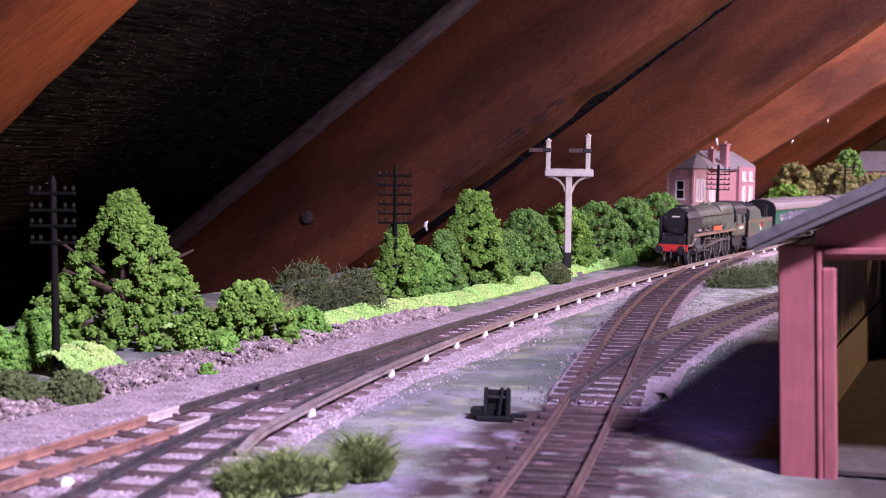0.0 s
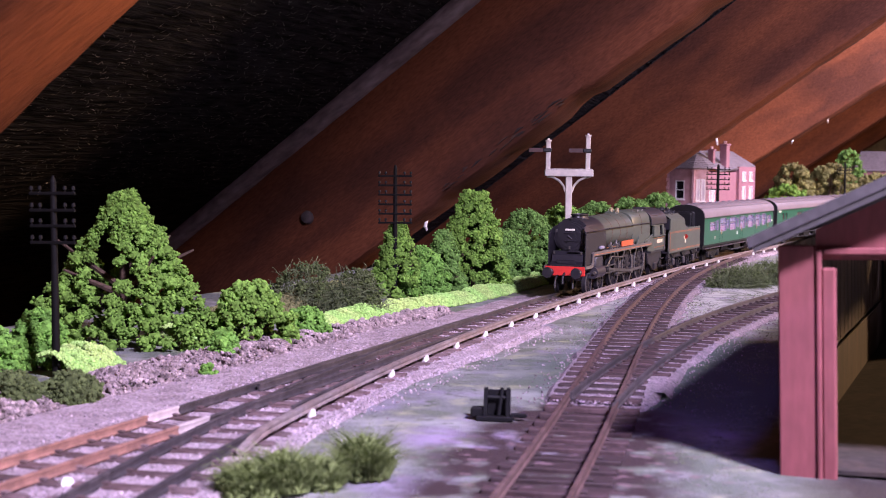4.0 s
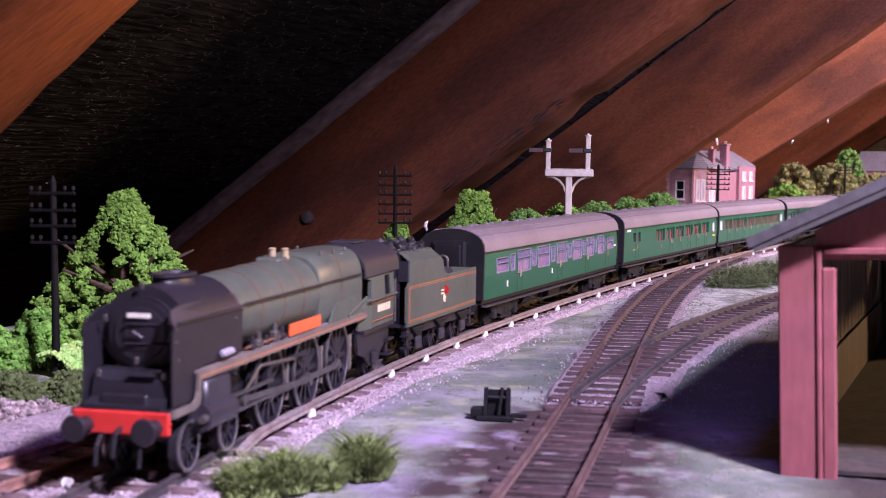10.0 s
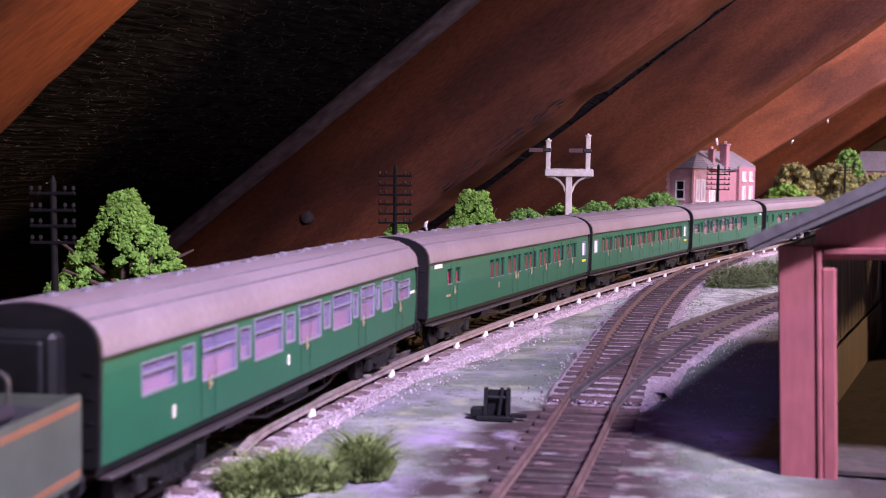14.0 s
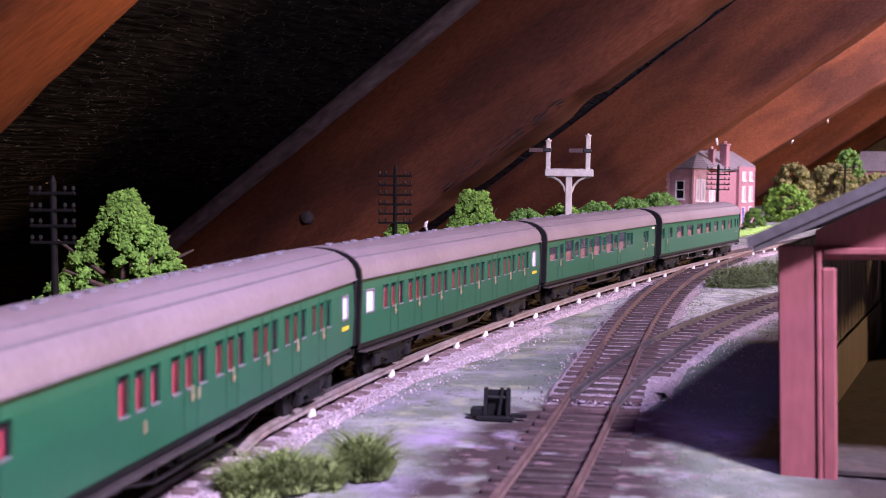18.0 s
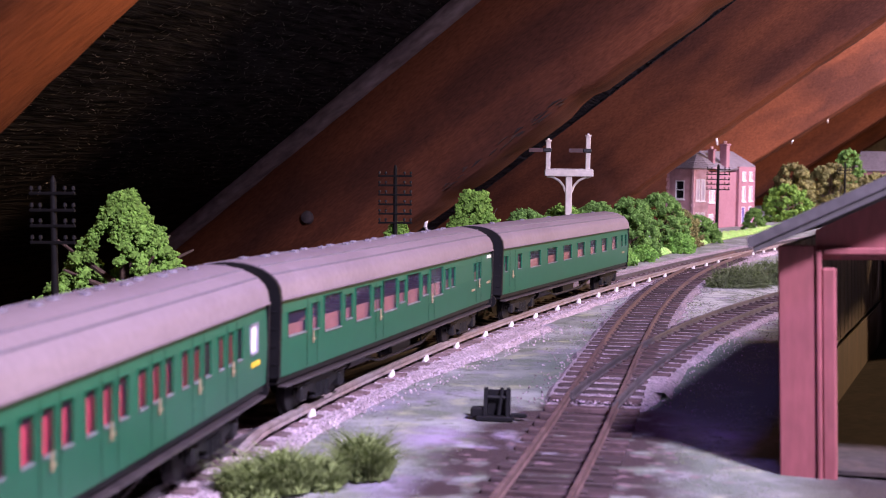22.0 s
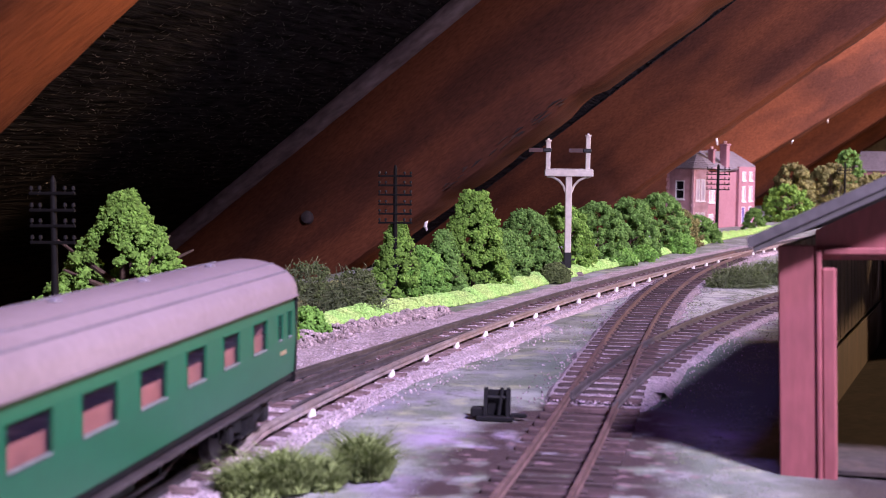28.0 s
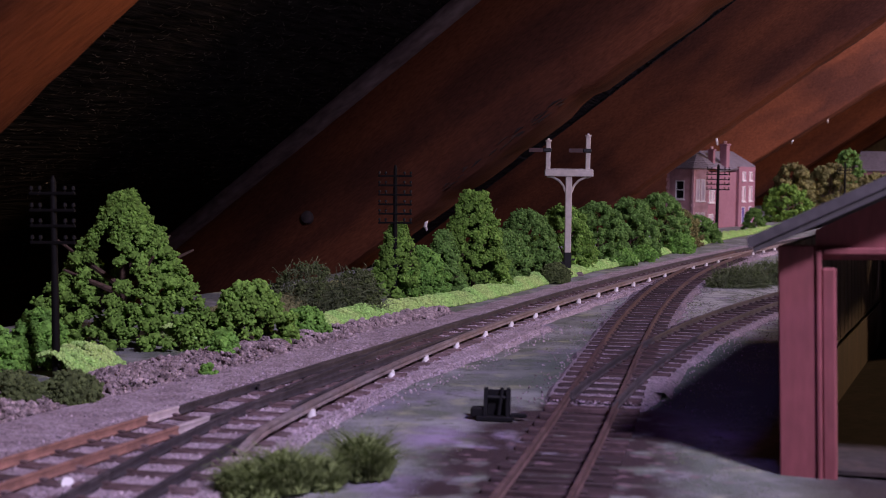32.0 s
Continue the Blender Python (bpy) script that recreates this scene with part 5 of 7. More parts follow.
# running plate with its drop to the front beam, nameplate, lubricators
for s in (-1, 1):
    g = Geo()
    line = [(0.0955, 0.0178), (0.0835, 0.0178), (0.0815, 0.0186), (0.0805, 0.0205), (0.0803, 0.0245), (0.0795, 0.0252), (-0.068, 0.0252), (-0.068, 0.0228), (0.0778, 0.0228), (0.0783, 0.0222),
            (0.0785, 0.0190), (0.0800, 0.0166), (0.0830, 0.0160), (0.0955, 0.0160)]
    g.prism(line, "x", s * 0.0124, s * 0.0132)
    part("valance", g, M_PLATE, LOCO, "dusty olive running plate edge")
    g = Geo()
    g.prism([(0.079, 0.0235), (-0.068, 0.0235), (-0.068, 0.0239), (0.079, 0.0239)], "x", s * 0.0132, s * 0.01325)
    part("lining", g, M_LINING, LOCO)
    g = Geo()
    g.box(min(s * 0.0095, s * 0.0124), max(s * 0.0095, s * 0.0124), -0.068, 0.0795, 0.0244, 0.0251)
    part("running_plate", g, M_PLATE_TOP, LOCO, "dusty violet-grey running plate")
    g = Geo()
    g.box(min(s * 0.0119, s * 0.0124), max(s * 0.0119, s * 0.0124), -0.0185, 0.0105, 0.0256, 0.0291)
    part("nameplate", g, M_ORANGE, LOCO, "orange-red plain nameplate")
    for k, (y, h) in enumerate(((0.0385, 0.0275), (0.0335, 0.0283), (0.0275, 0.0268), (0.0205, 0.0292), (0.0145, 0.0278))):
        g = Geo()
        g.box(min(s * 0.0098, s * 0.0121), max(s * 0.0098, s * 0.0121), y - 0.0018, y + 0.0018, 0.0251, h - 0.0008, 0.0004)
        g.tube((s * 0.0108, y - 0.0008, h - 0.001), (s * 0.0108, y - 0.0008, h + 0.0012), 0.0008, 0.0007, 8)
        part("lubricator", g, M_ROD if k % 2 else M_SMOKE, LOCO)
    g = Geo()
    g.line([(s * 0.0112, 0.044, 0.0262), (s * 0.0112, 0.012, 0.0262)], 0.0004, 6)
    part("oil_pipe", g, M_COPPER, LOCO, "copper oil pipe")
g = Geo()
g.box(-0.0124, 0.0124, 0.0835, 0.0955, 0.0168, 0.0176, 0.0002)
part("front_plate", g, M_SMOKE, LOCO)
g = Geo()
g.box(-0.0124, 0.0124, 0.0948, 0.0962, 0.0118, 0.0174, 0.0004)
part("buffer_beam", g, M_RED, LOCO, "bright red front buffer beam")
for s in (-1, 1):
    g = Geo()
    g.tube((s * 0.0088, 0.0962, 0.0138), (s * 0.0088, 0.0998, 0.0138), 0.0021, 0.0018, 14)
    g.tube((s * 0.0088, 0.0998, 0.0138), (s * 0.0088, 0.1022, 0.0138), 0.0012, 0.0012, 12)
    g.tube((s * 0.0088, 0.1022, 0.0138), (s * 0.0088, 0.1030, 0.0138), 0.0033, 0.0030, 20)
    part("buffer", g, M_SMOKE, LOCO, "black round buffer", smooth=True)
g = Geo()
g.line([(0, 0.0955, 0.0135), (0, 0.0995, 0.012), (0, 0.1, 0.007)], 0.0007)
part("coupling_hook", g, M_SMOKE, LOCO)
for x in (-0.0055, 0.005):
    g = Geo()
    g.line([(x, 0.096, 0.0115), (x * 1.05, 0.098, 0.009), (x * 1.05, 0.0985, 0.0045)], 0.0006)
    part("brake_hose", g, M_SMOKE, LOCO)
# cylinders, slide bars, hanging brackets
for s in (-1, 1):
    g = Geo()
    g.tube((s * 0.0112, 0.0765, 0.0128), (s * 0.0112, 0.0575, 0.0128), 0.0038, 0.0038, 20)
    g.box(min(s * 0.0085, s * 0.0134), max(s * 0.0085, s * 0.0134), 0.0595, 0.0755, 0.0125, 0.0222, 0.0008)
    part("cylinder", g, M_SHEEN, LOCO, "satin black outside cylinder", smooth=True)
    g = Geo()
    g.tube((s * 0.0132, 0.0765, 0.0128), (s * 0.0132, 0.079, 0.0128), 0.0012, 0.0009, 10)
    part("tail_rod", g, M_ROD, LOCO, smooth=True)
    g = Geo()
    g.box(min(s * 0.0118, s * 0.0131), max(s * 0.0118, s * 0.0131), 0.027, 0.0585, 0.0148, 0.0155)
    g.box(min(s * 0.0118, s * 0.0131), max(s * 0.0118, s * 0.0131), 0.027, 0.0585, 0.0105, 0.0112)
    part("slide_bar", g, M_ROD, LOCO)
    g = Geo()
    g.box(min(s * 0.0098, s * 0.0116), max(s * 0.0098, s * 0.0116), 0.025, 0.0275, 0.009, 0.0230)
    g.box(min(s * 0.0112, s * 0.0119), max(s * 0.0112, s * 0.0119), -0.006, 0.027, 0.0182, 0.0194)
    part("slide_bracket", g, M_SMOKE, LOCO)
    g = Geo()
    g.line([(s * 0.0125, 0.0475, 0.0150), (s * 0.0125, 0.036, 0.0205), (s * 0.0125, 0.0085, 0.0188)], 0.0005, 6)
    part("valve_rod", g, M_ROD, LOCO)
    for y in DRIVERS:
        g = Geo()
        g.box(min(s * 0.0060, s * 0.0072), max(s * 0.0060, s * 0.0072), y - 0.0135, y + 0.0135, 0.018, 0.0238)
        part("frame_plate", g, M_SMOKE, LOCO)
        g = Geo()
        g.prism([(y - 0.0152, 0.006), (y - 0.0142, 0.006), (y - 0.0136, 0.018), (y - 0.0156, 0.018)], "x", s * 0.0094, s * 0.0102)
        part("brake_hanger", g, M_PLATE, LOCO)
g = Geo()
g.box(-0.0062, 0.0062, -0.068, 0.0835, 0.008, 0.0240)
part("frame", g, M_SMOKE, LOCO)
# cab: wedge front, sides with two openings, curved roof
CABW = 0.0138
for s in (-1, 1):
    g = Geo()
    pane_wall(g, s * CABW, 0.0006, -0.1035, -0.0715, 0.0185, 0.0378, [(-0.0985, -0.0905, 0.0290, 0.0362)])
    cab = part("cab_side", g, M_LOCO, LOCO, "dark green cab side with window openings")
    g = Geo()
    x0, x1 = s * CABW, s * 0.0112
    for a, b in (((0.0185, 0.0292), (0.0185, 0.0292)), ((0.0358, 0.0378), (0.0372, 0.0395))):
        g.add([(x0, -0.0717, a[0]), (x0, -0.0717, a[1]), (x1, -0.0635, b[1]), (x1, -0.0635, b[0])], [(0, 1, 2, 3)])
        g.add([(x0 - s * 0.0006, -0.0717, a[0]), (x0 - s * 0.0006, -0.0717, a[1]), (x1 - s * 0.0006, -0.0635, b[1]), (x1 - s * 0.0006, -0.0635, b[0])], [(0, 1, 2, 3)])
    g.tube((x0 - s * 0.0003, -0.0719, 0.029), (x0 - s * 0.0003, -0.0719, 0.0362), 0.0005, 0.0005, 6)
    g.tube((x1, -0.0637, 0.029), (x1, -0.0637, 0.0375), 0.0005, 0.0005, 6)
    part("cab_wedge", g, M_LOCO, LOCO, "slanting cab front with a window opening")
    g = Geo()
    g.box(min(x0, x0 + s * 0.0012), max(x0, x0 + s * 0.0012), -0.104, -0.068, 0.0284, 0.0290, 0.0002)
    part("cab_ledge", g, M_LOCO, LOCO)
    for k in range(5):
        g = Geo()
        g.box(min(x0, x0 + s * 0.00012), max(x0, x0 + s * 0.00012), -0.0965 + 0.0035 * k, -0.0941 + 0.0035 * k, 0.0236, 0.0262)
        part("lettering_bar", g, M_NUMBER, LOCO, "pale plain bar on the cab side")
    g = Geo()
    for z in (0.0272, 0.0208):
        g.box(min(x0, x0 + s * 0.00012), max(x0, x0 + s * 0.00012), -0.1025, -0.0725, z, z + 0.0003)
    part("lining", g, M_LINING, LOCO, "thin orange lining")
    g = Geo()
    g.line([(s * 0.0136, -0.1048, 0.0178), (s * 0.0136, -0.1048, 0.034)], 0.0004)
    part("cab_handrail", g, M_ROD, LOCO)
    g = Geo()
    for z in (0.006, 0.0115):
        g.box(min(s * 0.0095, s * 0.0136), max(s * 0.0095, s * 0.0136), -0.1035, -0.0955, z, z + 0.0007)
    g.box(min(s * 0.0112, s * 0.0118), max(s * 0.0112, s * 0.0118), -0.1015, -0.0975, 0.006, 0.0186)
    part("cab_step", g, M_SMOKE, LOCO)
g = Geo()
top = [(-CABW - 0.0003, 0.0374)] + [(-(CABW + 0.0003) * math.cos(math.pi * k / 18), 0.0374 + 0.0108 * math.sin(math.pi * k / 18) ** 0.72) for k in range(1, 18)] + [(CABW + 0.0003, 0.0374)]
inner = [(a * 0.955, z - 0.0006) for a, z in reversed(top)]
g.sweep(top + inner, [lambda a, h, y=y: (a, y, h) for y in (-0.1085, -0.0635)])
part("cab_roof", g, M_SHEEN, LOCO, "curved satin black cab roof", smooth=True)
g = Geo()
g.box(-0.005, 0.005, -0.095, -0.080, 0.0478, 0.0487, 0.0005)
part("roof_hatch", g, M_SHEEN, LOCO)
g = Geo()
g.prism([(-0.0112, 0.0236), (-0.0112, 0.0390)] + [(-0.0112 * math.cos(math.pi * k / 14), 0.0388 + 0.009 * math.sin(math.pi * k / 14) ** 0.8) for k in range(1, 14)] + [(0.0112, 0.0390), (0.0112, 0.0236)], "y", -0.0642, -0.0636)
part("cab_front", g, M_LOCO, LOCO)
g = Geo()
g.box(-0.0105, 0.0105, -0.0705, -0.0644, 0.0165, 0.0385, 0.001)
part("backhead", g, M_SMOKE, LOCO)
g = Geo()
g.box(-0.0134, 0.0134, -0.104, -0.0645, 0.0172, 0.0184)
part("cab_floor", g, M_SMOKE, LOCO)
g = Geo()
g.box(-0.009, 0.009, -0.1155, -0.1035, 0.0172, 0.0178)
part("fall_plate", g, M_FOOT, LOCO, "worn plate between cab and tender")
# wheels
def loco_wheel(parent, name, y, r, s, x, spokes, m):
    g, sp = wheel_geo(r, 0.0024, s * x, spokes, s)
    w = part(name, g, m, parent, smooth=True, m=pose(0, y, r))
    me = mesh_of("spoke", sp, m)
    for k in range(spokes):
        o = new("spoke", me)
        o.parent = w
        o.matrix_basis = Matrix.Rotation(2 * math.pi * k / spokes, 4, "X")
    return w


TURNING = []
for s in (-1, 1):
    for k, y in enumerate(DRIVERS):
        w = loco_wheel(LOCO, "driving_wheel", y, DRIVER_R, s, 0.0088, 12, M_SMOKE)
        g = Geo()
        g.disc((s * 0.0098, 0, 0), "x", DRIVER_R * 0.93, DRIVER_R * 1.005, 0.0006, 32)
        part("tyre", g, M_STEEL, w, "bright steel tyre", smooth=True)
        g = Geo()
        g.tube((s * 0.0098, 0, CRANK), (s * 0.0122, 0, CRANK), 0.0011, 0.0011, 12)
        part("crank_pin", g, M_ROD, w, smooth=True)
        TURNING.append((w, y, DRIVER_R, 90.0 * (s > 0)))
    for y in (0.079, 0.053):
        w = loco_wheel(LOCO, "bogie_wheel", y, 0.0064, s, 0.0088, 10, M_SMOKE)
        g = Geo()
        g.disc((s * 0.0098, 0, 0), "x", 0.0056, 0.0065, 0.0006, 28)
        part("tyre", g, M_STEEL, w, smooth=True)
        TURNING.append((w, y, 0.0064, 0.0))
    w = loco_wheel(LOCO, "trailing_wheel", -0.081, 0.0071, s, 0.0088, 10, M_SMOKE)
    TURNING.append((w, -0.081, 0.0071, 0.0))
    g = Geo()
    side = [(-0.098, 0.0172), (-0.06, 0.0172), (-0.062, 0.0105), (-0.07, 0.0085), (-0.076, 0.0048), (-0.086, 0.0048), (-0.091, 0.0085), (-0.096, 0.0105)]
    g.prism(side, "x", s * 0.0108, s * 0.0119)
    g.box(min(s * 0.0118, s * 0.0130), max(s * 0.0118, s * 0.0130), -0.085, -0.077, 0.0052, 0.0098, 0.0006)
    part("trailing_truck", g, M_SMOKE, LOCO)
RODS = []
for s in (-1, 1):
    g = Geo()
    x = s * 0.0112
    for a, b in zip(DRIVERS[:-1], DRIVERS[1:]):
        g.box(x - 0.0004, x + 0.0004, b, a, -0.0009, 0.0009, 0.0002)
    for y in DRIVERS:
        g.tube((x - 0.0006, y, 0), (x + 0.0006, y, 0), 0.0018, 0.0018, 14)
    rod = part("coupling_rod", g, M_ROD, LOCO, "steel coupling rod", m=pose(0, 0, DRIVER_R + CRANK))
    RODS.append((rod, 90.0 * (s > 0), "rod"))
    g = Geo()
    x = s * 0.0122
    L = 0.056
    g.box(x - 0.0004, x + 0.0004, 0, L, -0.0009, 0.0009, 0.0002)
    g.tube((x - 0.0006, 0, 0), (x + 0.0006, 0, 0), 0.002, 0.002, 14)
    g.tube((x - 0.0007, L, 0), (x + 0.0009, L, 0), 0.0016, 0.0016, 12)
    rod = part("connecting_rod", g, M_ROD, LOCO, "steel connecting rod", m=pose(0, DRIVERS[1], DRIVER_R + CRANK))
    RODS.append((rod, 90.0 * (s > 0), "con"))

TW = 0.0146
for s in (-1, 1):
    g = Geo()
    side = [(0.0478, 0.0146), (0.0478, 0.0300), (0.0465, 0.0312), (0.0450, 0.0318), (0.0450, 0.0396), (0.0058, 0.0396), (0.0022, 0.0380), (0.0008, 0.0350), (-0.0015, 0.0326), (-0.005, 0.0316), (-0.0485, 0.0316), (-0.0492, 0.0308), (-0.0492, 0.0152), (-0.0484, 0.0146)]
    g.prism(side, "x", s * (TW - 0.0007), s * TW)
    part("side_sheet", g, M_LOCO, TENDER, "dark olive green side sheet")
    g = Geo()
    g.sweep([(0.0, 0.0), (0.0006, 0.0), (0.0006, 1.0), (0.0, 1.0)], [lambda a, h, y=y, s=s: (s * (TW - 0.0007 + a - 0.0046 * h), y, 0.0395 + 0.0036 * h) for y in (0.0058, 0.0445)])
    part("leaning_coal_plate", g, M_LOCO, TENDER)
    g = Geo()
    x = s * TW
    for z in (0.0298, 0.0168):
        g.box(min(x, x + s * 0.00012), max(x, x + s * 0.00012), -0.0484, 0.0452, z - 0.0001, z + 0.0002)
        g.box(min(x, x + s * 0.00012), max(x, x + s * 0.00012), -0.0484, 0.0452, z - 0.0008, z - 0.0006)
    g.box(min(x, x + s * 0.00012), max(x, x + s * 0.00012), 0.0452, 0.0458, 0.016, 0.0300)
    part("lining", g, M_LINING, TENDER, "thin orange lining")
    cy = -0.0005
    g = Geo()
    g.tube((x, cy, 0.0252), (x + s * 0.0001, cy, 0.0252), 0.0020, 0.0020, 20)
    part("crest_disc", g, M_RED, TENDER, "small red crest shape")
    g = Geo()
    for q in (-1, 1):
        for z in (0.0236, 0.0249):
            g.box(min(x, x + s * 0.00014), max(x, x + s * 0.00014), min(cy + q * 0.0012, cy + q * 0.0046), max(cy + q * 0.0012, cy + q * 0.0046), z, z + 0.0007)
    g.tube((x, cy, 0.0218), (x + s * 0.00014, cy, 0.0218), 0.0018, 0.0018, 16)
    part("crest_shape", g, M_NUMBER, TENDER, "pale crest shape")
    # outside frames, springs, axle boxes
    g = Geo()
    g.prism([(0.0462, 0.0145), (-0.0478, 0.0145), (-0.047, 0.009), (-0.034, 0.0085), (-0.026, 0.0105), (-0.006, 0.0105), (0.0, 0.0085), (0.006, 0.0105), (0.024, 0.0105), (0.032, 0.0085), (0.0455, 0.009)], "x",
            s * 0.0116, s * 0.0127)
    part("tender_frame", g, M_SMOKE, TENDER)
    for y in (0.031, 0.0, -0.031):
        g = Geo()
        g.box(min(s * 0.0126, s * 0.0142), max(s * 0.0126, s * 0.0142), y - 0.003, y + 0.003, 0.0048, 0.0098, 0.0006)
        part("axle_box", g, M_SHEEN, TENDER)
        g = Geo()
        for k in range(4):
            g.box(min(s * 0.0127, s * 0.0141), max(s * 0.0127, s * 0.0141), y - 0.0078 + k * 0.0015, y + 0.0078 - k * 0.0015, 0.0128 - k * 0.0009, 0.0135 - k * 0.0009)
        part("leaf_spring", g, M_FRAME, TENDER)
        w = loco_wheel(TENDER, "wheel", y, 0.007, s, 0.0088, 10, M_SMOKE)
        TURNING.append((w, y, 0.007, 0.0))
    for y0 in (0.0405, -0.047):
        g = Geo()
        for z in (0.006, 0.0105):
            g.box(min(s * 0.0112, s * 0.0145), max(s * 0.0112, s * 0.0145), y0, y0 + 0.006, z, z + 0.0007)
        g.box(min(s * 0.0128, s * 0.0133), max(s * 0.0128, s * 0.0133), y0 + 0.0015, y0 + 0.0045, 0.006, 0.0146)
        part("step", g, M_SMOKE, TENDER)
    g = Geo()
    g.line([(s * 0.0142, 0.0492, 0.0165), (s * 0.0142, 0.0492, 0.030)], 0.0004)
    part("handrail", g, M_ROD, TENDER)
    g = Geo()
    g.prism([(0.0450, 0.0318), (0.0450, 0.0396), (0.0420, 0.0396), (0.0420, 0.0318)], "x", s * 0.0095, s * (TW - 0.0007))
    part("front_locker", g, M_SMOKE, TENDER)
g = Geo()
g.box(-TW + 0.0008, TW - 0.0008, -0.0485, 0.0475, 0.0143, 0.0155)
part("floor", g, M_SMOKE, TENDER)
g = Geo()
g.box(-TW + 0.0007, TW - 0.0007, -0.0492, -0.0484, 0.0146, 0.0312)
part("back_plate", g, M_LOCO, TENDER)
g = Geo()
g.box(-TW + 0.0007, TW - 0.0007, -0.0484, 0.002, 0.0284, 0.0290)
part("tank_top", g, M_SHEEN, TENDER, "satin black tank top")
g = Geo()
g.prism([(0.0055, 0.0288), (0.0055, 0.0428), (0.0040, 0.0428), (-0.0075, 0.0288)], "x", -0.0100, 0.0100)
part("bunker_plate", g, M_SHEEN, TENDER, "sloping black bunker plate")
g = Geo()
g.prism([(0.0445, 0.0155), (0.0445, 0.0425), (0.0435, 0.0425), (0.0435, 0.0155)], "x", -0.0100, 0.0100)
part("bunker_plate", g, M_SMOKE, TENDER)
rng = np.random.default_rng(77)
c = np.stack([rng.uniform(-0.0105, 0.0105, 700), rng.uniform(0.0065, 0.0425, 700), rng.uniform(0.037, 0.0405, 700)], 1)
c[:, 2] += 0.0062 * (1 - (c[:, 0] / 0.0125) ** 2) * (0.75 + 0.25 * np.sin(c[:, 1] * 260))
v, t = spread(ICO1, c, rng.uniform(0.0006, 0.0017, 700), rng, 0.4)
arrays("coal", v, t, M_COAL, TENDER)
g = Geo()
g.line([(-0.004, -0.040, 0.029)] + [(-0.004 + 0.0022 * (1 - math.cos(a)), -0.040, 0.0345 + 0.0022 * math.sin(a)) for a in np.linspace(0, 3.14, 8)] + [(0.0004, -0.040, 0.029)], 0.0005)
part("filler_pipe", g, M_ROD, TENDER, "dull bent filler pipe")
g = Geo()
g.box(-0.0085, 0.0085, -0.034, -0.012, 0.0290, 0.0322, 0.0012)
part("tank_locker", g, M_SHEEN, TENDER, smooth=False)
g = Geo()
g.tube((0.0055, -0.042, 0.029), (0.0055, -0.042, 0.0315), 0.003, 0.003, 16)
part("filler_cap", g, M_SMOKE, TENDER, smooth=True)
for s in (-1, 1):
    g = Geo()
    g.tube((s * 0.0105, -0.0492, 0.0128), (s * 0.0105, -0.0532, 0.0128), 0.0012, 0.0012, 10)
    g.tube((s * 0.0105, -0.0532, 0.0128), (s * 0.0105, -0.0539, 0.0128), 0.003, 0.003, 14)
    part("buffer", g, M_SMOKE, TENDER, smooth=True)


# ---- telegraph poles ----
M_POLE = mat("dark_brown_pole", (0.004, 0.0035, 0.0035), 0.7, spec=0.15, var=0.25, scale=300, bump=0.15)
M_INSUL = mat("dark_insulator", (0.008, 0.0075, 0.008), 0.5, spec=0.1, var=0.1, scale=300, bump=0.05)


def telegraph_pole(x, y, h, zs, half, turn, lean, r, z0=0.0):
    t = thing("telegraph_pole", "dark brown model telegraph pole with crossarms", "telegraph pole", pose(x, y, z0, lean[0], lean[1], turn), "telegraph poles")
    g = Geo()
    g.tube((0, 0, -0.004), (0, 0, h - 0.0015), r, r * 0.75, 10)
    g.tube((0, 0, h - 0.0015), (0, 0, h + 0.0008), r * 0.75, r * 0.25, 10)
    part("pole", g, M_POLE, t, smooth=True)
    for z in zs:
        g = Geo()
        g.box(-half, half, -0.0014, -0.0003, z - 0.0006, z + 0.0006, 0.0002)
        arm = part("crossarm", g, M_POLE, t)
        for q in (-0.92, -0.55, 0.55, 0.92):
            g = Geo()
            g.tube((q * half, -0.0008, z + 0.0006), (q * half, -0.0008, z + 0.0015), 0.00035, 0.00035, 6)
            g.tube((q * half, -0.0008, z + 0.0014), (q * half, -0.0008, z + 0.0028), 0.0009, 0.0006, 8)
            part("insulator", g, M_INSUL, arm)
    return t


telegraph_pole(-0.144, 0.511, 0.0746, [0.0688, 0.0625, 0.0567, 0.0505], 0.0092, -12, (0, -0.9), 0.0016)
telegraph_pole(-0.029, 0.841, 0.0806, [0.0745, 0.0688, 0.0631, 0.0572, 0.0515, 0.0460], 0.0105, -8, (0, -0.5), 0.0016)
telegraph_pole(0.316, 1.59, 0.0868, [0.0815, 0.0757, 0.07, 0.0643, 0.0585], 0.0135, -10, (0, 0.4), 0.0022)
telegraph_pole(0.655, 2.25, 0.094, [0.088, 0.083, 0.078], 0.013, -12, (0, 0), 0.0022)

# ---- bracket signal ----
M_SIGNAL = mat("white_signal_post", (0.52, 0.47, 0.42), 0.55, var=0.12, scale=300, bump=0.1, col2=(0.45, 0.36, 0.28), mix=0.35, mscale=60)
SIG = thing("bracket_signal", "white bracket signal with two dolls on a black base", "railway signal", pose(0.094, 1.037, 0))
g = Geo()
g.box(-0.0024, 0.0024, -0.0024, 0.0024, 0.017, 0.0765, 0.0004)
part("post", g, M_SIGNAL, SIG, "white square post")
g = Geo()
g.box(-0.0028, 0.0028, -0.0028, 0.0028, -0.002, 0.0172, 0.0004)
part("post_base", g, M_BLACK, SIG, "black painted post foot")
g = Geo()
g.box(-0.008, 0.012, -0.006, 0.006, -0.002, 0.0022, 0.0008)
part("plinth", g, M_RUBBLE, SIG)
g = Geo()
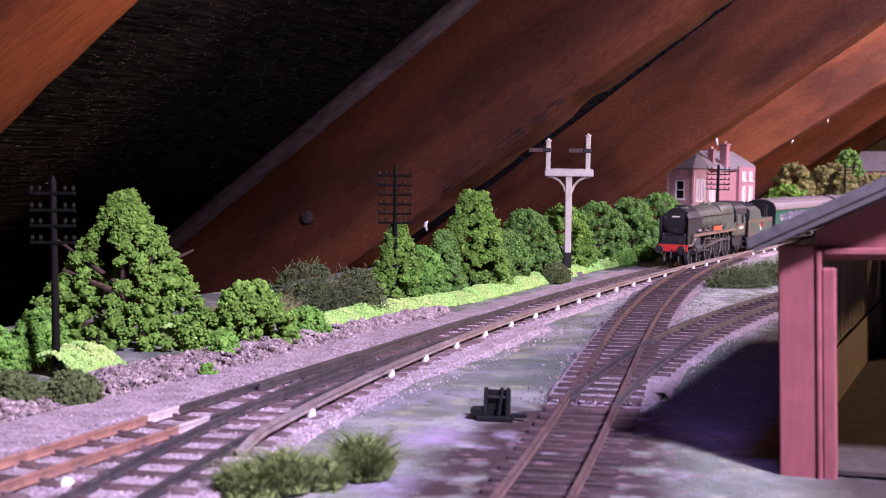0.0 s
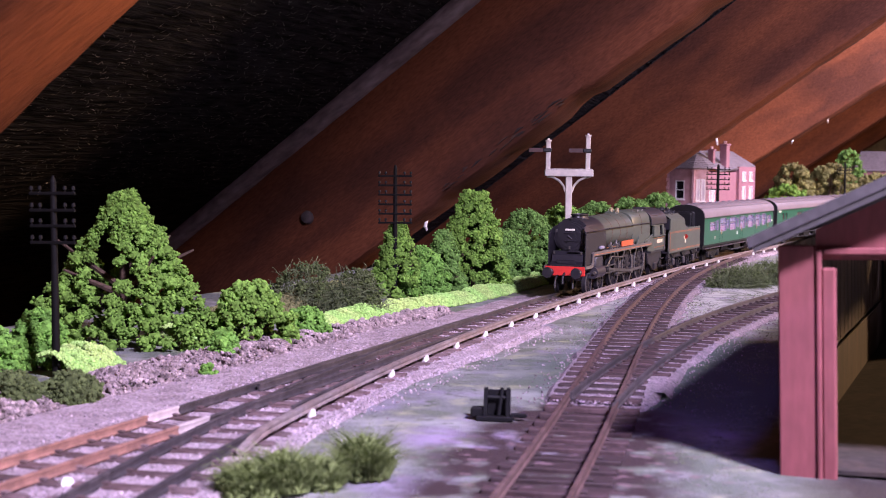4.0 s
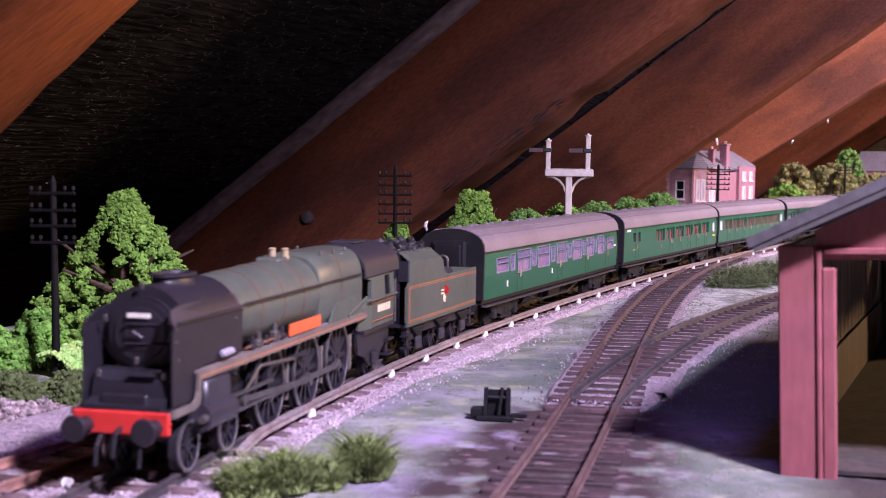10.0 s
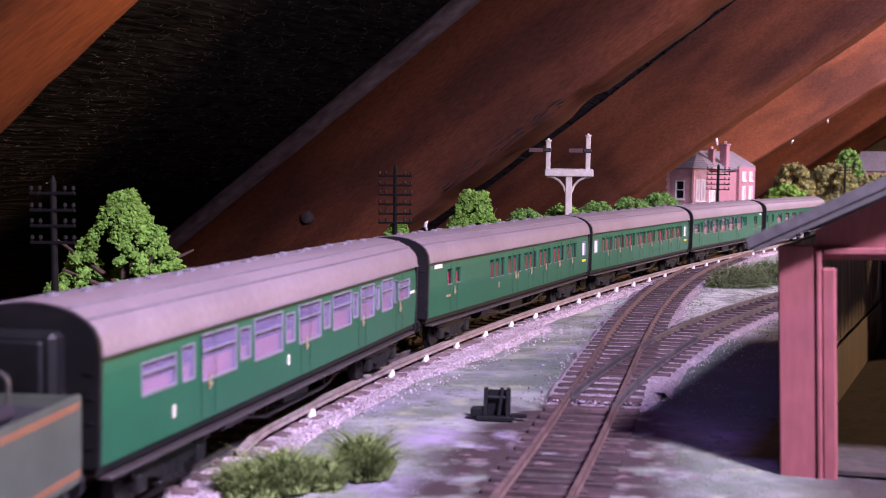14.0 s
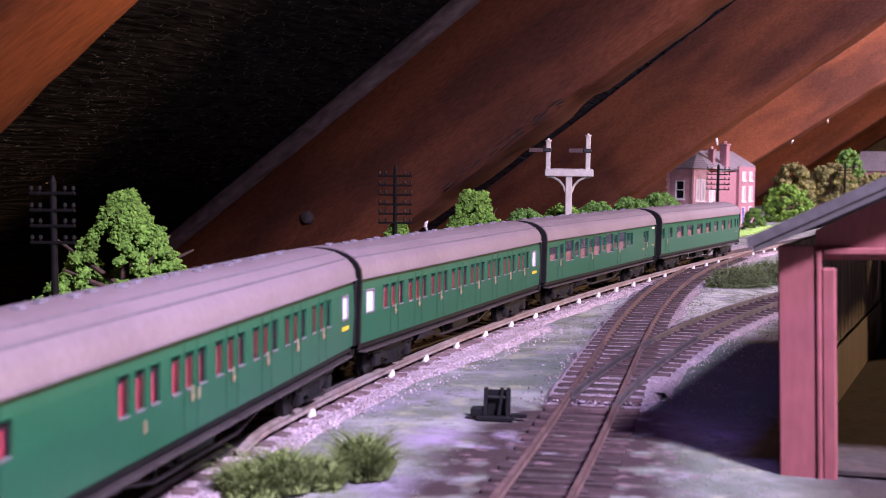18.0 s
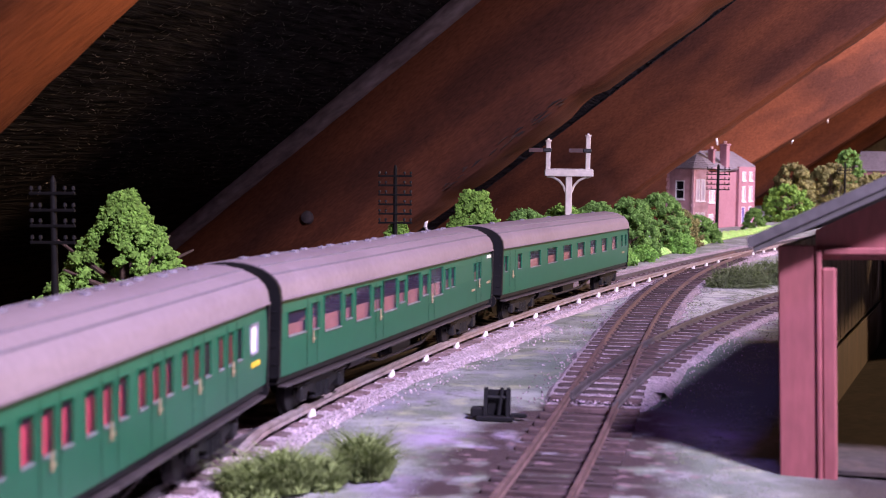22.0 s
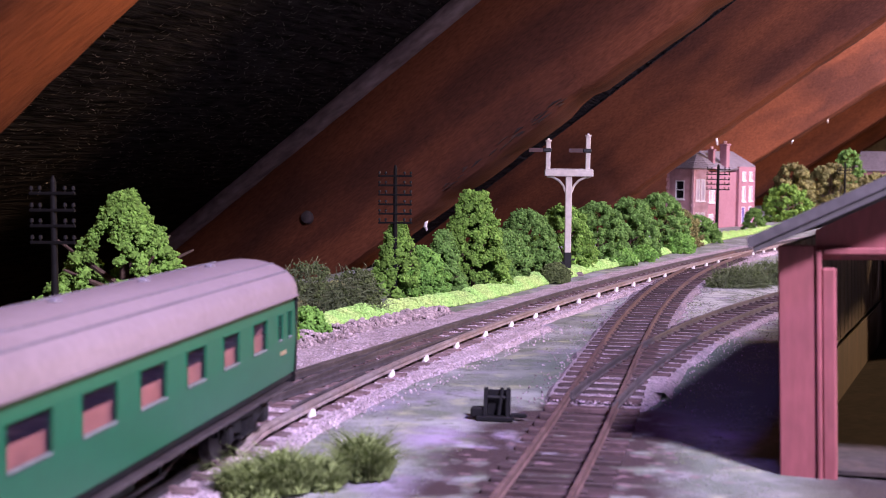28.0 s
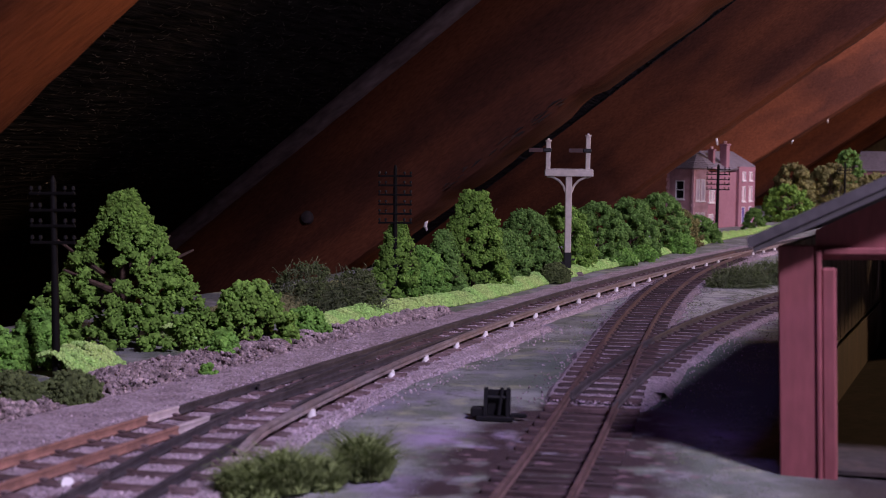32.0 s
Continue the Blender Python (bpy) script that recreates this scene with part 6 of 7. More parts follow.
g.box(-0.0182, 0.0182, -0.0035, 0.0035, 0.0745, 0.0795, 0.0004)
part("bracket_beam", g, M_SIGNAL, SIG)
for s in (-1, 1):
    g = Geo()
    pts = [(s * 0.0022, 0, 0.0625), (s * 0.004, 0, 0.0675), (s * 0.0075, 0, 0.0715), (s * 0.012, 0, 0.0738), (s * 0.0165, 0, 0.0745)]
    g.line(pts, 0.0009, 8)
    part("curved_strut", g, M_SIGNAL, SIG, smooth=True)
for x, top in ((-0.0158, 0.1005), (0.0141, 0.1045)):
    g = Geo()
    g.box(x - 0.0017, x + 0.0017, -0.0017, 0.0017, 0.0795, top, 0.0003)
    doll = part("doll_post", g, M_SIGNAL, SIG)
    g = Geo()
    g.tube((x, 0, top), (x, 0, top + 0.0012), 0.0024, 0.0024, 12)
    g.tube((x, 0, top + 0.0012), (x, 0, top + 0.0024), 0.0012, 0.0006, 10)
    part("finial", g, M_SIGNAL, doll, smooth=True)
    g = Geo()
    g.box(x - 0.004, x + 0.0025, -0.003, -0.0018, 0.0925, 0.0955, 0.0005)
    part("arm_bearing", g, M_BLACK, doll)
    g = Geo()
    g.box(x - 0.0018, x + 0.0018, 0.0018, 0.0042, 0.0915, 0.0955, 0.0004)
    part("signal_lamp", g, M_BLACK, doll)
    g = Geo()
    g.box(x - 0.0145, x - 0.004, -0.0027, -0.0021, 0.0925, 0.0955)
    part("signal_arm", g, mat("dull_red_arm", (0.05, 0.015, 0.012), 0.6), doll, "dull red semaphore arm")
g = Geo()
g.box(-0.0175, 0.0175, -0.0034, 0.0034, 0.0796, 0.0803)
part("platform", g, M_SIGNAL, SIG)
g = Geo()
g.line([(0.003, -0.003, 0.012), (0.0055, -0.003, 0.012)], 0.0008)
g.box(-0.0055, -0.0028, -0.003, 0.0, 0.007, 0.011, 0.0004)
part("balance_weight", g, M_BLACK, SIG)

# ---- point lever frame ----
LEV = thing("point_lever", "black plastic point lever housing on painted ground", "point lever", pose(0.018, 0.438, 0.0002, 0, 0, -8))
for x in (-0.0036, 0.0036):
    g = Geo()
    g.prism([(-0.0022, 0.0), (0.0024, 0.0), (0.0024, 0.0085), (0.0008, 0.0098), (-0.0008, 0.0094)], "x", x - 0.0006, x + 0.0006)
    part("side_plate", g, M_BLACK, LEV)
g = Geo()
g.box(-0.0036, 0.0036, 0.0008, 0.0018, 0.0006, 0.009, 0.0003)
part("back_plate", g, M_BLACK, LEV)
g = Geo()
g.tube((0.0006, -0.001, 0.001), (0.0016, 0.0002, 0.0098), 0.0007, 0.0006, 8)
g.tube((-0.0036, 0.0, 0.0066), (0.0036, 0.0, 0.0066), 0.0008, 0.0008, 8)
part("lever", g, M_BLACK, LEV)
g = Geo()
g.box(-0.0065, 0.0055, -0.003, 0.003, -0.0008, 0.0008, 0.0003)
g.box(-0.0085, -0.0034, -0.0012, 0.0024, 0.0, 0.0034, 0.0006)
g.box(0.0034, 0.0095, 0.0005, 0.0022, 0.0, 0.0014, 0.0003)
part("base", g, M_BLACK, LEV)

# ---- open shed beside the branch ----
M_SHED = mat("dusky_red_shed_paint", (0.2, 0.055, 0.06), 0.7, var=0.14, scale=500, bump=0.25, depth=0.0003, col2=(0.15, 0.042, 0.045), mix=0.5, mscale=70, stretch=(1, 1, 0.25))
M_SHEDROOF = mat("grey_felt_shed_roof", (0.055, 0.05, 0.05), 0.85, var=0.25, scale=400, bump=0.3)
M_INBOARD = mat("raw_brown_boards", (0.085, 0.05, 0.03), 0.75, var=0.25, scale=250, bump=0.25, col2=(0.05, 0.032, 0.022), mix=0.6, mscale=60, each=0.15, stretch=(1, 1, 0.3))
SHED = thing("open_shed", "dusky red open-fronted model shed with grey roof", "shed", pose(0.0907, 0.3635, 0.0, 0, -2.0, -22))
WID, LEN = 0.09, 0.33
for x0 in (0.0, WID - 0.0115):
    g = Geo()
    g.box(x0, x0 + 0.0098, 0.0, 0.003, -0.002, 0.0608, 0.0004)
    post = part("corner_post", g, M_SHED, SHED, "broad dusky red corner board")
    g = Geo()
    g.box(x0 + 0.0098, x0 + 0.0112, -0.0008, 0.002, -0.002, 0.0595, 0.0004)
    part("moulding", g, M_SHED, post)
    g = Geo()
    g.box(x0 + 0.0112, x0 + 0.0148, 0.0, 0.003, -0.002, 0.0548, 0.0005)
    part("moulding", g, M_SHED, post)
g = Geo()
g.prism([(0.0095, 0.0568), (WID - 0.0115, 0.0568), (WID - 0.0115, 0.0655), (WID / 2, 0.0805), (0.0095, 0.0648)], "y", 0.0025, 0.0045)
part("gable_board", g, M_SHED, SHED, "dusky red gable board")
g = Geo()
g.box(0.0115, WID - 0.0115, 0.0005, 0.0025, 0.0582, 0.0600, 0.0003)
part("lintel", g, M_SHED, SHED)
for k in range(24):
    g = Geo()
    y0 = 0.006 + k * 0.0132
    g.box(0.0004, 0.0016, y0, y0 + 0.0118, 0.020, 0.0605, 0.0002)
    part("wall_board", g, M_INBOARD, SHED)
    g = Geo()
    g.box(0.0016, 0.0026, y0 - 0.001, y0 + 0.0125, -0.001, 0.0195, 0.0002)
    part("wall_board", g, M_INBOARD, SHED, "warm brown lower boarding")
# added black sheet, stands in for the shade between the side boards
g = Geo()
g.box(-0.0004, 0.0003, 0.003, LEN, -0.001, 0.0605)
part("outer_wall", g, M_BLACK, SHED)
for k in range(12):
    g = Geo()
    x0 = 0.002 + k * 0.0072
    g.box(x0, x0 + 0.0066, LEN, LEN + 0.0015, -0.001, 0.062, 0.0002)
    part("wall_board", g, M_INBOARD, SHED)
for s in (0, 1):
    g = Geo()
    a, b = (-0.0062, 0.0604), (WID / 2, 0.0832)
    poly = [a, b, (b[0], b[1] + 0.0030), (a[0] - 0.0005, a[1] + 0.0028)]
    if s:
        poly = [(WID - x, z) for x, z in poly]
    g.prism(poly, "y", -0.009, LEN + 0.008)
    part("roof_slope", g, M_SHEDROOF, SHED, "grey felted roof slope with thick edge")
    g = Geo()
    poly = [(-0.005, 0.0592), (WID / 2, 0.0812), (WID / 2, 0.0832), (-0.005, 0.0609)]
    if s:
        poly = [(WID - x, z) for x, z in poly]
    g.prism(poly, "y", -0.0085, -0.0065)
    part("bargeboard", g, M_SHEDROOF, SHED)
# unseen black sheet added behind the back boards, keeps their gaps dark
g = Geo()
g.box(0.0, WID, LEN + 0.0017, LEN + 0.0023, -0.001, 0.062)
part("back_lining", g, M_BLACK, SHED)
# brown earth floor, its colour darkened to hold the shed's inner shade
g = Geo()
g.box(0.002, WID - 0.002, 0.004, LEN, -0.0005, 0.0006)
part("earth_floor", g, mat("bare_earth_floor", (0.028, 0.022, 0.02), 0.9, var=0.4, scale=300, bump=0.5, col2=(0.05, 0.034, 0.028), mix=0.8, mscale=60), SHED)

# ---- terraced house ----
M_BRICK = mat("red_brick_paper", (0.30, 0.14, 0.17), 0.7, var=0.12, scale=250, bump=0.1, col2=(0.26, 0.11, 0.135), mix=0.5, mscale=40)
M_STONEW = mat("pale_pink_stone", (0.44, 0.27, 0.29), 0.75, var=0.18, scale=160, bump=0.15, col2=(0.38, 0.2, 0.2), mix=0.7, mscale=50)
M_SLATE = mat("grey_slate_roof", (0.21, 0.18, 0.2), 0.7, var=0.15, scale=200, bump=0.1, island=0.15)
M_DARKPANE = mat("dark_window_pane", (0.01, 0.011, 0.013), 0.15, var=0.1, scale=200, bump=0.0)
M_PALEPANE = mat("curtained_pane", (0.62, 0.5, 0.52), 0.4, var=0.08, scale=200, bump=0.0)
M_BLUEPANE = mat("violet_blue_door", (0.12, 0.08, 0.3), 0.4, var=0.1, scale=200, bump=0.0)
HOUSE = thing("terraced_house", "pink stone and red brick model house with slate roof", "house", pose(0.372, 1.9, 0, 0, 0, -30))


def facade(parent, p, q, z0, z1, m, wins, thick=0.003, name="wall"):
    """A wall from p to q in plan with openings through it; wins: (along, along, low, high, pane material, bars)."""
    p, q = Vector((*p, 0)), Vector((*q, 0))
    L = (q - p).length
    d = (q - p) / L
    n = Vector((d.y, -d.x, 0))
    holes = [(a, b, c, e) for a, b, c, e, *_ in wins]
    xs = sorted({0, L, *[h[0] for h in holes], *[h[1] for h in holes]})
    zs = sorted({z0, z1, *[h[2] for h in holes], *[h[3] for h in holes]})
    g = Geo()
    for a, b in zip(xs[:-1], xs[1:]):
        for c, e in zip(zs[:-1], zs[1:]):
            if any(h[0] <= a + 1e-7 and b <= h[1] + 1e-7 and h[2] <= c + 1e-7 and e <= h[3] + 1e-7 for h in holes):
                continue
            for off in (0, -thick):
                g.add([p + d * u + n * off + Vector((0, 0, z)) for u, z in ((a, c), (b, c), (b, e), (a, e))], [(0, 1, 2, 3)])
    for a, b, c, e in [(0, L, z0, z1), *holes]:
        o = [p + d * u + Vector((0, 0, z)) for u, z in ((a, c), (b, c), (b, e), (a, e))]
        g.add(o + [v - n * thick for v in o], [(0, 1, 5, 4), (1, 2, 6, 5), (2, 3, 7, 6), (3, 0, 4, 7)])
    wall = part(name, g, m, parent)
    for a, b, c, e, pm, bars in wins:
        def bar(g, u0, u1, w0, w1, o0, o1):
            vs = [p + d * u + n * o + Vector((0, 0, z)) for z in (w0, w1) for o in (o0, o1) for u in (u0, u1)]
            g.add(vs, [(0, 2, 3, 1), (4, 5, 7, 6), (0, 1, 5, 4), (1, 3, 7, 5), (3, 2, 6, 7), (2, 0, 4, 6)])
        g = Geo()
        bar(g, a, b, c, e, -0.0016, -0.0012)
        win = part("window_pane", g, pm, wall)
        g = Geo()
        f = 0.0011
        bar(g, a, a + f, c, e, -0.0011, 0.0003)
        bar(g, b - f, b, c, e, -0.0011, 0.0003)
        bar(g, a + f, b - f, c, c + f, -0.0011, 0.0003)
        bar(g, a + f, b - f, e - f, e, -0.0011, 0.0003)
        if bars:
            bar(g, a + f, b - f, (c + e) / 2 - 0.0005, (c + e) / 2 + 0.0005, -0.0011, 0.0001)
        part("window_frame", g, M_WHITE, win)
        g = Geo()
        bar(g, a - 0.001, b + 0.001, c - 0.0016, c, 0.0, 0.0016)
        part("window_sill", g, M_WHITE, win)
    return wall


def courses(parent, a, b, c, d, n, name="roof_slope"):
    """A roof plane from the eaves a-b up to c-d, laid in n overlapping courses."""
    a, b, c, d = (Vector(v) for v in (a, b, c, d))
    up = (b - a).cross(d - a).normalized() * 0.0009
    slope = part(name, Geo().add([a - up * 2, b - up * 2, c - up * 1.5, d - up * 1.5], [(0, 1, 2, 3)] if (c - d).length > 1e-6 else [(0, 1, 2)]), M_SLATE, parent, "grey slated roof in courses")
    for k in range(n):
        g = Geo()
        t0, t1 = k / n, min(1, (k + 1.08) / n)
        l0, r0, l1, r1 = a.lerp(d, t0), b.lerp(c, t0), a.lerp(d, t1), b.lerp(c, t1)
        g.add([l0 + up, r0 + up, r1 + up * 0.2, l1 + up * 0.2, l0 - up, r0 - up, r1 - up, l1 - up],
              [(0, 1, 2, 3), (4, 5, 6, 7), (0, 1, 5, 4), (1, 2, 6, 5), (2, 3, 7, 6), (3, 0, 4, 7)])
        part("slate_course", g, M_SLATE, slope)
    return slope


A, B, C = (-0.066, 0.0), (-0.024, -0.014), (-0.006, -0.004)
GU = 0.083
facade(HOUSE, (-0.074, 0.03), A, 0, GU, M_STONEW, [])
facade(HOUSE, A, B, 0, GU, M_STONEW, [(0.013, 0.029, 0.040, 0.066, M_DARKPANE, True), (0.013, 0.029, 0.006, 0.028, M_DARKPANE, True)])
facade(HOUSE, B, C, 0, GU, M_STONEW, [(0.004, 0.0095, 0.038, 0.068, M_PALEPANE, False), (0.011, 0.0165, 0.038, 0.068, M_PALEPANE, False), (0.004, 0.0095, 0.006, 0.022, M_PALEPANE, False),
                                     (0.011, 0.0165, 0.006, 0.022, M_PALEPANE, False)])
facade(HOUSE, C, (0.0, 0.012), 0, 0.078, M_BRICK, [(0.002, 0.007, 0.036, 0.054, M_PALEPANE, False), (0.0085, 0.0135, 0.036, 0.054, M_PALEPANE, False), (0.002, 0.012, 0.006, 0.02, M_PALEPANE, False)])
facade(HOUSE, (0.0, 0.012), (0.0, 0.10), 0, 0.078, M_BRICK, [])
facade(HOUSE, (0.004, 0.10), (0.004, 0.176), -0.002, 0.086, M_BRICK, [(s, s + 0.016, c, e, m, False) for s in (0.014, 0.046) for c, e, m in ((0.066, 0.079, M_PALEPANE), (0.036, 0.058, M_PALEPANE), (0.004, 0.028, M_BLUEPANE))])
g = Geo()
g.box(-0.01, 0.004, 0.0995, 0.1005, 0, 0.086)
part("wall", g, M_BRICK, HOUSE)
g = Geo()
g.box(-0.074, -0.071, 0.03, 0.17, 0, 0.08)
g.box(-0.074, 0.004, 0.173, 0.176, 0, 0.08)
part("wall", g, M_BRICK, HOUSE)
for q in (A, B):
    for k in range(14):
        g = Geo()
        w = 0.0020 if k % 2 else 0.0013
        g.box(q[0] - w, q[0] + w, q[1] - w - 0.0004, q[1] + w, 0.0005 + k * 0.0058, 0.0005 + k * 0.0058 + 0.0052)
        part("quoin_stone", g, M_STONEW, HOUSE)
g = Geo()
for p, q in (((-0.075, 0.03), A), (A, B), (B, C), (C, (0.001, 0.012))):
    g.tube((*p, GU), (*q, GU), 0.0016, 0.0016, 8)
part("gutter", g, M_STONEW, HOUSE)
R0 = (-0.034, 0.028, 0.106)
for p, q in (((-0.076, 0.03), (A[0] - 0.001, A[1] - 0.002)), ((A[0] - 0.001, A[1] - 0.002), (B[0], B[1] - 0.002)), ((B[0], B[1] - 0.002), (C[0] + 0.002, C[1] - 0.001)), ((C[0] + 0.002, C[1] - 0.001), (0.002, 0.014))):
    courses(HOUSE, (*p, GU), (*q, GU), R0, R0, 9)
courses(HOUSE, (0.003, 0.012, 0.079), (0.003, 0.178, 0.087), (-0.034, 0.178, 0.109), (-0.034, 0.028, 0.108), 11)
courses(HOUSE, (-0.076, 0.178, 0.08), (-0.076, 0.03, 0.08), (-0.034, 0.028, 0.108), (-0.034, 0.178, 0.109), 11)
for x, y, w, dd, z0, z1 in ((-0.014, 0.03, 0.004, 0.004, 0.085, 0.110), (-0.005, 0.06, 0.005, 0.007, 0.08, 0.118)):
    g = Geo()
    g.box(x - w, x + w, y - dd, y + dd, z0, z1, 0.0006)
    g.box(x - w - 0.0012, x + w + 0.0012, y - dd - 0.0012, y + dd + 0.0012, z1 - 0.0025, z1, 0.0005)
    ch = part("chimney", g, M_BRICK, HOUSE, "tall red brick chimney")
    for k in (-0.5, 0.5):
        g = Geo()
        g.tube((x, y + k * dd, z1), (x, y + k * dd, z1 + 0.004), 0.0016, 0.0013, 10)
        part("chimney_pot", g, M_STONEW, ch)

COT = thing("brick_building", "pink brick building with grey slate roof", "house", pose(0.815, 2.72, 0, 0, 0, -30))
facade(COT, (0.0, 0.0), (0.11, 0.0), 0, 0.084, M_BRICK, [(0.025, 0.045, 0.05, 0.066, M_DARKPANE, True), (0.065, 0.085, 0.05, 0.066, M_DARKPANE, True)])
facade(COT, (0.0, 0.09), (0.0, 0.0), 0, 0.084, M_BRICK, [])
facade(COT, (0.11, 0.0), (0.11, 0.09), 0, 0.084, M_BRICK, [])
facade(COT, (0.11, 0.09), (0.0, 0.09), 0, 0.084, M_BRICK, [])
courses(COT, (-0.004, -0.004, 0.083), (0.114, -0.004, 0.083), (0.114, 0.045, 0.122), (-0.004, 0.045, 0.122), 10)
courses(COT, (0.114, 0.094, 0.083), (-0.004, 0.094, 0.083), (-0.004, 0.045, 0.122), (0.114, 0.045, 0.122), 10)
for x in (0.0005, 0.1095):
    g = Geo()
    g.prism([(0.0, 0.084), (0.09, 0.084), (0.045, 0.12)], "x", x - 0.0005, x + 0.0005)
    part("gable", g, M_BRICK, COT)

# ---- small things on the rafters ----
def on_plane(e, u, d=0.0):
    return loft(e, u, under(u, d))


for e, u in ((1.010, 0.394), (1.652, 0.275), (2.262, 0.254), (2.285, 0.203)):
    p = on_plane(e, u)
    t = thing("cable_clip", "small white plastic clip nailed to a rafter", "clip", Matrix.Translation(p - Vector((0, 0, 0.0))) @ pose(0, 0, 0, random.uniform(-30, 30), random.uniform(0, 40), random.uniform(0, 90)), "clips on rafters")
    g = Geo()
    g.tube((0, 0, 0.001), (0, 0, -0.005), 0.0016, 0.0012, 8)
    part("clip_body", g, M_WHITE, t)
    g = Geo()
    g.tube((0, 0, -0.004), (0.0035, 0, -0.0065), 0.0013, 0.0008, 8)
    part("clip_arm", g, M_WHITE, t)
W1 = [(0.019, 0.0375, 0.0264, 0.0336, "v"), small(0.0405, 0.048), big(0.052, 0.075), small(0.077, 0.085), big(0.0875, 0.110), small(0.1125, 0.1205), big(0.124, 0.145), small(0.1475, 0.1545),
      big(0.157, 0.1775), small(0.1795, 0.1855), big(0.1885, 0.2055), small(0.2075, 0.2125), big(0.2155, 0.2305), small(0.2325, 0.2365), (0.239, 0.256, 0.0264, 0.0336, "v")]
VENTS = [(0.012 + 0.0122 * k, -0.0005 if k % 2 else 0.0012) for k in range(20)]
C1 = coach("green model coach with large lavender-tinted windows and grey roof", 0.267, W1, VENTS, "brown",
           {"handles": (0.056, 0.13, 0.19, 0.24), "marks": [(0.036, 0.0205, 0.0012, 0.0028, M_CREAM), (0.115, 0.0215, 0.0012, 0.0028, M_CREAM), (0.260, 0.028, 0.006, 0.001, M_CREAM)]}, M_HAZY)


def comp(starts):
    out = []
    for a in starts:
        out += [(a + 0.0002, a + 0.0060, 0.0254, 0.034, ""), (a + 0.0088, a + 0.0144, 0.0254, 0.034, ""), (a + 0.0170, a + 0.0226, 0.0254, 0.034, "")]
    return out


S2, S3 = tuple(0.0838 + 0.0287 * k for k in range(6)), tuple(0.0222 + 0.0277 * k for k in range(8))
W2 = [(0.0233, 0.0295, 0.0272, 0.0338, ""), (0.0343, 0.0408, 0.0272, 0.0338, "")] + comp(S2) + [(0.2645, 0.2725, 0.0254, 0.0335, "w")]
C2 = coach("green model brake coach with compartment windows and red seats", 0.2815, W2, VENTS, "red",
           {"handles": tuple(a + 0.012 for a in S2[1:]) + (0.032,), "marks": [(0.269, 0.0225, 0.008, 0.0013, M_YELLOW), (0.012, 0.0355, 0.009, 0.0016, M_CREAM), (0.025, 0.0225, 0.005, 0.0009, M_BRASS),
                                                                             (0.098, 0.0215, 0.0012, 0.0026, M_BRASS), (0.13, 0.0235, 0.0012, 0.0026, M_BRASS)]})
W3 = [(0.005, 0.013, 0.0254, 0.0335, "w")] + comp(S3) + [(0.2455, 0.2535, 0.0254, 0.0335, "w")]
C3 = coach("green model coach with eight red compartments between white end windows", 0.2635, W3, VENTS, "red",
           {"handles": tuple(a + 0.012 for a in S3), "marks": [(0.251, 0.0225, 0.008, 0.0013, M_YELLOW)]})
W4 = [(0.0055, 0.0205, 0.0264, 0.0336, "v"), small(0.0248, 0.0315), big(0.0355, 0.0515), small(0.0545, 0.062), big(0.065, 0.081), small(0.0838, 0.0925), big(0.0945, 0.1105), small(0.1125, 0.121),
      big(0.123, 0.14), small(0.1425, 0.151), big(0.154, 0.172), small(0.1755, 0.182), small(0.1845, 0.191), (0.2225, 0.228, 0.026, 0.0338, ""), (0.23, 0.2355, 0.026, 0.0338, "")]
C4 = coach("green model brake coach with large windows and a blank van end", 0.2565, W4, VENTS[:19], "brown",
           {"handles": (0.025, 0.09, 0.155, 0.231), "marks": [(0.25, 0.0235, 0.006, 0.0011, M_BRASS), (0.25, 0.0352, 0.007, 0.0014, M_CREAM), (0.222, 0.022, 0.005, 0.0009, M_BRASS)]}, M_REFLECT)
W5 = [(0.003, 0.008, 0.0262, 0.0338, ""), (0.0234, 0.0305, 0.0262, 0.0338, "")] + [(a, b, 0.0256, 0.0338, "") for a, b in ((0.0443, 0.063), (0.076, 0.094), (0.1065, 0.124), (0.136, 0.152), (0.165, 0.179), (0.1925, 0.206),
     (0.2185, 0.232))] + [(0.2435, 0.2485, 0.0262, 0.0338, ""), (0.254, 0.2585, 0.0262, 0.0338, "")]
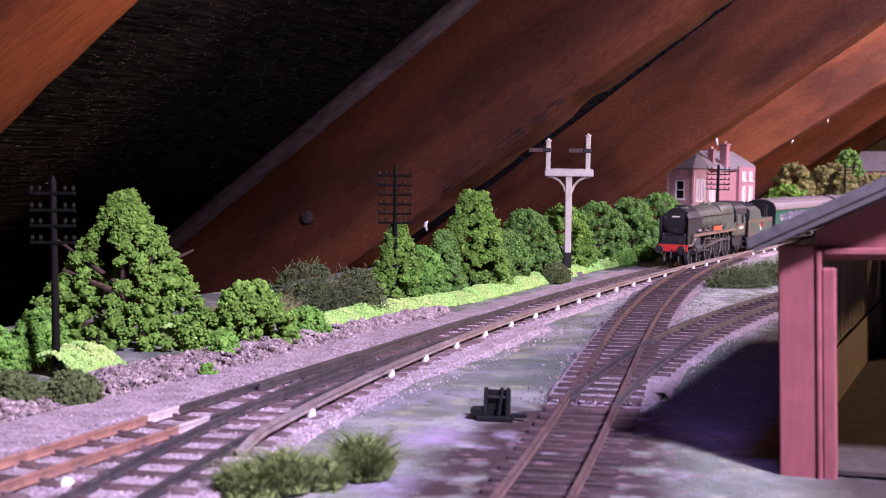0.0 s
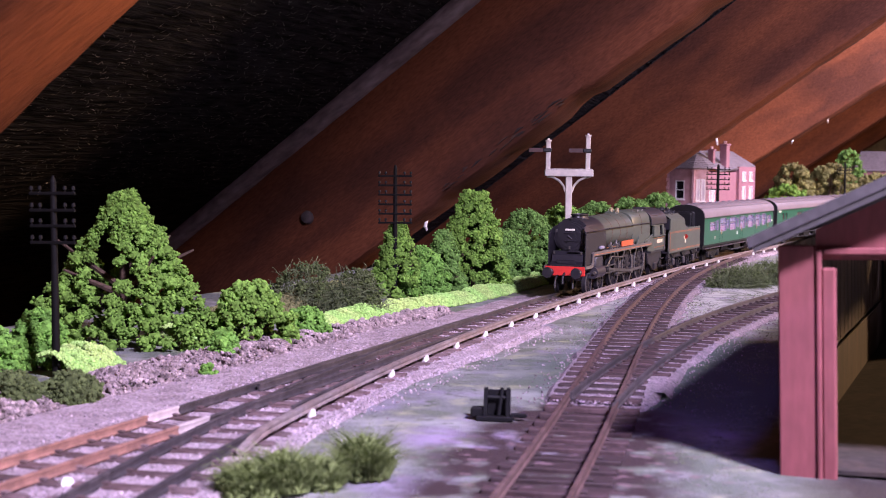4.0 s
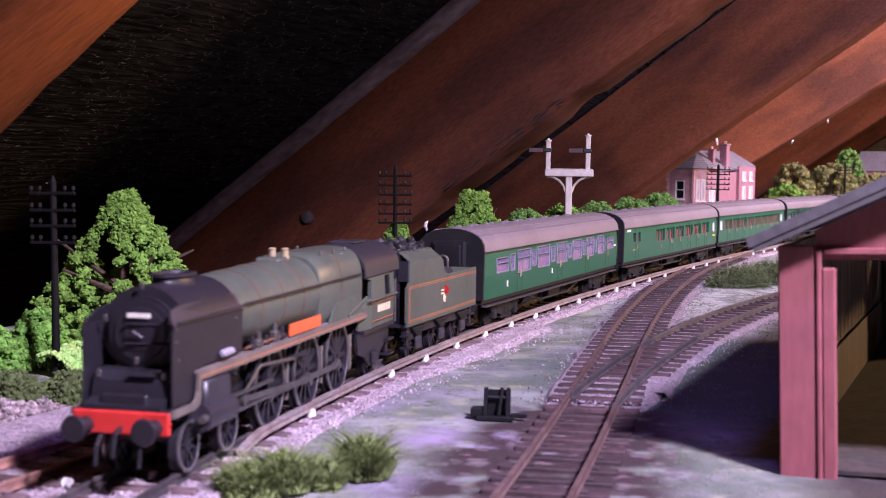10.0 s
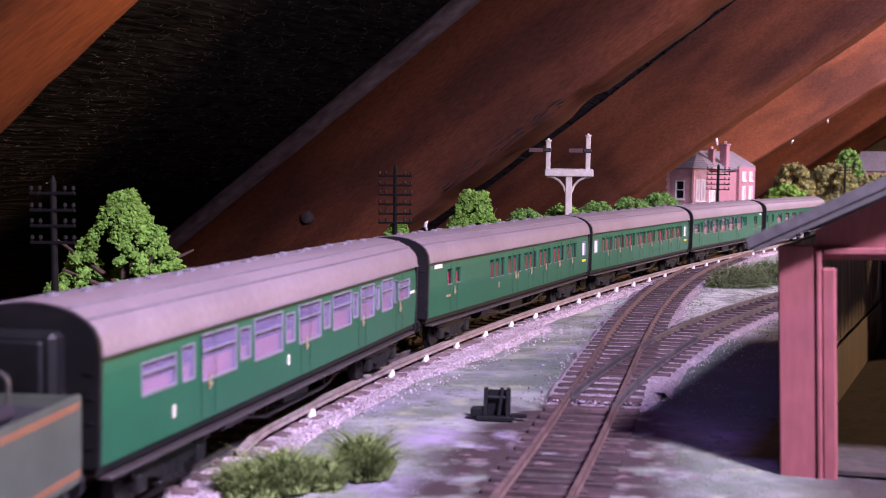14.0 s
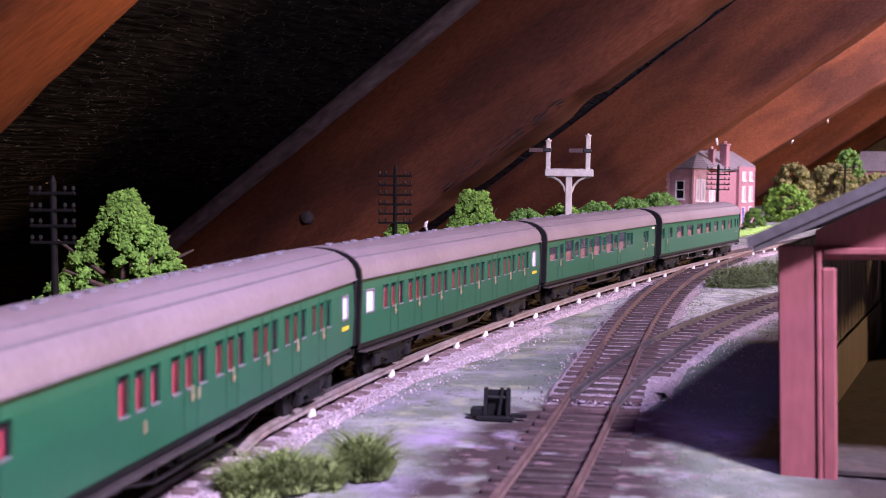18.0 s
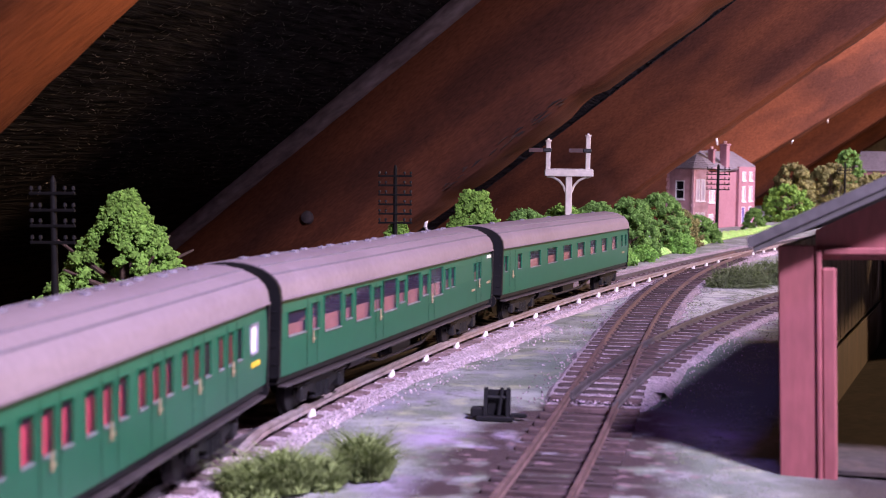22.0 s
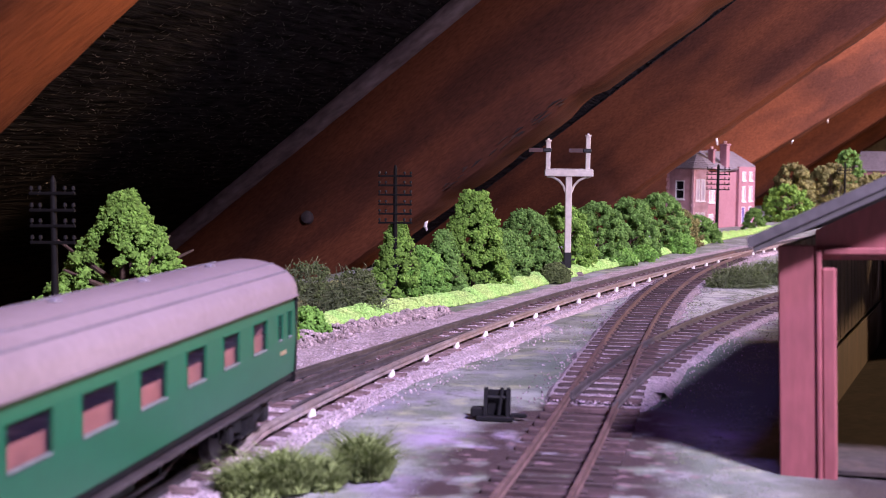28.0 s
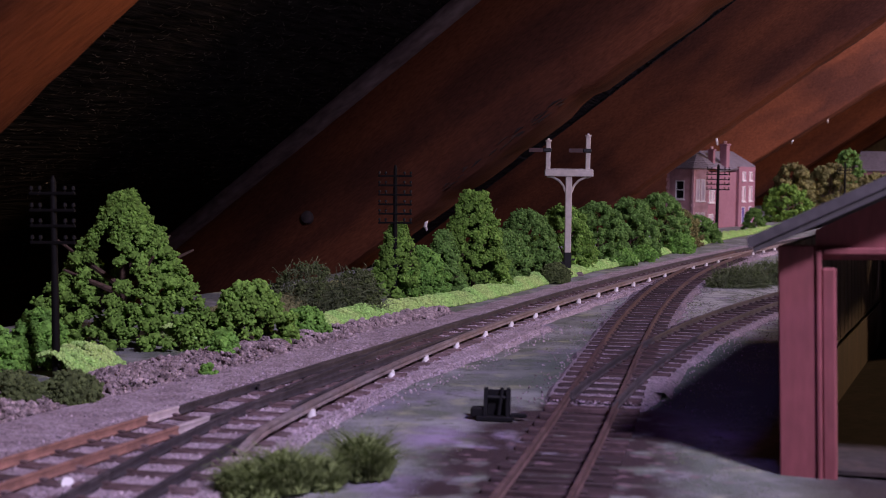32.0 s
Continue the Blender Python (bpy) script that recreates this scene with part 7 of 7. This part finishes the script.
C5 = coach("green model coach with square dark windows at the train's tail", 0.2635, W5, [(0.03 + 0.05 * k, 0.0) for k in range(5)], "brown",
           {"handles": (0.015,), "marks": [(0.249, 0.0225, 0.006, 0.0011, M_BRASS)]})

# ---- the train's run ----
def travelled(t):
    """Metres that the train has gone since the start."""
    knots = [(0, 0.06496), (3, 0.07105), (6, 0.08386), (9, 0.09488), (12, 0.09016), (16, 0.0942), (20, 0.0882), (24, 0.08715), (28, 0.08861), (32, 0.102)]
    d = 0.0
    for (t0, v0), (t1, v1) in zip(knots[:-1], knots[1:]):
        if t <= t0:
            break
        q = min(t, t1)
        vq = v0 + (v1 - v0) * (q - t0) / (t1 - t0)
        d += (v0 + vq) / 2 * (q - t0)
    return d


def vehicle_pose(middle, half, t):
    s = middle - travelled(t)
    x0, y0, _ = main_at(s - half)
    x1, y1, _ = main_at(s + half)
    dx, dy = x0 - x1, y0 - y1
    return Matrix.Translation(((x0 + x1) / 2, (y0 + y1) / 2, RAIL)) @ Matrix.Rotation(math.atan2(-dx, dy), 4, "Z") @ Matrix.Translation((-0.0012, 0, 0))


TRAIN = [(LOCO, 1.0177, 0.06), (TENDER, 1.1790, 0.035), (C1, 1.3725, 0.118), (C2, 1.6643, 0.12), (C3, 1.9433, 0.118), (C4, 2.2158, 0.115), (C5, 2.4948, 0.117)]


def motions():
    times = [k * 0.5 for k in range(65)]
    for ob, middle, half in TRAIN:
        walk(ob, [(t, vehicle_pose(middle, half, t)) for t in times])
    fine = [k * 0.1 for k in range(321)]
    for w, y, r, phase in TURNING:
        step = 1 if r < 0.01 else 2
        rows = []
        for t in fine[::step]:
            rows.append((t, pose(0, y, r, -math.degrees(travelled(t) / r) + phase)))
        walk(w, rows)
    for rod, phase, kind in RODS:
        rows = []
        for t in fine[::2]:
            a = radians(phase) - travelled(t) / DRIVER_R
            dy, dz = -math.sin(a) * CRANK, math.cos(a) * CRANK
            if kind == "rod":
                rows.append((t, pose(0, dy, DRIVER_R + dz)))
            else:
                rows.append((t, pose(0, DRIVERS[1] + dy, DRIVER_R + dz, math.degrees(math.asin((0.0128 - DRIVER_R - dz) / 0.056)))))
        walk(rod, rows)


motions()
